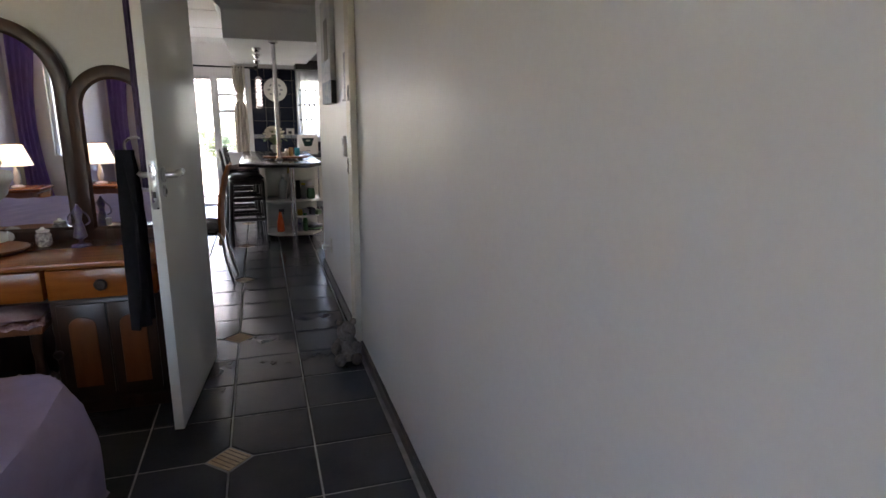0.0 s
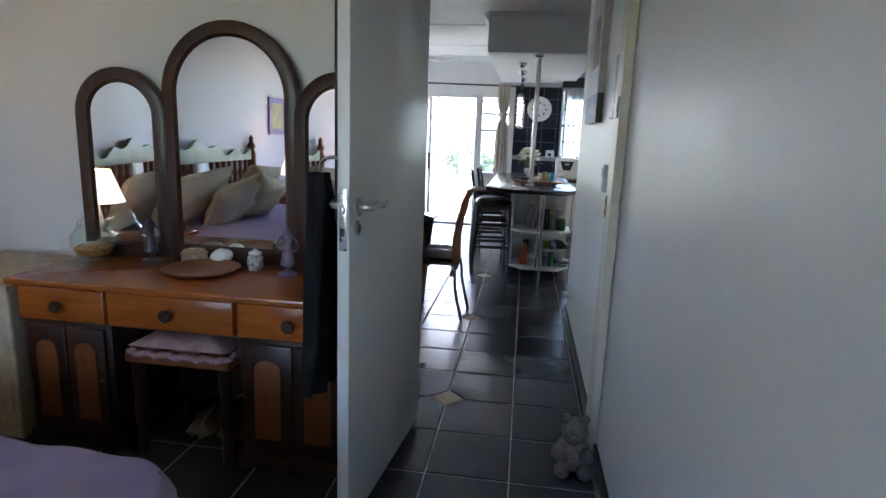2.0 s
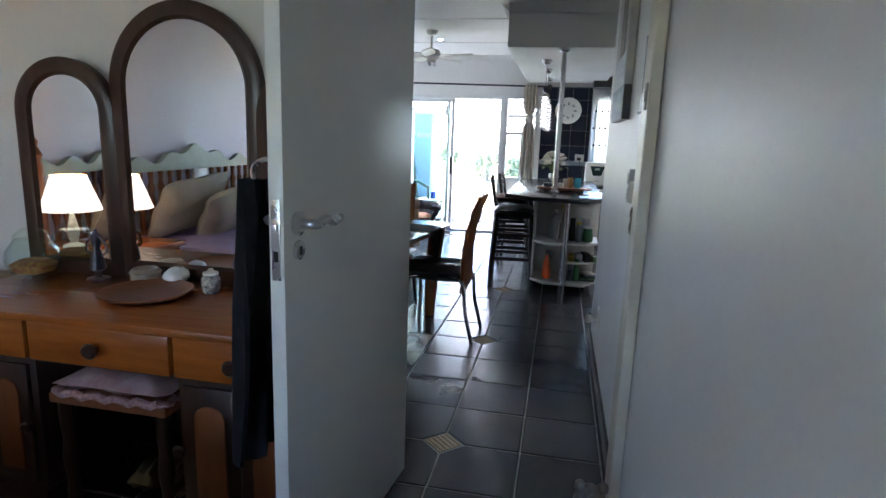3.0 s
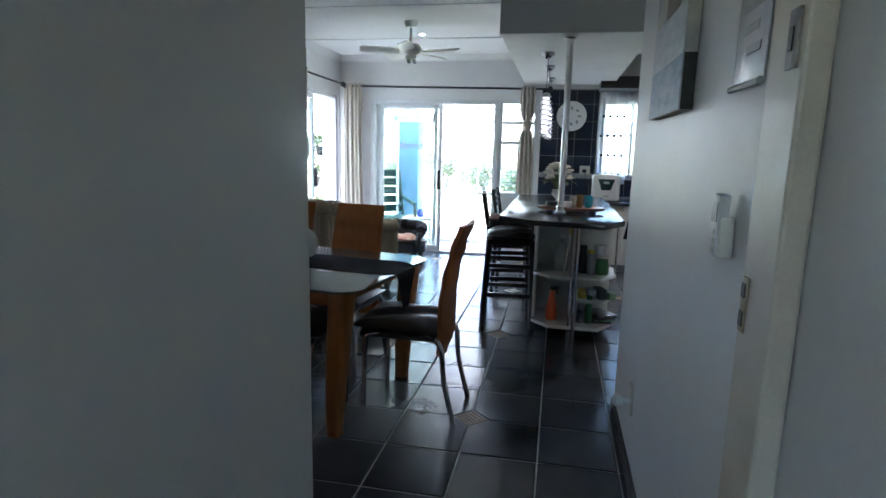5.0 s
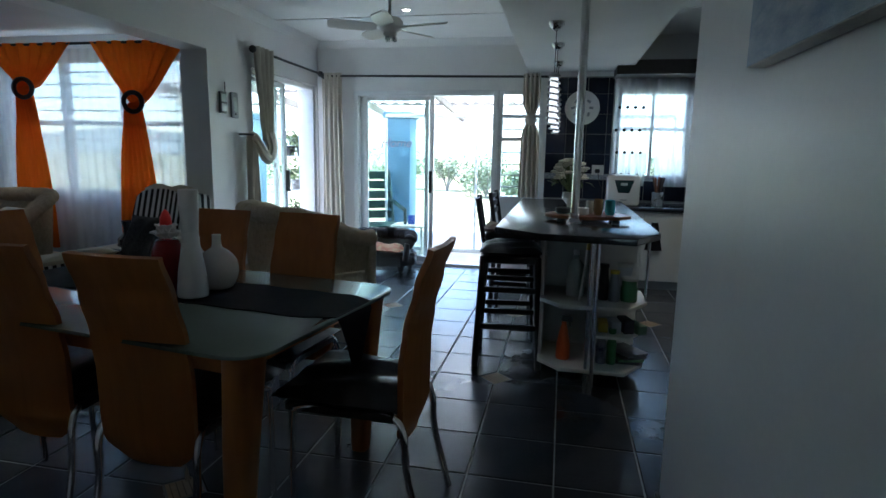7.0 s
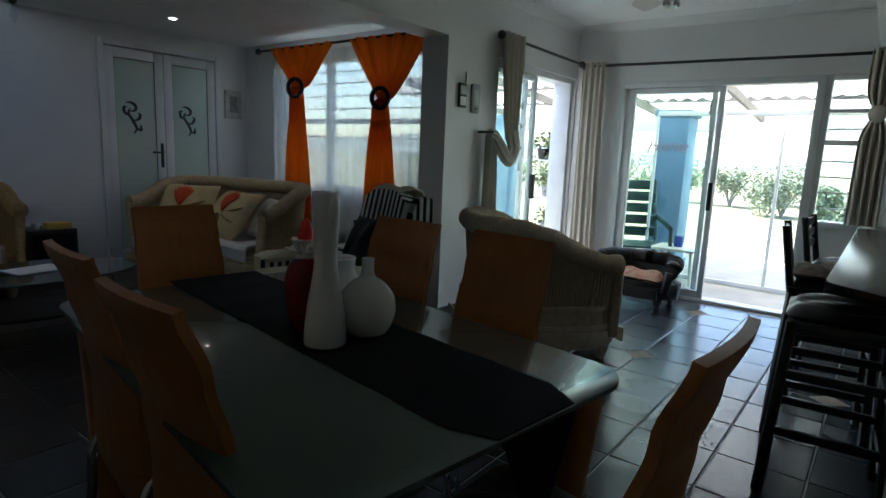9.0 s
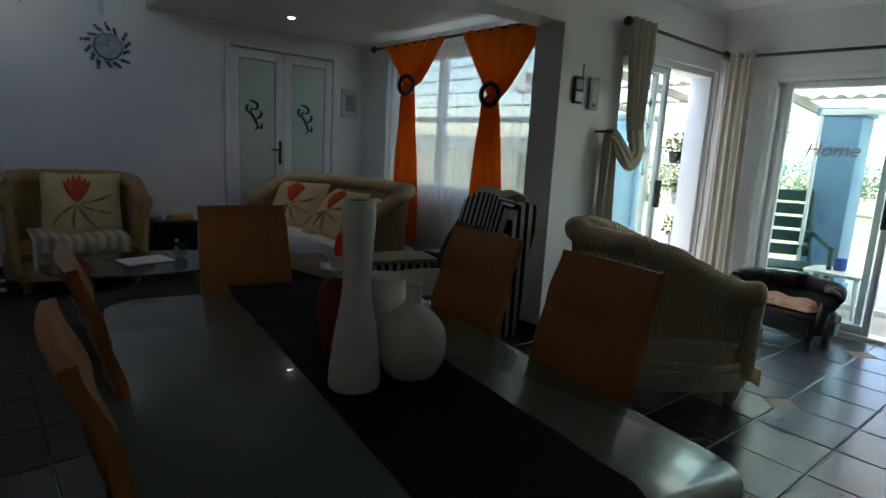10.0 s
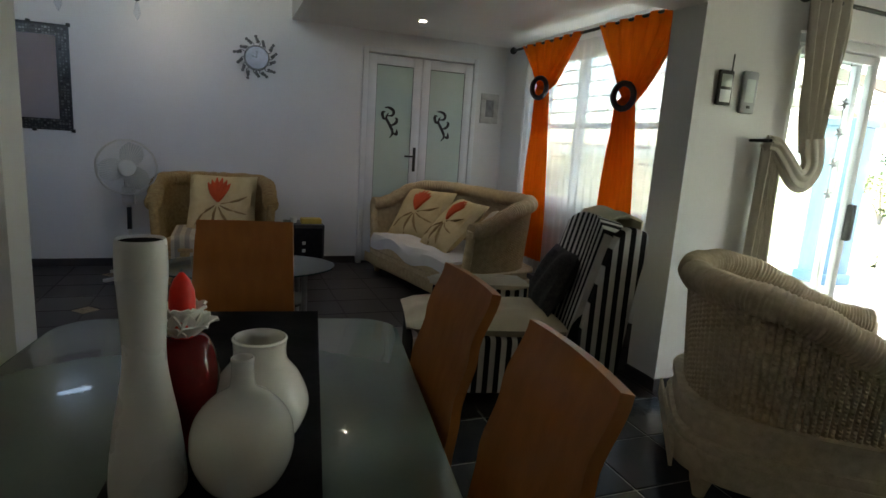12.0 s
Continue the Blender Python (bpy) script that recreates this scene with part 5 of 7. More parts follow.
# ---- wicker seats ----
def wicker_seat(name, label, at, width, depth, back_h, arm_h, material, category, group="", seat_h=0.36, legs=0.1):
    """A tub seat: woven shell swept round back and arms under a thick rolled rim. Faces +y."""
    o = thing(name, label, category, at, group)
    hw, rc = width / 2 - 0.06, min(0.3, width * 0.36)
    pts = []
    n = 10
    for i in range(n + 1):
        pts.append(Vector((hw, depth / 2 - 0.06 - (depth - 0.12 - rc) * i / n, 0)))
    for i in range(1, 9):
        a = radians(i * 90 / 9)
        pts.append(Vector((hw - rc + rc * math.cos(a), -depth / 2 + 0.06 + rc - rc * math.sin(a), 0)))
    straight = max(0.0, 2 * (hw - rc))
    for i in range(7):
        pts.append(Vector((hw - rc - straight * i / 6, -depth / 2 + 0.06, 0)))
    pts += [Vector((-p.x, p.y, 0)) for p in reversed(pts[:n + 9])]
    m = len(pts) - 1

    def top(s):
        k = abs(2 * s - 1)
        e = min(1.0, max(0.0, (0.95 - k) / 0.6))
        return arm_h + (back_h - arm_h) * e * e * (3 - 2 * e)

    def at_s(s):
        q = s * m
        i = min(m - 1, int(q))
        return pts[i].lerp(pts[i + 1], q - i)

    def normal(s):
        d = at_s(min(1, s + 0.01)) - at_s(max(0, s - 0.01))
        return Vector((d.y, -d.x, 0)).normalized() * -1

    cells = 96 if width < 1.2 else 150
    rows = 52

    def shell(u, v, sign):
        p, z = at_s(u), legs + 0.06 + (top(u) - legs - 0.09) * v
        strand = abs(math.sin(u * math.pi * cells)) ** 0.6
        phase = 1.3 * strand - 0.8 + 0.3 * math.sin(v * math.pi * rows * 1.2 + (math.pi if int(u * cells) % 2 else 0))
        flare = 0.05 * v
        return p + normal(u) * (flare + sign * (0.014 + 0.011 * phase)) + Vector((0, 0, z))
    bm = sheet(lambda u, v: shell(u, v, 1), cells * 5, rows * 2)
    sheet(lambda u, v: shell(u, v, -1), cells, rows, bm=bm)
    part("woven_shell", bm, material, o)
    rim = [at_s(i / 300) + normal(i / 300) * 0.055 + Vector((0, 0, top(i / 300))) for i in range(301)]
    part("rolled_rim", tube(rim, [0.056 + 0.005 * (i % 2) + 0.003 * math.sin(i * 0.31) for i in range(301)], 14), material, o)
    for s, p in ((1, rim[0]), (-1, rim[-1])):
        part("arm_post", tube([p + Vector((0, -0.01, 0)), Vector((p.x * 0.93, p.y, legs + 0.06))], 0.035, 10), material, o)
    ow, od = width / 2, depth / 2
    base = rounded(-ow, ow, -od, od, min(rc, 0.25), 8)
    for k, (z0, z1, g) in enumerate(((legs, legs + 0.10, 0.065), (legs + 0.10, legs + 0.14, 0.05), (legs + 0.14, seat_h - 0.06, 0.0), (seat_h - 0.06, seat_h - 0.03, 0.022))):
        part("base_band", slab([(x * (1 + g), y * (1 + g)) for x, y in base], z0, z1, 0.008), material, o)
    ribs = bmesh.new()
    nb = int(width * 70)
    for i in range(nb):
        x = -ow + 0.06 + (width - 0.12) * i / (nb - 1)
        for s in (-1, 1):
            box(x - 0.005, x + 0.005, s * od * 1.065 - 0.006, s * od * 1.065 + 0.006, legs + 0.012, legs + 0.095, bm=ribs)
    part("skirt_weave", ribs, material, o)["kind"] = "stuff"
    for sx in (-1, 1):
        for sy in (-1, 1):
            part("leg", lathe([(0.022, 0), (0.03, 0.03), (0.04, 0.06), (0.045, legs + 0.005)], 14, at=pose(sx * (ow - 0.09), sy * (od - 0.09), 0)), material, o)
    return o


wc = wicker_seat("wicker_armchair", "cream wicker tub armchair with rolled arms and turned feet", pose(-2.08, 7.33, 0, 0, 0, -38), 0.80, 0.86, 0.80, 0.60, WICKER, "armchair", "wicker armchairs", seat_h=0.38)
part("seat_cushion", turn(cushion(0.6, 0.62, 0.12), pose(0, 0.05, 0.40)), CREAMCLOTH, wc)

GINGHAM = striped("gingham_throw", (0.55, 0.47, 0.33), (0.33, 0.28, 0.22), 14, 0, 0.5, 0.9)
wa = wicker_seat("wicker_armchair", "honey wicker tub armchair with a checked throw", pose(-5.72, 5.10, 0, 0, 0, -90), 0.88, 0.76, 0.80, 0.655, WICKER2, "armchair", "wicker armchairs", seat_h=0.34)
def throw(u, v):
    s = v * 0.78
    y = -0.16 + min(s, 0.52)
    over = max(0, s - 0.52)
    return Vector(((u - 0.5) * 0.62, y + 0.02 * (over > 0) + 0.012 * math.sin(u * 20) * (over > 0), 0.405 + 0.01 * math.sin(u * 9) - over))
part("checked_throw", sheet(throw, 40, 30, 0.008), GINGHAM, wa, "cream and grey checked cotton throw")

sofa = wicker_seat("wicker_sofa", "cream wicker sofa with rolled back and pale seat cover", pose(-5.12, 6.99, 0, 0, 0, 192), 1.62, 0.80, 0.82, 0.64, HONEYCREAM, "sofa", seat_h=0.34)
def cover(u, v):
    s = v * 0.72
    y = -0.22 + min(s, 0.6)
    over = max(0, s - 0.6)
    return Vector(((u - 0.5) * 1.36, y + 0.03 * (over > 0), 0.39 + 0.012 * math.sin(u * 15 + v * 4) - over + 0.02 * math.sin(u * 11) * (over > 0)))
part("seat_cover", sheet(cover, 50, 24, 0.02), WHITECLOTH, sofa, "crumpled off-white cotton seat cover")


def protea_cushion(at, label):
    """A cream scatter cushion printed with an orange flower and brown stems."""
    o = thing("scatter_cushion", label, "cushion", at, "printed cushions")
    w = 0.55
    part("cover", cushion(w, w, 0.14, 16), PRINTCLOTH, o)
    red = shade("flower_print_red", (0.62, 0.09, 0.02), (0.5, 0.06, 0.015), rough=0.9)
    brown = shade("stem_print_brown", (0.24, 0.15, 0.06), (0.32, 0.22, 0.1), rough=0.9)
    for k in range(6):
        a = radians(62 + k * 11)
        c = Vector((-0.03, 0.0, 0))
        tip = c + Vector((math.cos(a), math.sin(a), 0)) * (0.24 - 0.018 * abs(k - 2.5))
        pts = [c.lerp(tip, t) for t in (0, 0.25, 0.5, 0.75, 1)]
        pts = [Vector((p.x, p.y, 0.07 * math.sqrt(max(0, (1 - (2 * p.x / w) ** 4) * (1 - (2 * p.y / w) ** 4))) + 0.004)) for p in pts]
        part("flower_petal", tube(pts, [0.009, 0.022, 0.026, 0.02, 0.004], 8), red, o)
    for k in range(5):
        a = radians(-150 + k * 38)
        c = Vector((-0.03, -0.02, 0))
        pts = [c + Vector((math.cos(a + 0.3 * t), math.sin(a + 0.3 * t), 0)) * (0.25 * t) for t in (0.1, 0.4, 0.7, 1.0)]
        pts = [Vector((p.x, p.y, 0.07 * math.sqrt(max(0, (1 - (2 * p.x / w) ** 4) * (1 - (2 * p.y / w) ** 4))) + 0.002)) for p in pts]
        part("leaf_print", tube(pts, [0.004, 0.012, 0.011, 0.003], 6), brown, o)
    return o


protea_cushion(pose(-5.80, 5.16, 0.60, 0, 0, 90) @ pose(0, 0, 0, 62, 0, -8), "cream cushion with orange flower print on the armchair")
protea_cushion(pose(-5.60, 6.90, 0.58, 0, 0, 38) @ pose(0, 0, 0, 52, 0, -6), "cream cushion with orange flower print on the sofa")
protea_cushion(pose(-4.99, 6.98, 0.57, 0, 0, 24) @ pose(0, 0, 0, 46, 0, -22), "cream cushion with orange flower print on the sofa")
pl = thing("scatter_cushion", "plain cream cushion slumped at the sofa arm", "cushion", pose(-4.66, 7.16, 0.56, 0, 0, -20) @ pose(0, 0, 0, 55, 0, 10), "printed cushions")
part("cover", cushion(0.4, 0.4, 0.13, 14), CREAMCLOTH, pl)

# coffee table
ct = thing("coffee_table", "oval glass coffee table on dark legs with a lower shelf", "coffee table", pose(-4.33, 5.31, 0))
oval = [(0.36 * math.cos(2 * math.pi * i / 48), 0.56 * math.sin(2 * math.pi * i / 48)) for i in range(48)]
part("glass_top", slab(oval, 0.392, 0.402, 0.003), shade("smoked_glass_sheet", (0.05, 0.07, 0.065), rough=0.06, scale=3, bump=0.0, rough_var=0.02), ct)
part("lower_shelf", slab([(x * 0.7, y * 0.7) for x, y in oval], 0.16, 0.175, 0.003), BLACKWOOD, ct)
for sx, sy in ((-1, -1), (1, -1), (1, 1), (-1, 1)):
    part("leg", tube([(sx * 0.2, sy * 0.34, 0), (sx * 0.2, sy * 0.34, 0.392)], 0.018, 12), GREY, ct)
pb = thing("paper_stack", "white printed sheets lying on the coffee table", "papers", pose(-4.36, 5.30, 0.403, 0, 0, 12))
part("paper", box(-0.1, 0.1, -0.14, 0.14, 0, 0.008, bevel=0.001), WHITECLOTH, pb)
gl = thing("glass_ball", "small clear glass ball on the coffee table", "ornament", pose(-4.40, 5.52, 0.402))
bm = bmesh.new()
bmesh.ops.create_uvsphere(bm, u_segments=24, v_segments=14, radius=0.045, matrix=pose(0, 0, 0.045))
part("ball", bm, glass("clear_ball_glass", (0.8, 0.85, 0.85)), gl)

# pedestal fan
pf = thing("pedestal_fan", "white pedestal fan with a wire guard, at rest", "fan", pose(-5.72, 4.46, 0))
for a in (45, 135):
    part("foot_bar", turn(box(-0.24, 0.24, -0.02, 0.02, 0.0, 0.025, bevel=0.006), pose(0, 0, 0, 0, 0, a)), WHITE, pf)
part("pole", lathe([(0.03, 0.02), (0.018, 0.05), (0.018, 0.35), (0.013, 0.36), (0.013, 0.72), (0.03, 0.73), (0.03, 0.80)], 16), WHITE, pf)
part("control_box", box(-0.03, 0.05, -0.045, 0.045, 0.60, 0.74, bevel=0.01), WHITE, pf)
part("black_grip", box(-0.016, 0.02, -0.016, 0.016, 0.40, 0.58, bevel=0.004), BLACK, pf)
HEAD = pose(0.05, 0, 0.90, 0, 90, 8)
part("motor", lathe([(0, -0.12), (0.06, -0.11), (0.075, -0.05), (0.07, 0.0), (0.03, 0.01)], 24, at=HEAD), WHITE, pf)
part("hub_cap", lathe([(0.062, 0.075), (0.062, 0.084), (0.055, 0.09), (0, 0.093)], 28, at=HEAD), WHITE, pf)
for k in range(3):
    bl = sheet(lambda u, v: Vector((0.03 + 0.16 * u, (v - 0.5) * (0.06 + 0.11 * math.sin(math.pi * min(1, 0.15 + u * 0.75))), 0.03 + 0.05 * (v - 0.5))), 10, 8, 0.003)
    part("blade", turn(bl, HEAD @ pose(0, 0, 0, 0, 0, 120 * k + 40)), shade("clear_grey_plastic_%d" % k, (0.66, 0.66, 0.62), rough=0.2), pf)
gd = bmesh.new()
for s in (0.0, 0.07):
    tube([HEAD @ Vector((0.21 * math.cos(a), 0.21 * math.sin(a), 0.035)) for a in [2 * math.pi * i / 48 for i in range(48)]], 0.008, 6, bm=gd, closed=True)
for i in range(60):
    a = 2 * math.pi * i / 60
    c, q = math.cos(a), math.sin(a)
    tube([HEAD @ Vector((0.055 * c, 0.055 * q, 0.078)), HEAD @ Vector((0.14 * c, 0.14 * q, 0.068)), HEAD @ Vector((0.21 * c, 0.21 * q, 0.036))], 0.0024, 4, bm=gd)
part("wire_guard", gd, WHITE, pf)["kind"] = "stuff"

# black loudspeaker with oddments
sp = thing("loudspeaker", "black box loudspeaker standing by the wall", "loudspeaker", pose(-5.92, 5.86, 0))
part("cabinet", box(-0.16, 0.16, -0.17, 0.17, 0.0, 0.44, bevel=0.006), BLACK, sp)
part("grille", box(0.16, 0.172, -0.15, 0.15, 0.03, 0.41, bevel=0.004), BLACKCLOTH, sp)
for z in (0.12, 0.19, 0.26):
    part("white_mark", box(0.172, 0.174, -0.03, 0.0, z, z + 0.03, bevel=0.0005), GREY, sp)
ob1 = thing("yellow_box", "small yellow cardboard box lying on the loudspeaker", "box", pose(-5.88, 5.92, 0.44))
part("carton", box(-0.06, 0.06, -0.09, 0.09, 0, 0.045, bevel=0.002), shade("yellow_card", (0.55, 0.38, 0.07), rough=0.7), ob1)
ob2 = thing("white_cup", "small white cup on the loudspeaker", "cup", pose(-5.9, 5.77, 0.44))
part("body", lathe([(0.025, 0), (0.035, 0.05), (0.033, 0.05), (0.022, 0.004), (0, 0.004)], 20), CERAMIC, ob2)

# striped armchair
BW = striped("black_white_stripe", (0.62, 0.6, 0.56), (0.015, 0.014, 0.014), 19, 1, 0.5, 0.85)
BWX = striped("black_white_stripe_side", (0.62, 0.6, 0.56), (0.015, 0.014, 0.014), 19, 0, 0.5, 0.85)
sa = thing("striped_armchair", "black and white striped high-backed chair with cream seat and throw", "armchair", pose(-3.10, 6.49, 0, 0, 0, 167))
# faces +y in its own space
part("seat_box", box(-0.25, 0.25, -0.36, 0.46, 0.08, 0.36, bevel=0.02), BW, sa)
part("seat_cushion", turn(cushion(0.50, 0.80, 0.12, 14, pinch=0.08), pose(0, 0.08, 0.40)), CREAMCLOTH, sa)
def back(u, v):
    return Vector(((u - 0.5) * (0.56 - 0.10 * v * v), -0.34 - 0.20 * v - 0.03 * math.sin(math.pi * u) , 0.12 + 0.80 * v - 0.07 * (2 * u - 1) ** 4 * v))
part("backrest", sheet(back, 24, 24, 0.12), BWX, sa)
for s in (-1, 1):
    wing = smooth_path([(-0.36, 0.12, 0), (-0.34, 0.42, 0), (-0.41, 0.70, 0), (-0.46, 0.85, 0), (-0.51, 0.915, 0), (-0.58, 0.915, 0), (-0.62, 0.86, 0), (-0.58, 0.60, 0), (-0.53, 0.12, 0)], 4)
    bm = slab([(p.x, p.y) for p in wing], -0.035, 0.035, 0.012)
    part("side_wing", turn(bm, Matrix(((0, 0, 1, s * 0.265), (1, 0, 0, 0), (0, 1, 0, 0), (0, 0, 0, 1)))), BW, sa)
for s, y0 in ((1, -0.24),):
    part("arm", box(s * 0.30 - 0.045, s * 0.30 + 0.045, y0, 0.30, 0.09, 0.49, bevel=0.03), BW, sa)
    part("arm_cap", turn(cushion(0.15, 0.34 - y0, 0.06, 10), pose(s * 0.30, (y0 + 0.32) / 2, 0.50)), CREAMCLOTH, sa)
for sx in (-1, 1):
    for y in (-0.33, 0.42):
        part("foot", lathe([(0.02, 0), (0.03, 0.085)], 12, at=pose(sx * 0.24, y, 0)), BLACKWOOD, sa)
def throwfold(u, v):
    path = ((-0.43, 0.72), (-0.465, 0.84), (-0.51, 0.935), (-0.58, 0.955), (-0.655, 0.93), (-0.66, 0.80), (-0.64, 0.66), (-0.62, 0.52))
    q = v * 7
    i = min(6, int(q))
    (y0, z0), (y1, z1) = path[i], path[i + 1]
    k = q - i
    return Vector(((u - 0.5) * 0.34 + 0.06, y0 + (y1 - y0) * k - 0.012 * math.sin(u * 16 + v * 3), z0 + (z1 - z0) * k + 0.01 * math.sin(u * 9)))
part("throw", sheet(throwfold, 30, 28, 0.01), CREAMCLOTH, sa, "cream knitted throw over the backrest")
sk = thing("dark_cushion", "dark cushion with white beads on the striped chair", "cushion", pose(-3.05, 6.77, 0.60, 0, 0, 167) @ pose(0, 0, 0, 112))
part("cover", cushion(0.34, 0.34, 0.11, 12), shade("black_beaded_cloth", (0.010, 0.009, 0.012), (0.05, 0.048, 0.045), rough=0.8, scale=60), sk)

# side table and dark vase below the window
sd = thing("side_table", "dark wooden side table with a pale inset top", "side table", pose(-3.56, 7.24, 0))
part("rim", box(-0.20, 0.20, -0.22, 0.22, 0.42, 0.455, bevel=0.008), BLACKWOOD, sd)
part("inset_top", box(-0.16, 0.16, -0.18, 0.18, 0.455, 0.459), CREAMCLOTH, sd)
for sx in (-1, 1):
    for sy in (-1, 1):
        part("leg", box(sx * 0.17 - 0.02, sx * 0.17 + 0.02, sy * 0.18 - 0.02, sy * 0.18 + 0.02, 0, 0.42, bevel=0.004), BLACKWOOD, sd)
dv = thing("dark_vase", "glossy black pottery vase with a flared neck and wide foot", "vase", pose(-3.53, 7.19, 0.46))
part("body", lathe([(0.08, 0), (0.088, 0.012), (0.08, 0.03), (0.085, 0.06), (0.06, 0.085), (0.04, 0.11), (0.038, 0.15), (0.05, 0.20), (0.052, 0.205), (0.046, 0.205), (0.034, 0.15)], 28), shade("black_pottery", (0.015, 0.014, 0.015), (0.05, 0.045, 0.04), rough=0.25, scale=14), dv)

# lounge curtains
orod = rod("curtain_rod", (-5.55, 7.70, 2.13), (-3.15, 7.70, 2.13), "black curtain rod with ball finials above the lounge window")
sheer_c = hanging(lambda v: -5.44, lambda v: -3.12, 2.10, 0.12, 7.78, 48, 0.022, SHEER, "sheer_curtain", "white sheer voile curtain across the lounge window", nu=220, nv=12)
for cx, ring_x, ring_z, name_l in ((-4.92, -4.93, 1.745, "a"), (-3.78, -3.82, 1.625, "b")):
    o = thing("orange_curtain", "sheer orange curtain gathered through a round black ring", "curtain", group="orange curtains")
    def oc(u, v, cx=cx, rx=ring_x, rz=ring_z):
        z = 2.14 - 1.83 * v
        k = (2.14 - z) / (2.14 - rz)
        if k < 1:
            w = 0.84 * (1 - k) ** 0.8 + 0.11
            c = cx + 0.05 + (rx - cx) * k
        else:
            q = (rz - z) / rz
            w = 0.11 + 0.32 * min(1, q * 1.6) ** 0.7
            c = rx + 0.02 * q
        fold = 0.016 + 0.02 * (1 - min(1, abs(k - 1)))
        return Vector((c + (u - 0.5) * w, 7.675 + fold * math.sin(u * math.pi * 13 + 0.5 * math.sin(v * 9)) + 0.03 * (0.5 - abs(u - 0.5)) * (1 if k < 1 else -0.4), z))
    part("cloth", sheet(oc, 110, 50), ORANGE, o)
    part("ring", tube([(ring_x + 0.06 + 0.064 * math.cos(a), 7.612 + 0.03 * math.cos(a), ring_z + 0.08 * math.sin(a)) for a in [2 * math.pi * i / 36 for i in range(36)]], 0.02, 10, closed=True), BLACKWOOD, o, "black carved curtain ring")

# wall pieces of the lounge
wf = thing("small_picture", "small square picture in a whitewashed wide frame", "picture", pose(-6.148, 7.79, 1.625))
WW = shade("whitewashed_wood", (0.55, 0.54, 0.52), (0.42, 0.41, 0.39), rough=0.7, scale=14)
for b in ((-0.13, 0.07, -0.15, -0.085), (-0.13, 0.07, 0.085, 0.15), (-0.13, -0.075, -0.085, 0.085), (0.015, 0.07, -0.085, 0.085)):
    part("frame_bar", box(0, 0.02, b[0], b[1], b[2], b[3], bevel=0.003), WW, wf)
part("image", box(0, 0.01, -0.075, 0.015, -0.085, 0.085), shade("grey_print", (0.3, 0.3, 0.31), (0.16, 0.16, 0.17), rough=0.5, scale=20), wf)

clock = thing("wall_clock", "round brushed steel wall clock in a wire leaf wreath", "clock", pose(-6.148, 5.45, 1.88, 0, 0, 90))
part("face", lathe([(0.0, 0.03), (0.095, 0.03), (0.1, 0.024), (0.1, 0.01), (0, 0.01)], 40, at=pose(0, 0, 0, 90)), shade("tarnished_steel", (0.2, 0.2, 0.21), (0.34, 0.34, 0.35), rough=0.4, metal=1.0, scale=16), clock)
part("hand", box(-0.003, 0.003, -0.034, -0.032, 0.0, 0.06), BLACK, clock)
part("hand", turn(box(-0.003, 0.003, -0.036, -0.034, 0.0, 0.045), pose(0, 0, 0, 0, -70, 0)), BLACK, clock)
wr = bmesh.new()
for k in range(14):
    a = 2 * math.pi * k / 14
    d = Vector((math.cos(a), 0, math.sin(a)))
    e = Vector((-math.sin(a), 0, math.cos(a)))
    base = d * 0.105
    tip = d * (0.165 + 0.02 * math.sin(k * 2.3)) + e * 0.05
    tube(smooth_path([base, base.lerp(tip, 0.5) - e * 0.02, tip], 5), 0.0035, 6, bm=wr)
    for t in (0.45, 0.7, 1.0):
        p = base.lerp(tip, t)
        bmesh.ops.create_icosphere(wr, subdivisions=2, radius=0.014, matrix=Matrix.Translation(p + Vector((0, -0.01, 0))) @ Matrix.Diagonal((1, 0.4, 1, 1)))
tube([(0.105 * math.cos(a), -0.012, 0.105 * math.sin(a)) for a in [2 * math.pi * i / 40 for i in range(40)]], 0.004, 6, bm=wr, closed=True)
part("wire_wreath", wr, shade("dark_pewter", (0.12, 0.12, 0.12), (0.2, 0.2, 0.2), rough=0.45, metal=0.8, scale=30), clock)

mm = thing("mosaic_mirror", "wall mirror with a mosaic border and dark corner studs", "mirror", pose(-6.148, 3.745, 1.555))
part("backing", box(0, 0.015, -0.30, 0.27, -0.41, 0.42, bevel=0.002), BLACK, mm)
part("glass", box(0.015, 0.019, -0.21, 0.18, -0.32, 0.33), MIRROR, mm, smooth=False)
MOS = shade("silver_mosaic_chip", (0.4, 0.4, 0.38), (0.1, 0.1, 0.1), rough=0.2, metal=0.6, scale=30, random_tone=0.6)
chips = bmesh.new()
rng = random.Random(4)
for i in range(26):
    for j in range(36):
        y, z = -0.29 + i * 0.0215, -0.40 + j * 0.0225
        if -0.215 < y < 0.185 and -0.325 < z < 0.335:
            continue
        s = rng.uniform(0.005, 0.009)
        box(y * 0 + 0.015, 0.019, y - s, y + s, z - s, z + s, bm=chips)
cp = part("mosaic_border", chips, MOS, mm, smooth=False)
cp["kind"] = "stuff"
for y in (-0.30, 0.0, 0.27):
    for z in (-0.41, 0.42):
        part("stud", box(0.0, 0.026, y - 0.014, y + 0.014, z - 0.014, z + 0.014, bevel=0.003), BLACK, mm)

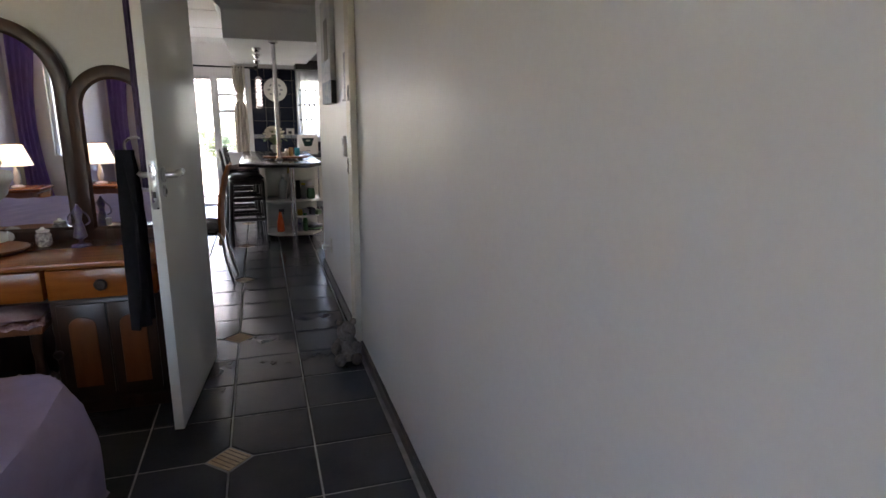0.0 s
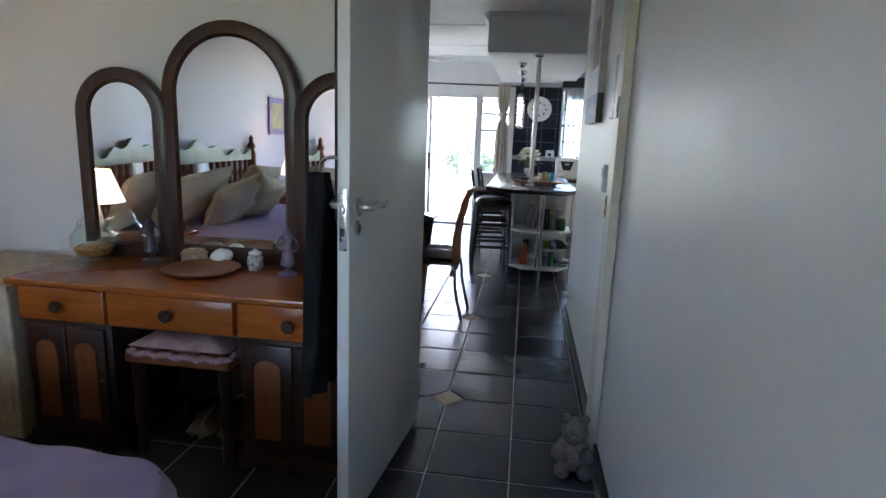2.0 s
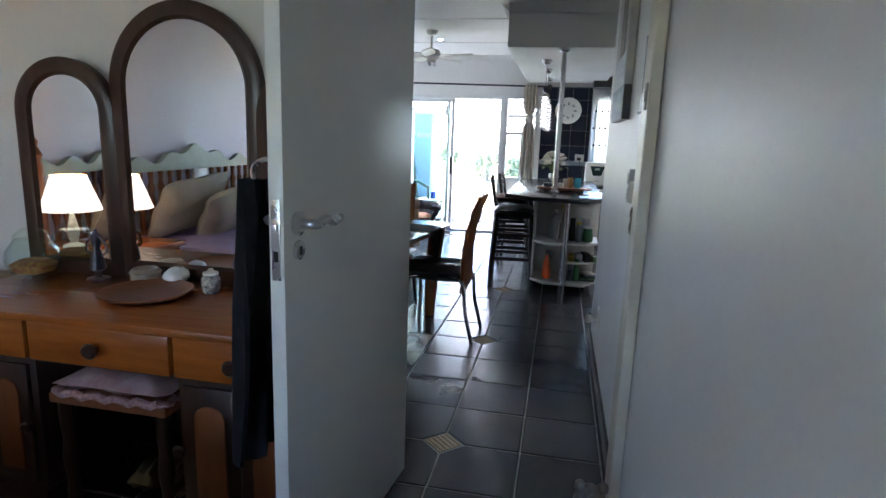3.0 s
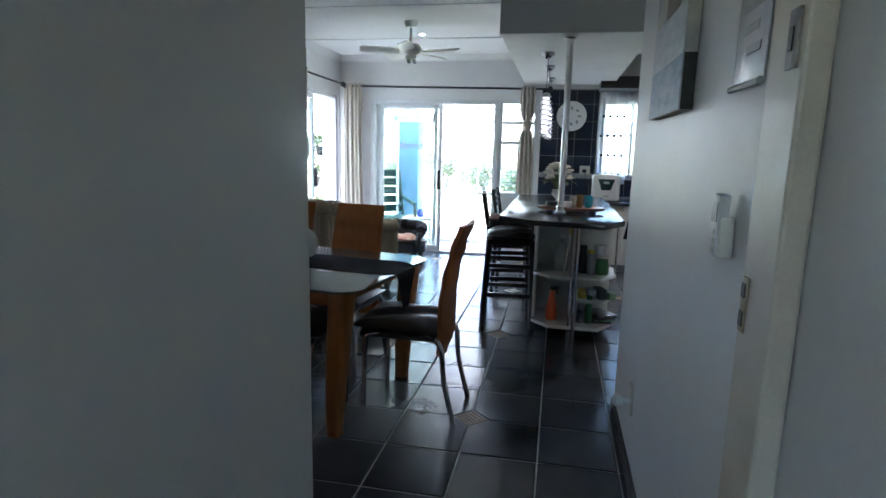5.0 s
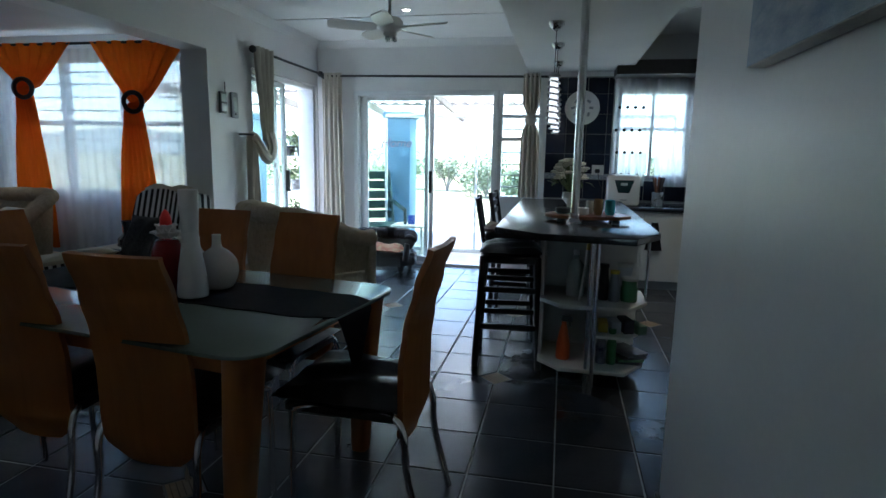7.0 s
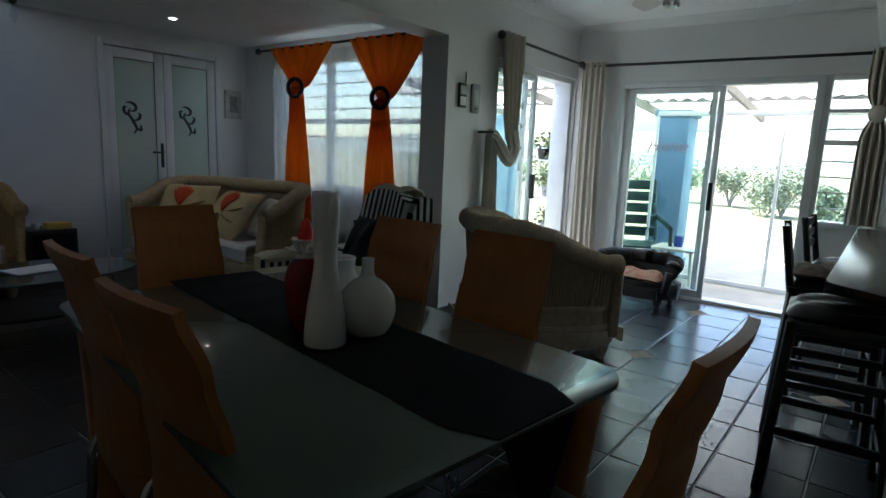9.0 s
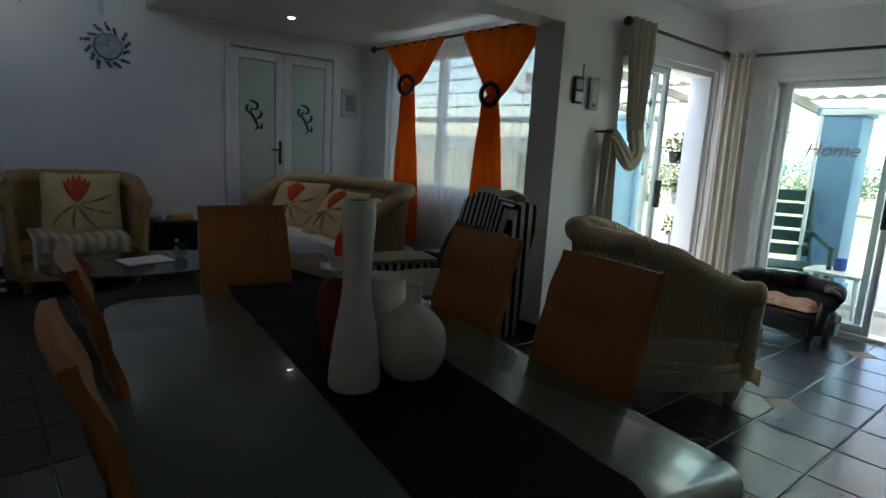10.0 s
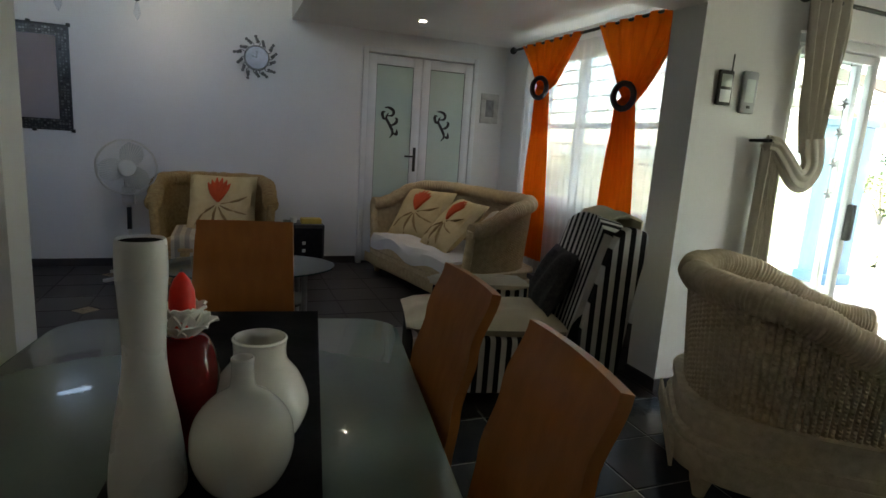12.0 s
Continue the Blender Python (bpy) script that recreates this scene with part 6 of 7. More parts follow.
# hanging crystal drops below the beam
for y in (4.66, 4.90):
    hc = thing("hanging_crystal", "clear crystal drop on an orange ribbon with a dark bead", "ornament", pose(-2.98, y, 2.0), "hanging crystals")
    part("ribbon", box(-0.002, 0.002, -0.005, 0.005, -0.30, 0.0), ORANGE, hc)
    bm = bmesh.new()
    bmesh.ops.create_icosphere(bm, subdivisions=2, radius=0.014, matrix=pose(0, 0, -0.31))
    part("bead", bm, BLACK, hc)
    part("drop", lathe([(0, -0.39), (0.013, -0.365), (0.006, -0.33), (0, -0.322)], 10), glass("crystal_%d" % int(y * 10), (0.9, 0.92, 0.95)), hc)

# low dark cabinet at the lounge's far side
tvc = thing("low_cabinet", "low dark cabinet standing by the lounge wall", "cabinet", pose(-5.85, 3.13, 0))
part("body", box(-0.28, 0.28, -0.5, 0.45, 0.06, 0.52, bevel=0.005), BLACKWOOD, tvc)
part("top", box(-0.30, 0.30, -0.52, 0.47, 0.52, 0.545, bevel=0.004), BLACKWOOD, tvc)
for y in (-0.45, 0.4):
    part("foot", box(-0.25, 0.25, y - 0.03, y + 0.03, 0, 0.06), BLACKWOOD, tvc)

# black wicker settle by the sliding door
bw = wicker_seat("wicker_settle", "small black wicker settle with a floral cushion", pose(-1.97, 9.03, 0, 0, 0, 172), 0.66, 0.42, 0.37, 0.32, BLACKWICKER, "settle", seat_h=0.22, legs=0.08)
part("floral_cushion", turn(cushion(0.5, 0.32, 0.08, 12), pose(0, 0.02, 0.235)), shade("red_floral_cloth", (0.4, 0.08, 0.06), (0.45, 0.36, 0.22), rough=0.9, scale=22), bw)


# ---- bar counter ----
bar = thing("bar_counter", "black-topped bar counter with white base and open end shelves", "bar counter")
top_outline = [(-0.48, 6.20), (-0.24, 6.02), (0.20, 5.97), (0.34, 6.22), (0.34, 8.25), (-0.48, 8.25)]
part("worktop", slab(top_outline, 0.835, 0.87, 0.006), GRANITE, bar, "dark polished worktop with clipped corners")
part("base_panel", box(-0.26, 0.30, 6.72, 8.20, 0.09, 0.835, bevel=0.003), WHITE, bar)
part("plinth", box(-0.22, 0.26, 6.76, 8.18, 0.0, 0.09), SKIRT, bar)
shelf = [(-0.24, 6.72), (-0.24, 6.40), (-0.12, 6.27), (0.22, 6.27), (0.335, 6.45), (0.335, 6.72)]
for z in (0.09, 0.44):
    part("shelf", slab(shelf, z, z + 0.022, 0.003), WHITE, bar)
part("shelf", slab([(0.06, 6.72), (0.06, 6.33), (0.24, 6.33), (0.32, 6.48), (0.32, 6.72)], 0.27, 0.285, 0.002), WHITE, bar)
part("divider", box(0.035, 0.06, 6.30, 6.72, 0.112, 0.835, bevel=0.002), WHITE, bar)
part("side_panel", box(-0.24, -0.222, 6.46, 6.72, 0.112, 0.835, bevel=0.002), WHITE, bar)
for x, y in ((0.05, 6.26), (0.02, 6.285)):
    part("chrome_leg", tube([(x, y, 0), (x, y, 0.835)], 0.012, 12), CHROME, bar)
part("chrome_leg", tube([(0.325, 6.46, 0.45), (0.325, 6.46, 0.835)], 0.008, 10), CHROME, bar)
for y in (6.74, 7.24, 7.74):
    part("cupboard_door", box(0.30, 0.318, y, y + 0.46, 0.12, 0.80, bevel=0.003), WHITE, bar)

pp = thing("bar_pole", "polished chrome pole from the bar top to the bulkhead", "pole", pose(-0.075, 6.48, 0))
part("shaft", lathe([(0.022, 0.88), (0.022, 2.07)], 24), CHROME, pp)
part("collar", lathe([(0.045, 0.872), (0.045, 0.885), (0.032, 0.90), (0.032, 0.925), (0.026, 0.93)], 24), CHROME, pp)
part("ceiling_collar", lathe([(0.026, 2.05), (0.045, 2.062), (0.045, 2.079)], 24), CHROME, pp)

# bar stools
bs = thing("bar_stool", "dark wooden bar stool with padded black seat and slatted back", "bar stool", pose(-0.43, 6.66, 0, 0, 0, -86), "bar stools")
# faces +y in its own space, towards the counter
part("seat", turn(cushion(0.36, 0.36, 0.075, 12, pinch=0.05), pose(0, 0, 0.685)), LEATHER, bs)
part("seat_frame", box(-0.165, 0.165, -0.165, 0.165, 0.62, 0.665, bevel=0.005), BLACKWOOD, bs)
for sx in (-1, 1):
    part("front_leg", tube([(sx * 0.18, 0.18, 0), (sx * 0.155, 0.155, 0.66)], 0.02, 8), BLACKWOOD, bs)
    part("rear_leg", tube([(sx * 0.18, -0.19, 0), (sx * 0.155, -0.155, 0.66)], 0.02, 8), BLACKWOOD, bs)
for z, w in ((0.2, 0.172), (0.42, 0.163)):
    for s in (-1, 1):
        part("rung", box(-w, w, s * w - 0.012, s * w + 0.012, z - 0.018, z + 0.018, bevel=0.004), BLACKWOOD, bs)
        part("rung", box(s * w - 0.012, s * w + 0.012, -w, w, z + 0.03, z + 0.062, bevel=0.004), BLACKWOOD, bs)
b2 = copy_thing(bs, pose(-0.50, 7.22, 0, 0, 0, -84))
b3 = copy_thing(bs, pose(-0.47, 7.80, 0, 0, 0, -92))
for o in (b2, b3):
    tagged(o, label="dark wooden bar stool with padded seat and low slatted back")
    for sx in (-1, 1):
        part("back_post", tube([(sx * 0.15, -0.165, 0.66), (sx * 0.15, -0.215, 0.95)], 0.016, 8), BLACKWOOD, o)
    for z in (0.80, 0.86, 0.92):
        part("back_slat", box(-0.15, 0.15, -0.212 + (0.92 - z) * 0.12 - 0.008, -0.212 + (0.92 - z) * 0.12 + 0.008, z - 0.02, z + 0.02, bevel=0.004), BLACKWOOD, o)
ch2 = thing("patterned_seat_pad", "pale patterned pad lying on a bar stool", "seat pad", pose(-0.50, 7.22, 0.745))
part("pad", cushion(0.34, 0.34, 0.05, 12), shade("pale_floral_pad", (0.4, 0.34, 0.3), (0.2, 0.13, 0.12), rough=0.9, scale=25), ch2)

# things on the bar
tr = thing("wooden_tray", "oval wooden tray raised on small feet", "tray", pose(0.0, 6.62, 0.872))
part("board", slab([(0.24 * math.cos(2 * math.pi * i / 40), 0.15 * math.sin(2 * math.pi * i / 40)) for i in range(40)], 0.022, 0.04, 0.005), PINEV, tr)
for x in (-0.15, 0.15):
    for y in (-0.08, 0.08):
        part("foot", box(x - 0.02, x + 0.02, y - 0.02, y + 0.02, 0.0, 0.022), BLACKWOOD, tr)
for nm, lb, x, y, r, h, mt in (("tumbler", "blue glass tumbler standing on the tray", 0.12, 6.60, 0.028, 0.085, shade("blue_glass", (0.06, 0.42, 0.55), rough=0.1)), ("spice_jar", "glass spice jar with amber contents", 0.055, 6.58, 0.024, 0.09, shade("amber_jar", (0.4, 0.25, 0.1), rough=0.15)), ("spice_jar", "glass spice jar with pale contents", 0.01, 6.63, 0.022, 0.075, shade("pale_jar", (0.5, 0.45, 0.36), rough=0.2)), ("black_bowl", "small black bowl standing on the tray", -0.13, 6.60, 0.05, 0.035, BLACK), ("sugar_bowl", "small white sugar bowl on the tray", -0.03, 6.56, 0.035, 0.04, CERAMIC)):
    o = thing(nm, lb, nm.split("_")[-1], pose(x, y, 0.913))
    part("body", lathe([(r * 0.8, 0), (r, h * 0.2), (r, h * 0.95), (r * 0.92, h), (r * 0.85, h * 0.97), (0, h * 0.9)], 20), mt, o)
bq = thing("flower_bouquet", "cream silk flower bouquet in a footed white vase", "flowers", pose(-0.10, 7.0, 0.872))
part("vase", lathe([(0.05, 0), (0.05, 0.01), (0.015, 0.03), (0.015, 0.06), (0.05, 0.1), (0.045, 0.14)], 20), CERAMIC, bq)
rng = random.Random(7)
bm, bl = bmesh.new(), bmesh.new()
for k in range(46):
    a, e = rng.uniform(0, 2 * math.pi), rng.uniform(-0.2, 1.4)
    r = 0.105 * rng.uniform(0.75, 1.05)
    c = Vector((r * math.cos(a) * math.cos(e), r * math.sin(a) * math.cos(e), 0.23 + r * math.sin(e)))
    for q in range(5):
        t = 2 * math.pi * q / 5 + rng.random()
        d = Vector((math.cos(t), math.sin(t), 0.6)) * 0.014
        bmesh.ops.create_icosphere(bm, subdivisions=1, radius=0.019, matrix=Matrix.Translation(c + d) @ Matrix.Diagonal((1, 1, 0.6, 1)))
    tube([Vector((0, 0, 0.13)), c], 0.0025, 4, bm=bl)
pt = part("petals", bm, shade("cream_petals", (0.8, 0.79, 0.7), (0.7, 0.68, 0.55), rough=0.8, scale=30), bq)
for k in range(14):
    a = rng.uniform(0, 2 * math.pi)
    p = Vector((0.09 * math.cos(a), 0.09 * math.sin(a), 0.16 + 0.08 * rng.random()))
    bl2 = sheet(lambda u, v: Vector((0.07 * u, (v - 0.5) * 0.03 * math.sin(math.pi * u), 0.01 * math.sin(3 * u))), 6, 2)
    turn(bl2, Matrix.Translation(p) @ pose(0, 0, 0, rng.uniform(-30, 30), rng.uniform(-30, 30), math.degrees(a)))
    vs = [bl.verts.new(v.co) for v in bl2.verts]
    bl2.verts.index_update()
    for f in bl2.faces:
        bl.faces.new([vs[v.index] for v in f.verts])
    bl2.free()
part("leaves", bl, FOLIAGE, bq)

# bottles on the end shelves
def bottle(name, label, x, y, z, r, h, mt, cap, neck=0.4):
    o = thing(name, label, "bottle", pose(x, y, z))
    part("body", lathe([(r * 0.92, 0), (r, 0.01), (r, h * 0.55), (r * 0.85, h * 0.68), (r * neck, h * 0.8), (r * neck, h * 0.9)], 18), mt, o)
    part("cap", lathe([(r * neck * 1.15, h * 0.89), (r * neck * 1.15, h * 0.99), (0, h)], 14), cap, o)
    return o


spray = thing("spray_bottle", "orange trigger spray bottle standing on the shelf", "spray bottle", pose(-0.10, 6.42, 0.114))
ORPL = shade("orange_plastic", (0.8, 0.12, 0.02), (0.65, 0.09, 0.015), rough=0.35)
part("body", lathe([(0.036, 0), (0.04, 0.01), (0.038, 0.08), (0.03, 0.13), (0.022, 0.17), (0.014, 0.20), (0.014, 0.215)], 18), ORPL, spray)
part("trigger_head", box(-0.015, 0.045, -0.012, 0.012, 0.215, 0.245, bevel=0.005), BLACK, spray)
part("trigger", tube([(0.03, 0, 0.215), (0.036, 0, 0.185)], 0.005, 6), BLACK, spray)
bottle("glass_bottle", "clear glass bottle on the middle shelf", -0.05, 6.50, 0.464, 0.05, 0.26, shade("pale_glass_bottle", (0.42, 0.44, 0.42), rough=0.1), WHITE, 0.3)
DG = shade("dark_green_glass", (0.02, 0.07, 0.03), (0.03, 0.1, 0.04), rough=0.15)
GP = shade("green_plastic", (0.06, 0.22, 0.08), rough=0.35)
bottle("dark_bottle", "tall black bottle on the shelf", 0.10, 6.44, 0.464, 0.028, 0.20, BLACK, BLACK, 0.8)
bottle("grey_bottle", "grey bottle with yellow cap", 0.155, 6.42, 0.464, 0.03, 0.17, GREY, shade("yellow_cap", (0.7, 0.55, 0.05), rough=0.4), 0.7)
bottle("green_jar", "squat green jar with a white lid", 0.235, 6.44, 0.464, 0.045, 0.13, GP, WHITE, 0.85)
bottle("white_jar", "pale plastic tub behind the bottles", 0.22, 6.55, 0.464, 0.045, 0.19, ALU, WHITE, 0.9)
bottle("green_bottle", "tall green bottle on the bottom shelf", 0.16, 6.40, 0.114, 0.026, 0.20, GP, GP, 0.7)
bottle("dark_can", "dark aerosol can with a white label", 0.105, 6.40, 0.114, 0.028, 0.17, shade("navy_can", (0.02, 0.03, 0.07), (0.4, 0.4, 0.42), rough=0.3, scale=16), BLACK, 0.8)
for k, (z, c) in enumerate(((0.114, (0.02, 0.02, 0.025)), (0.128, (0.1, 0.2, 0.1)), (0.142, (0.03, 0.03, 0.035)), (0.158, (0.12, 0.12, 0.13)))):
    m = thing("magazine", "dark magazine lying in a loose pile", "magazine", pose(0.25, 6.50, z, 0, 0, 12 * k), "magazine pile")
    part("page_block", box(-0.07, 0.07, -0.1, 0.1, 0, 0.012, bevel=0.001), shade("magazine_cover_%d" % k, c, tuple(q * 2 + 0.05 for q in c), rough=0.3, scale=20), m)
for k, c in enumerate(((0.6, 0.42, 0.05), (0.5, 0.5, 0.52), (0.05, 0.05, 0.06), (0.12, 0.2, 0.1))):
    m = thing("folded_packet", "small folded packet on the narrow shelf", "packet", pose(0.11 + 0.06 * k, 6.46, 0.286, 0, 0, 9 * k), "packets")
    part("packet", box(-0.026, 0.026, -0.06, 0.06, 0, 0.05 + 0.012 * (k % 3), bevel=0.003), shade("packet_%d" % k, c, rough=0.5), m)
brush = thing("long_brush", "long-handled brush with yellow grip leaning on the shelf", "brush", pose(-0.03, 6.36, 0.464))
part("handle", tube([(0.0, 0, 0.0), (0.04, 0.02, 0.34)], 0.006, 8), WHITE, brush)
part("grip", tube([(0.034, 0.017, 0.28), (0.042, 0.021, 0.36)], 0.011, 8), shade("yellow_grip", (0.65, 0.5, 0.1), rough=0.4), brush)

# pendants over the bar
for y in (7.16, 7.88, 8.75):
    pn = thing("pendant_lamp", "slim silver spiral pendant lamp over the bar", "pendant lamp", pose(-0.235, y, 0), "bar pendants")
    part("canopy", lathe([(0.05, 2.08), (0.048, 2.06), (0.02, 2.03), (0.006, 2.025)], 24), STEEL, pn)
    part("cord", tube([(0, 0, 2.03), (0, 0, 1.74)], 0.003, 6), BLACK, pn)
    part("cap", lathe([(0.012, 1.77), (0.034, 1.755), (0.036, 1.735)], 20), STEEL, pn)
    hel = [(0.037 * math.cos(q * 0.5), 0.037 * math.sin(q * 0.5), 1.74 - q * 0.0031) for q in range(100)]
    part("spiral_shade", tube(hel, 0.0065, 6), STEEL, pn)
    part("glass_tube", lathe([(0.026, 1.45), (0.026, 1.73)], 18), glow("frosted_lamp_tube_%d" % int(y * 10), (1, 0.98, 0.95), 0.12), pn)

# ---- back kitchen wall ----
NT = 0.2
tiles_done = {}
def wall_tile(w, h):
    key = (round(w, 3), round(h, 3))
    if key not in tiles_done:
        bm = box(-w / 2, w / 2, -0.007, 0, -h / 2, h / 2, bevel=0.0025, segments=1)
        me = bpy.data.meshes.new("wall_tile")
        bm.to_mesh(me)
        bm.free()
        me.materials.append(NAVY)
        tiles_done[key] = me
    return tiles_done[key]


kw = structure("kitchen_tiling", box(-0.34, 0.36, 9.394, 9.3995, 0.78, 2.03, bm=box(1.05, 2.2, 9.394, 9.3995, 0.78, 2.03, bm=box(0.36, 1.05, 9.394, 9.3995, 0.78, 1.0))), GROUT, "glossy navy wall tiles with pale grout and a patterned border", "wall tiling")
for i in range(13):
    for z0, z1 in ((0.80, 1.0), (1.06, 1.26), (1.26, 1.46), (1.46, 1.66), (1.66, 1.86), (1.86, 2.02)):
        x0 = -0.34 + i * NT
        x1 = x0 + NT
        if z0 >= 1.0 and x1 > 0.37 and x0 < 1.05:
            if x0 < 0.36:
                x1 = 0.352
            elif z0 > 1.85:
                pass
            else:
                continue
        if x1 - x0 < 0.02:
            continue
        o = new("wall_tile", wall_tile(x1 - x0 - 0.005, z1 - z0 - 0.005))
        o.parent = kw
        o.matrix_basis = pose((x0 + x1) / 2, 9.394, (z0 + z1) / 2)
    part("border_tile", box(-0.34 + i * NT + 0.002, -0.34 + (i + 1) * NT - 0.002, 9.386, 9.394, 1.004, 1.056, bevel=0.002, segments=1), shade("border_tile_%d" % i, (0.5, 0.52, 0.55), (0.2, 0.22, 0.26), rough=0.2, scale=60), kw)
structure("window_valance", box(0.30, 1.3, 9.02, 9.385, 2.0, 2.13, bevel=0.004), BLACK, "black boxed valance above the kitchen window", "valance")

pc = thing("wall_plate_clock", "round white decorated plate on the navy tiles", "plate", pose(0.01, 9.384, 1.72))
part("plate", lathe([(0.07, 0), (0.15, 0.012), (0.172, 0.022), (0.168, 0.028), (0.14, 0.018), (0, 0.012)], 40, at=pose(0, 0, 0, 90)), CERAMIC, pc)
for k in range(8):
    a = 2 * math.pi * k / 8
    part("painted_motif", turn(box(-0.02, 0.02, -0.019, -0.0175, -0.012, 0.012), pose(0.09 * math.cos(a), 0, 0.09 * math.sin(a), 0, k * 40)), GREY, pc)

kc = thing("kitchen_cabinets", "white kitchen base cabinets with black worktop", "cabinet")
part("carcass", box(0.10, 2.2, 8.80, 9.38, 0.09, 0.745, bevel=0.002), WHITE, kc)
part("plinth", box(0.12, 2.2, 8.86, 9.38, 0, 0.09), GREY, kc)
for i in range(4):
    part("cupboard_door", box(0.11 + i * 0.5, 0.60 + i * 0.5, 8.78, 8.80, 0.10, 0.735, bevel=0.003), WHITE, kc)
part("worktop", box(0.06, 2.2, 8.75, 9.385, 0.745, 0.78, bevel=0.006), GRANITE, kc)
bmk = thing("bread_maker", "white bread maker with a dark control panel", "appliance", pose(0.42, 9.02, 0.782))
part("body", box(-0.15, 0.15, -0.14, 0.14, 0, 0.29, bevel=0.03), CERAMIC, bmk)
part("panel", turn(slab([(-0.09, 0.24), (0.09, 0.24), (0.05, 0.12), (-0.05, 0.12)], 0, 0.006, 0.002), Matrix(((1, 0, 0, 0), (0, 0, -1, -0.14), (0, 1, 0, 0), (0, 0, 0, 1)))), shade("dark_green_panel", (0.02, 0.05, 0.05), rough=0.2), bmk)
part("display", box(-0.03, 0.03, -0.149, -0.146, 0.19, 0.215), shade("pale_display", (0.4, 0.5, 0.45), rough=0.2), bmk)
part("label_bar", box(-0.03, 0.03, -0.143, -0.14, 0.05, 0.06), GREY, bmk)
ut = thing("utensil_holder", "steel utensil holder with wooden spoons", "utensil holder", pose(0.74, 9.0, 0.782))
part("pot", lathe([(0.05, 0), (0.05, 0.13), (0.046, 0.13), (0.046, 0.01), (0, 0.01)], 20), STEEL, ut)
for k in range(5):
    part("spoon", tube([(0, 0, 0.02), (0.05 * math.cos(k * 1.3), 0.04 * math.sin(k * 1.3), 0.27)], [0.006, 0.014], 6), PINEV if k % 2 else DARKWOOD, ut)
net = thing("hanging_basket_net", "black mesh bag hanging on the cupboard", "bag", pose(0.70, 8.765, 0.55))
part("mesh", sheet(lambda u, v: Vector(((u - 0.5) * 0.10 * (0.5 + v), -0.015 - 0.03 * math.sin(math.pi * u), 0.10 - 0.26 * v)), 10, 12, 0.004), BLACKCLOTH, net)
outlet = thing("double_socket", "white double power socket on the tiles", "socket", pose(0.20, 9.386, 1.10))
part("plate", box(-0.06, 0.06, -0.008, 0, -0.05, 0.05, bevel=0.003), WHITE, outlet)
part("plug", box(-0.03, 0.02, -0.045, -0.008, -0.03, 0.01, bevel=0.006), BLACK, outlet)
part("cable", tube(smooth_path([(0, -0.03, -0.02), (0.03, -0.05, -0.15), (0.12, -0.08, -0.27)], 6), 0.004, 6), BLACK, outlet)
hanging(lambda v: 0.31, lambda v: 0.70 - 0.05 * v, 2.0, 0.95, 9.34, 11, 0.025, LACE, "lace_curtain", "sheer white kitchen curtain with small dark motifs", nu=80, nv=16)
hanging(lambda v: 0.66 + 0.1 * v, lambda v: 1.1, 2.0, 0.95, 9.335, 11, 0.025, LACE, "lace_curtain", "sheer white kitchen curtain with small dark motifs", nu=80, nv=16)
mot = bpy.data.objects["lace_curtain"]
for k in range(16):
    x, z = 0.35 + 0.075 * (k % 4), 1.06 + 0.22 * (k // 4)
    part("motif", turn(lathe([(0, 0), (0.016, 0.001), (0.016, 0.003), (0, 0.004)], 10), pose(x + 0.02 * ((k // 4) % 2), 9.305, z, 90)), BLACKCLOTH, mot)


# ---- veranda and garden ----
structure("patio", box(-6.3, 3.2, 9.56, 12.6, -0.12, -0.02), PAVING, "pale sunlit patio paving outside the doors", "paving")
structure("patio_side", box(-6.3, -3.1, 8.09, 9.56, -0.12, -0.022), PAVING, "pale sunlit patio paving beside the lounge", "paving")
bm = sheet(lambda u, v: Vector(((u - 0.5) * 3000, 8.0 + (v * 2 - 1) * (1500 if v > 0.5 else 1500), -0.16)), 2, 2)
structure("ground", bm, GRASS, "sunlit rough lawn running to the distance", "lawn")


def corrugated(x0, x1, y0, y1, z0, z1):
    n = 160
    return sheet(lambda u, v: Vector((x0 + (x1 - x0) * u, y0 + (y1 - y0) * v, z0 + (z1 - z0) * v + 0.018 * math.sin(u * math.pi * (x1 - x0) / 0.085))), int((x1 - x0) / 0.085 * 8), 2, 0.003)


vr = tagged(new("veranda_roof"), "translucent white corrugated veranda roof on grey rafters", "roof", kind="structure")
ROOFT = cloth("translucent_sheeting", (0.85, 0.85, 0.83), (0.78, 0.78, 0.76), through_light=0.75, scale=3)
part("sheeting", corrugated(-6.2, 0.2, 9.56, 12.6, 2.12, 1.86), ROOFT, vr)
for x in (-5.2, -4.0, -2.9, -1.75, -0.6):
    part("rafter", sheet(lambda u, v, x=x: Vector((x + (0.022 if u > 0.5 else -0.022), 9.56 + v * 3.0, 2.085 - 0.255 * v)), 1, 2, 0.09), TIMBER, vr)
for y, z in ((10.5, 2.0), (11.5, 1.92)):
    part("purlin", box(-6.2, 0.2, y - 0.025, y + 0.025, z + 0.0, z + 0.05), TIMBER, vr)
structure("veranda_beam", box(-6.2, 0.2, 12.45, 12.58, 1.62, 1.84, bevel=0.005), WALL, "white painted beam at the veranda's outer edge", "beam")

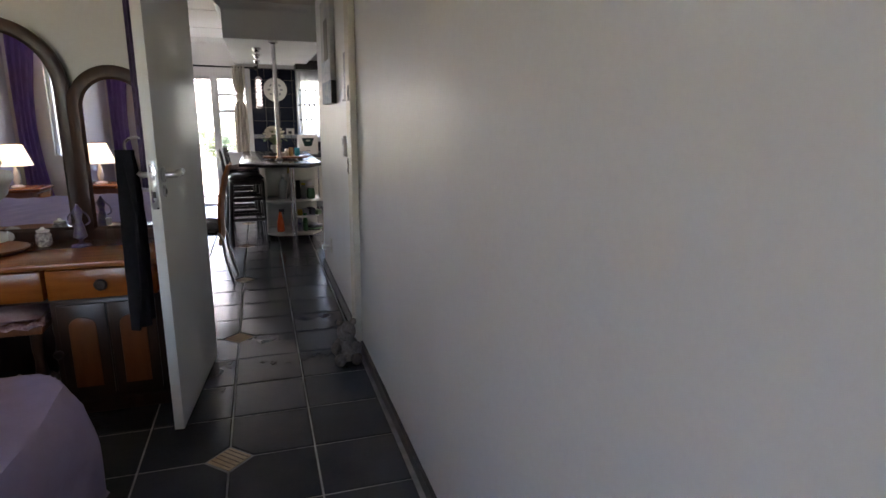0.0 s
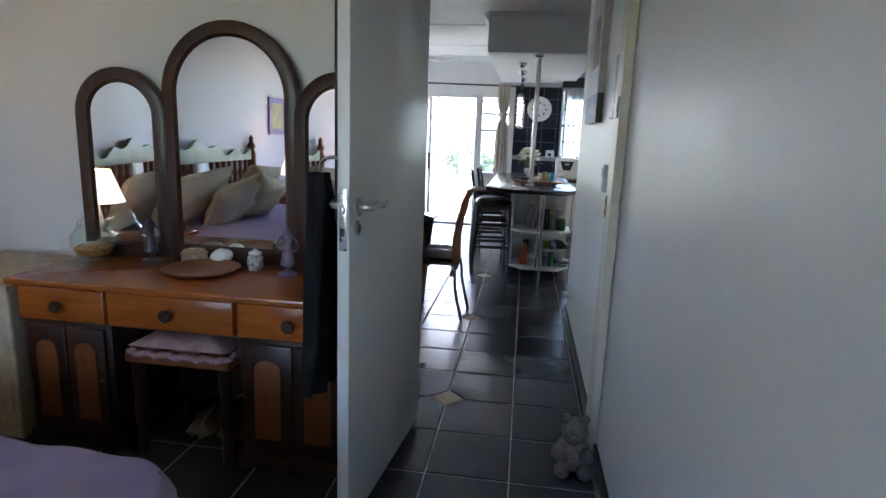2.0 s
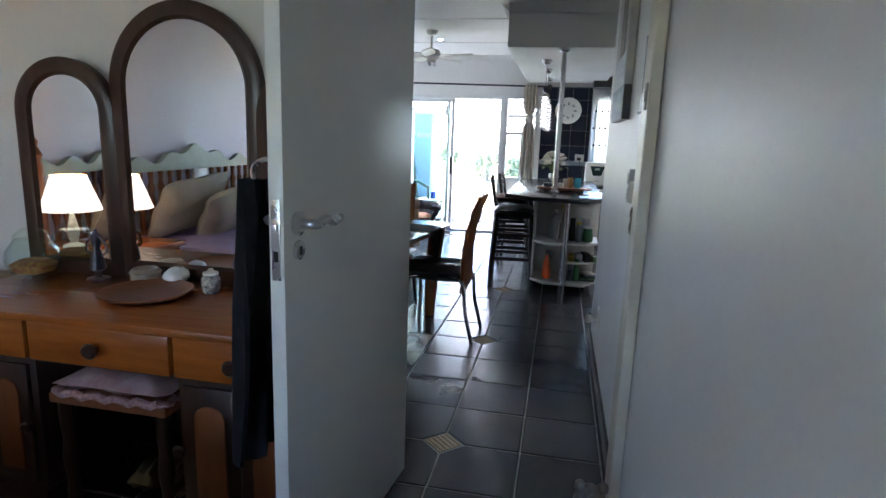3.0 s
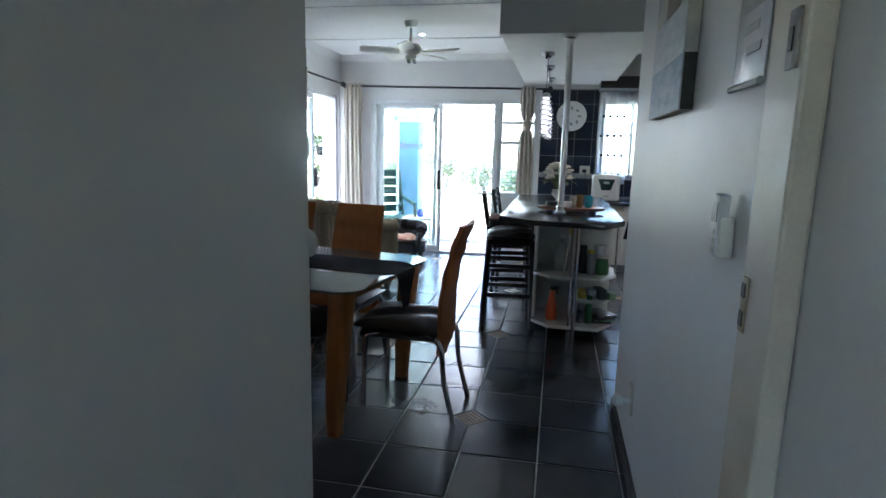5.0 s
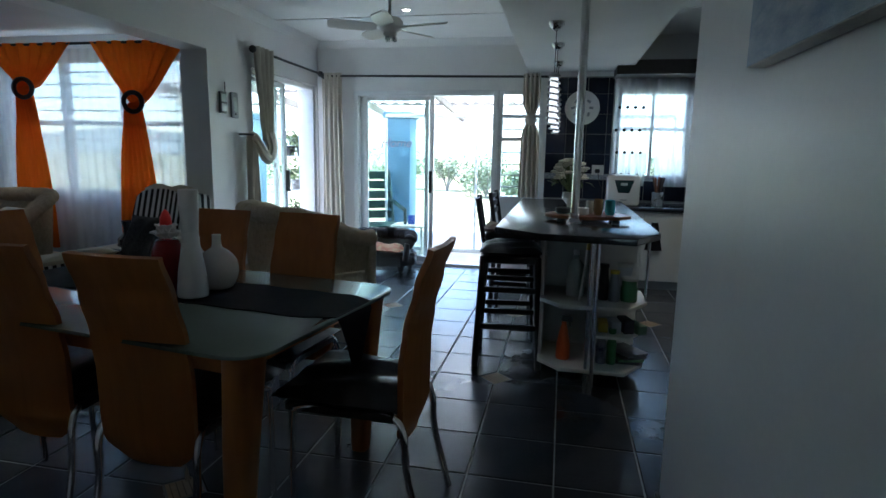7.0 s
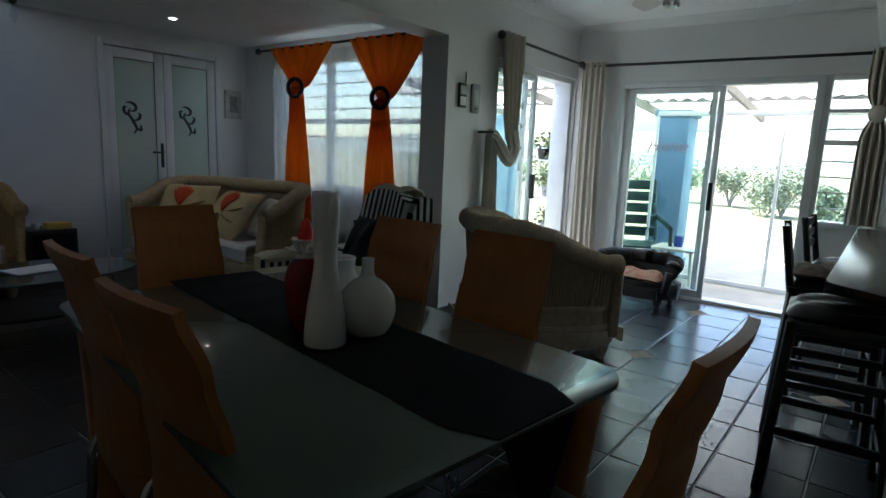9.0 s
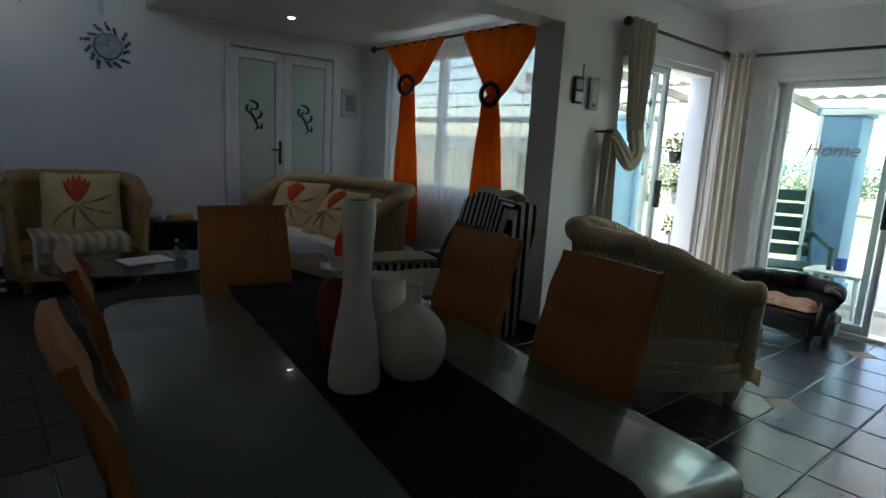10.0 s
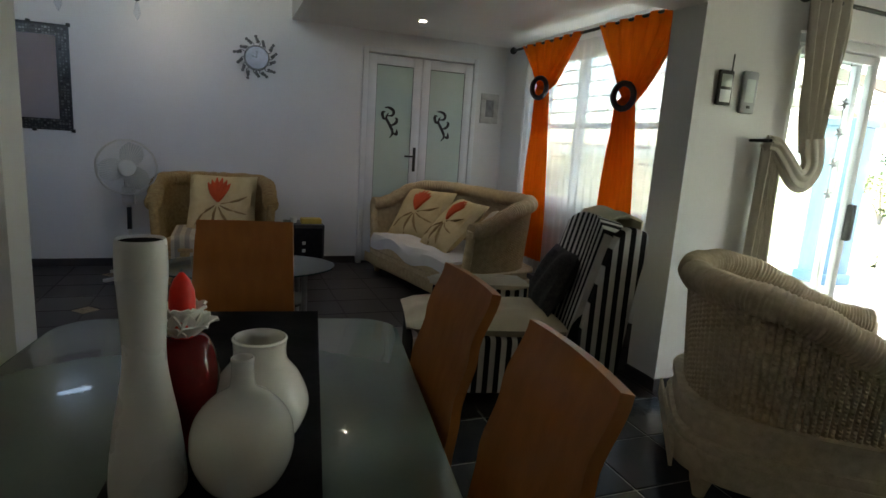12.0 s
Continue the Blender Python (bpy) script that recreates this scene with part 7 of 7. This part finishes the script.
for k, (x, y) in enumerate(((-2.36, 11.0), (-4.95, 11.5))):
    cl = thing("veranda_column", "square blue painted veranda column with a wider cap", "column", pose(x, y, -0.02), "veranda columns")
    part("shaft", box(-0.175, 0.175, -0.175, 0.175, 0, 1.72, bevel=0.012), BLUEPOST, cl)
    part("cap", box(-0.20, 0.20, -0.20, 0.20, 1.72, 1.80, bevel=0.012), BLUEPOST, cl)
    part("foot", box(-0.20, 0.20, -0.20, 0.20, 0.0, 0.12, bevel=0.012), BLUEPOST, cl)

# frame of the veranda's outer glazing
og = thing("veranda_screen", "thin white glazing frame along the veranda edge", "screen", pose(0, 10.45, -0.02))
for x in (-2.4, -1.22, -0.1, 1.1):
    part("post", box(x - 0.014, x + 0.014, -0.015, 0.015, 0, 1.72), ALU, og)
part("sill_rail", box(-2.4, 1.1, -0.02, 0.02, 0, 0.05, bevel=0.004), ALU, og)
part("head_rail", box(-2.4, 1.1, -0.02, 0.02, 1.70, 1.75, bevel=0.004), ALU, og)

# green garden chair
gc = thing("garden_chair", "dark green slatted plastic reclining garden chair", "chair", pose(-2.42, 10.15, -0.02, 0, 0, -150))
for k in range(5):
    part("back_slat", turn(box(-0.24, 0.24, -0.012, 0.012, -0.055, 0.055, bevel=0.008), pose(0, -0.26 - 0.05 * k, 0.46 + 0.125 * k, -18)), GREENPL, gc)
for s in (-1, 1):
    part("back_post", tube([(s * 0.25, -0.2, 0.34), (s * 0.25, -0.5, 1.02)], 0.022, 8), GREENPL, gc)
    part("arm", tube(smooth_path([(s * 0.28, -0.34, 0.62), (s * 0.29, 0.0, 0.58), (s * 0.28, 0.3, 0.56)], 5), 0.025, 8), GREENPL, gc)
    part("front_leg", tube([(s * 0.28, 0.3, 0.56), (s * 0.28, 0.34, 0)], 0.02, 8), GREENPL, gc)
    part("rear_leg", tube([(s * 0.26, -0.2, 0.36), (s * 0.28, -0.5, 0)], 0.02, 8), GREENPL, gc)
for k in range(5):
    part("seat_slat", box(-0.25, 0.25, -0.18 + 0.1 * k, -0.1 + 0.1 * k, 0.35, 0.372, bevel=0.006), GREENPL, gc)
mug = thing("blue_mug", "blue mug standing on a low patio table", "mug", pose(-1.95, 10.05, 0.375))
part("body", lathe([(0.04, 0), (0.045, 0.01), (0.045, 0.1), (0.04, 0.1), (0.038, 0.01), (0, 0.01)], 18), shade("cobalt_glaze", (0.02, 0.06, 0.4), rough=0.2), mug)
pt = thing("patio_table", "small white plastic patio side table", "table", pose(-1.95, 10.05, -0.02))
part("top", slab(rounded(-0.22, 0.22, -0.2, 0.2, 0.06), 0.365, 0.39, 0.004), WHITE, pt)
for sx in (-1, 1):
    for sy in (-1, 1):
        part("leg", tube([(sx * 0.18, sy * 0.16, 0), (sx * 0.16, sy * 0.14, 0.37)], 0.016, 8), WHITE, pt)
lantern = thing("hanging_lantern", "small dark lantern hanging under the veranda roof", "lantern", pose(-1.72, 9.85, 1.72))
part("cage", lathe([(0, -0.09), (0.035, -0.07), (0.04, 0.02), (0.02, 0.06), (0, 0.07)], 8), BLACK, lantern)
part("cord", tube([(0, 0, 0.07), (0, 0, 0.34)], 0.003, 6), BLACK, lantern)

# metal flower mobile hanging in the side doorway
mobile = thing("hanging_mobile", "dark metal flower mobile hanging in the side doorway", "mobile", pose(-2.98, 8.58, 1.9))
part("cord", tube([(0, 0, 0), (0, 0, -0.82)], 0.002, 6), BLACK, mobile)
for k, z in enumerate((-0.27, -0.44, -0.62, -0.80)):
    bm = bmesh.new()
    for q in range(5):
        a = 2 * math.pi * q / 5 + k
        tube([(0, 0, z), (0, 0.022 * math.cos(a), z + 0.022 * math.sin(a)), (0, 0.036 * math.cos(a), z + 0.036 * math.sin(a))], [0.003, 0.009, 0.002], 6, bm=bm)
    part("metal_flower", bm, GREY, mobile)

# brick pier beside the side door
pier = tagged(part("brick_pier", box(-3.395, -3.205, 10.285, 10.655, -0.02, 1.98), GROUT, smooth=False), "red-brown face brick pier at the veranda corner", "pier", kind="structure")
bme = None
for r in range(25):
    z = 0.022 + r * 0.078
    for f in range(2):
        for (x0, x1, y0, y1) in (((-3.40, -3.20, 10.28, 10.465), (-3.40, -3.20, 10.475, 10.66)) if r % 2 else ((-3.40, -3.305, 10.28, 10.66), (-3.295, -3.20, 10.28, 10.66)))[f:f + 1]:
            key = (r % 2, f)
            if bme is None:
                bme = {}
            if key not in bme:
                b = box(-(x1 - x0) / 2, (x1 - x0) / 2, -(y1 - y0) / 2, (y1 - y0) / 2, -0.034, 0.034, bevel=0.004, segments=1)
                me = bpy.data.meshes.new("brick")
                b.to_mesh(me)
                b.free()
                me.materials.append(BRICK)
                bme[key] = me
            o = new("brick", bme[key])
            o.parent = pier
            o.matrix_basis = pose((x0 + x1) / 2, (y0 + y1) / 2, z)


def leaves(bm, centre, radius, count, size, rng, squash=0.8):
    """Many small curved leaves in a loose clump."""
    for _ in range(count):
        d = Vector((rng.gauss(0, 1), rng.gauss(0, 1), rng.gauss(0, 1) * squash))
        d.normalize()
        p = centre + d * radius * rng.uniform(0.35, 1.05)
        s = size * rng.uniform(0.6, 1.3)
        q = Euler((rng.uniform(-1, 1), rng.uniform(-1, 1), rng.uniform(0, 6.3))).to_matrix()
        v = [bm.verts.new(p + q @ Vector(c) * s) for c in ((0, 0, 0), (0.5, 0.28, 0.08), (1, 0, -0.05), (0.5, -0.28, 0.08))]
        bm.faces.new(v)


# plant stand with pots
ps = thing("plant_stand", "white wire plant stand beside the brick pier", "plant stand", pose(-3.80, 10.72, -0.02))
for sx in (-1, 1):
    for sy in (-1, 1):
        part("post", tube([(sx * 0.2, sy * 0.12, 0), (sx * 0.2, sy * 0.12, 1.35)], 0.009, 8), ALU, ps)
for z in (0.25, 0.72, 1.18):
    bm = bmesh.new()
    for k in range(7):
        tube([(-0.2, -0.12 + 0.04 * k, z), (0.2, -0.12 + 0.04 * k, z)], 0.005, 6, bm=bm)
    part("wire_shelf", bm, ALU, ps)
rng = random.Random(11)
for k, (dx, z, dark) in enumerate(((-0.09, 1.185, 1), (0.1, 1.185, 1), (0.0, 0.725, 0), (0.02, 0.255, 0))):
    pp2 = thing("potted_plant", "leafy green plant in a patterned pot" if not dark else "trailing green plant in a dark pot", "plant", pose(-3.80 + dx, 10.72, z - 0.02 + 0.005), "potted plants")
    part("pot", lathe([(0.06, 0), (0.085, 0.13), (0.092, 0.135), (0.08, 0.135), (0.07, 0.12), (0, 0.12)], 20), BLACK if dark else shade("patterned_pot_%d" % k, (0.5, 0.48, 0.45), (0.1, 0.1, 0.1), rough=0.4, scale=25), pp2)
    bm = bmesh.new()
    leaves(bm, Vector((0, 0, 0.22)), 0.14, 110, 0.07, rng)
    if dark:
        leaves(bm, Vector((0.05, 0, 0.0)), 0.13, 70, 0.05, rng, 1.6)
    part("leaves", bm, FOLIAGE, pp2, smooth=False)


def bush(x, y, z, r, n, rng, label, size=0.16, leaf=FOLIAGE):
    o = thing("garden_bush", label, "bush", pose(x, y, z), "garden bushes")
    st = bmesh.new()
    for k in range(5):
        a = k * 1.26
        tube(smooth_path([(0, 0, 0), (0.15 * r * math.cos(a), 0.15 * r * math.sin(a), 0.4 * r), (0.5 * r * math.cos(a), 0.5 * r * math.sin(a), 0.9 * r)], 4), [0.03 * r * (1 - i / 12) + 0.004 for i in range(9)], 6, bm=st)
    part("stems", st, TIMBER, o)
    bm = bmesh.new()
    for k in range(9):
        c = Vector((rng.uniform(-0.7, 0.7) * r, rng.uniform(-0.6, 0.6) * r, rng.uniform(0.35, 1.1) * r))
        leaves(bm, c, r * rng.uniform(0.3, 0.55), n // 9, size, rng)
    part("crown", bm, leaf, o, smooth=False)


for (x, y, r) in ((-4.9, 13.6, 0.3), (-8.2, 13.4, 0.5), (-12.0, 17.5, 1.0), (-15.5, 14.4, 1.1), (-10.6, 21.5, 1.1)):
    bush(x, y, -0.16, r, 900, rng, "bright green garden bush beside the patio", 0.12)
for (x, y, r) in ((-1.2, 19.5, 0.7), (-2.6, 22.0, 0.9), (-4.4, 24.5, 1.0), (-3.4, 27.5, 1.2), (-6.6, 25.0, 1.1), (-0.2, 26.0, 1.0), (1.8, 24.0, 0.9), (-9.0, 27.0, 1.3), (3.6, 27.0, 1.2)):
    bush(x, y, -0.16, r, 2400, rng, "loose scrub bush in the dry grass, green paled by haze", 0.11, SCRUB)
# Distance haze is mixed into the hill's base colour
hill = thing("far_hillside", "wooded hillside far off, its green tinted with haze", "hillside", kind="structure")
part("slope", sheet(lambda u, v: Vector((-260 + 520 * u, 130 + 60 * v, -2 + 7 * v + 2.5 * math.sin(u * 9) * v + 1.0 * math.sin(u * 41) * v)), 90, 10), shade("haze_tinted_green", (0.15, 0.19, 0.18), (0.18, 0.22, 0.21), rough=1.0, scale=0.1, fine=2), hill)

# lettering on the fixed glass
tx = bpy.data.curves.new("glass_lettering", "FONT")
tx.body, tx.size, tx.extrude = "Home", 0.14, 0.001
tx.shear = 0.3
lt = new("glass_lettering", tx)
lt.matrix_world = pose(-2.15, 9.43, 1.30, 90, 0, 0)
lt.data.materials.append(shade("faded_red_vinyl", (0.42, 0.3, 0.33), rough=0.5))
tagged(lt, "grey cursive lettering stuck on the sliding glass", "lettering")
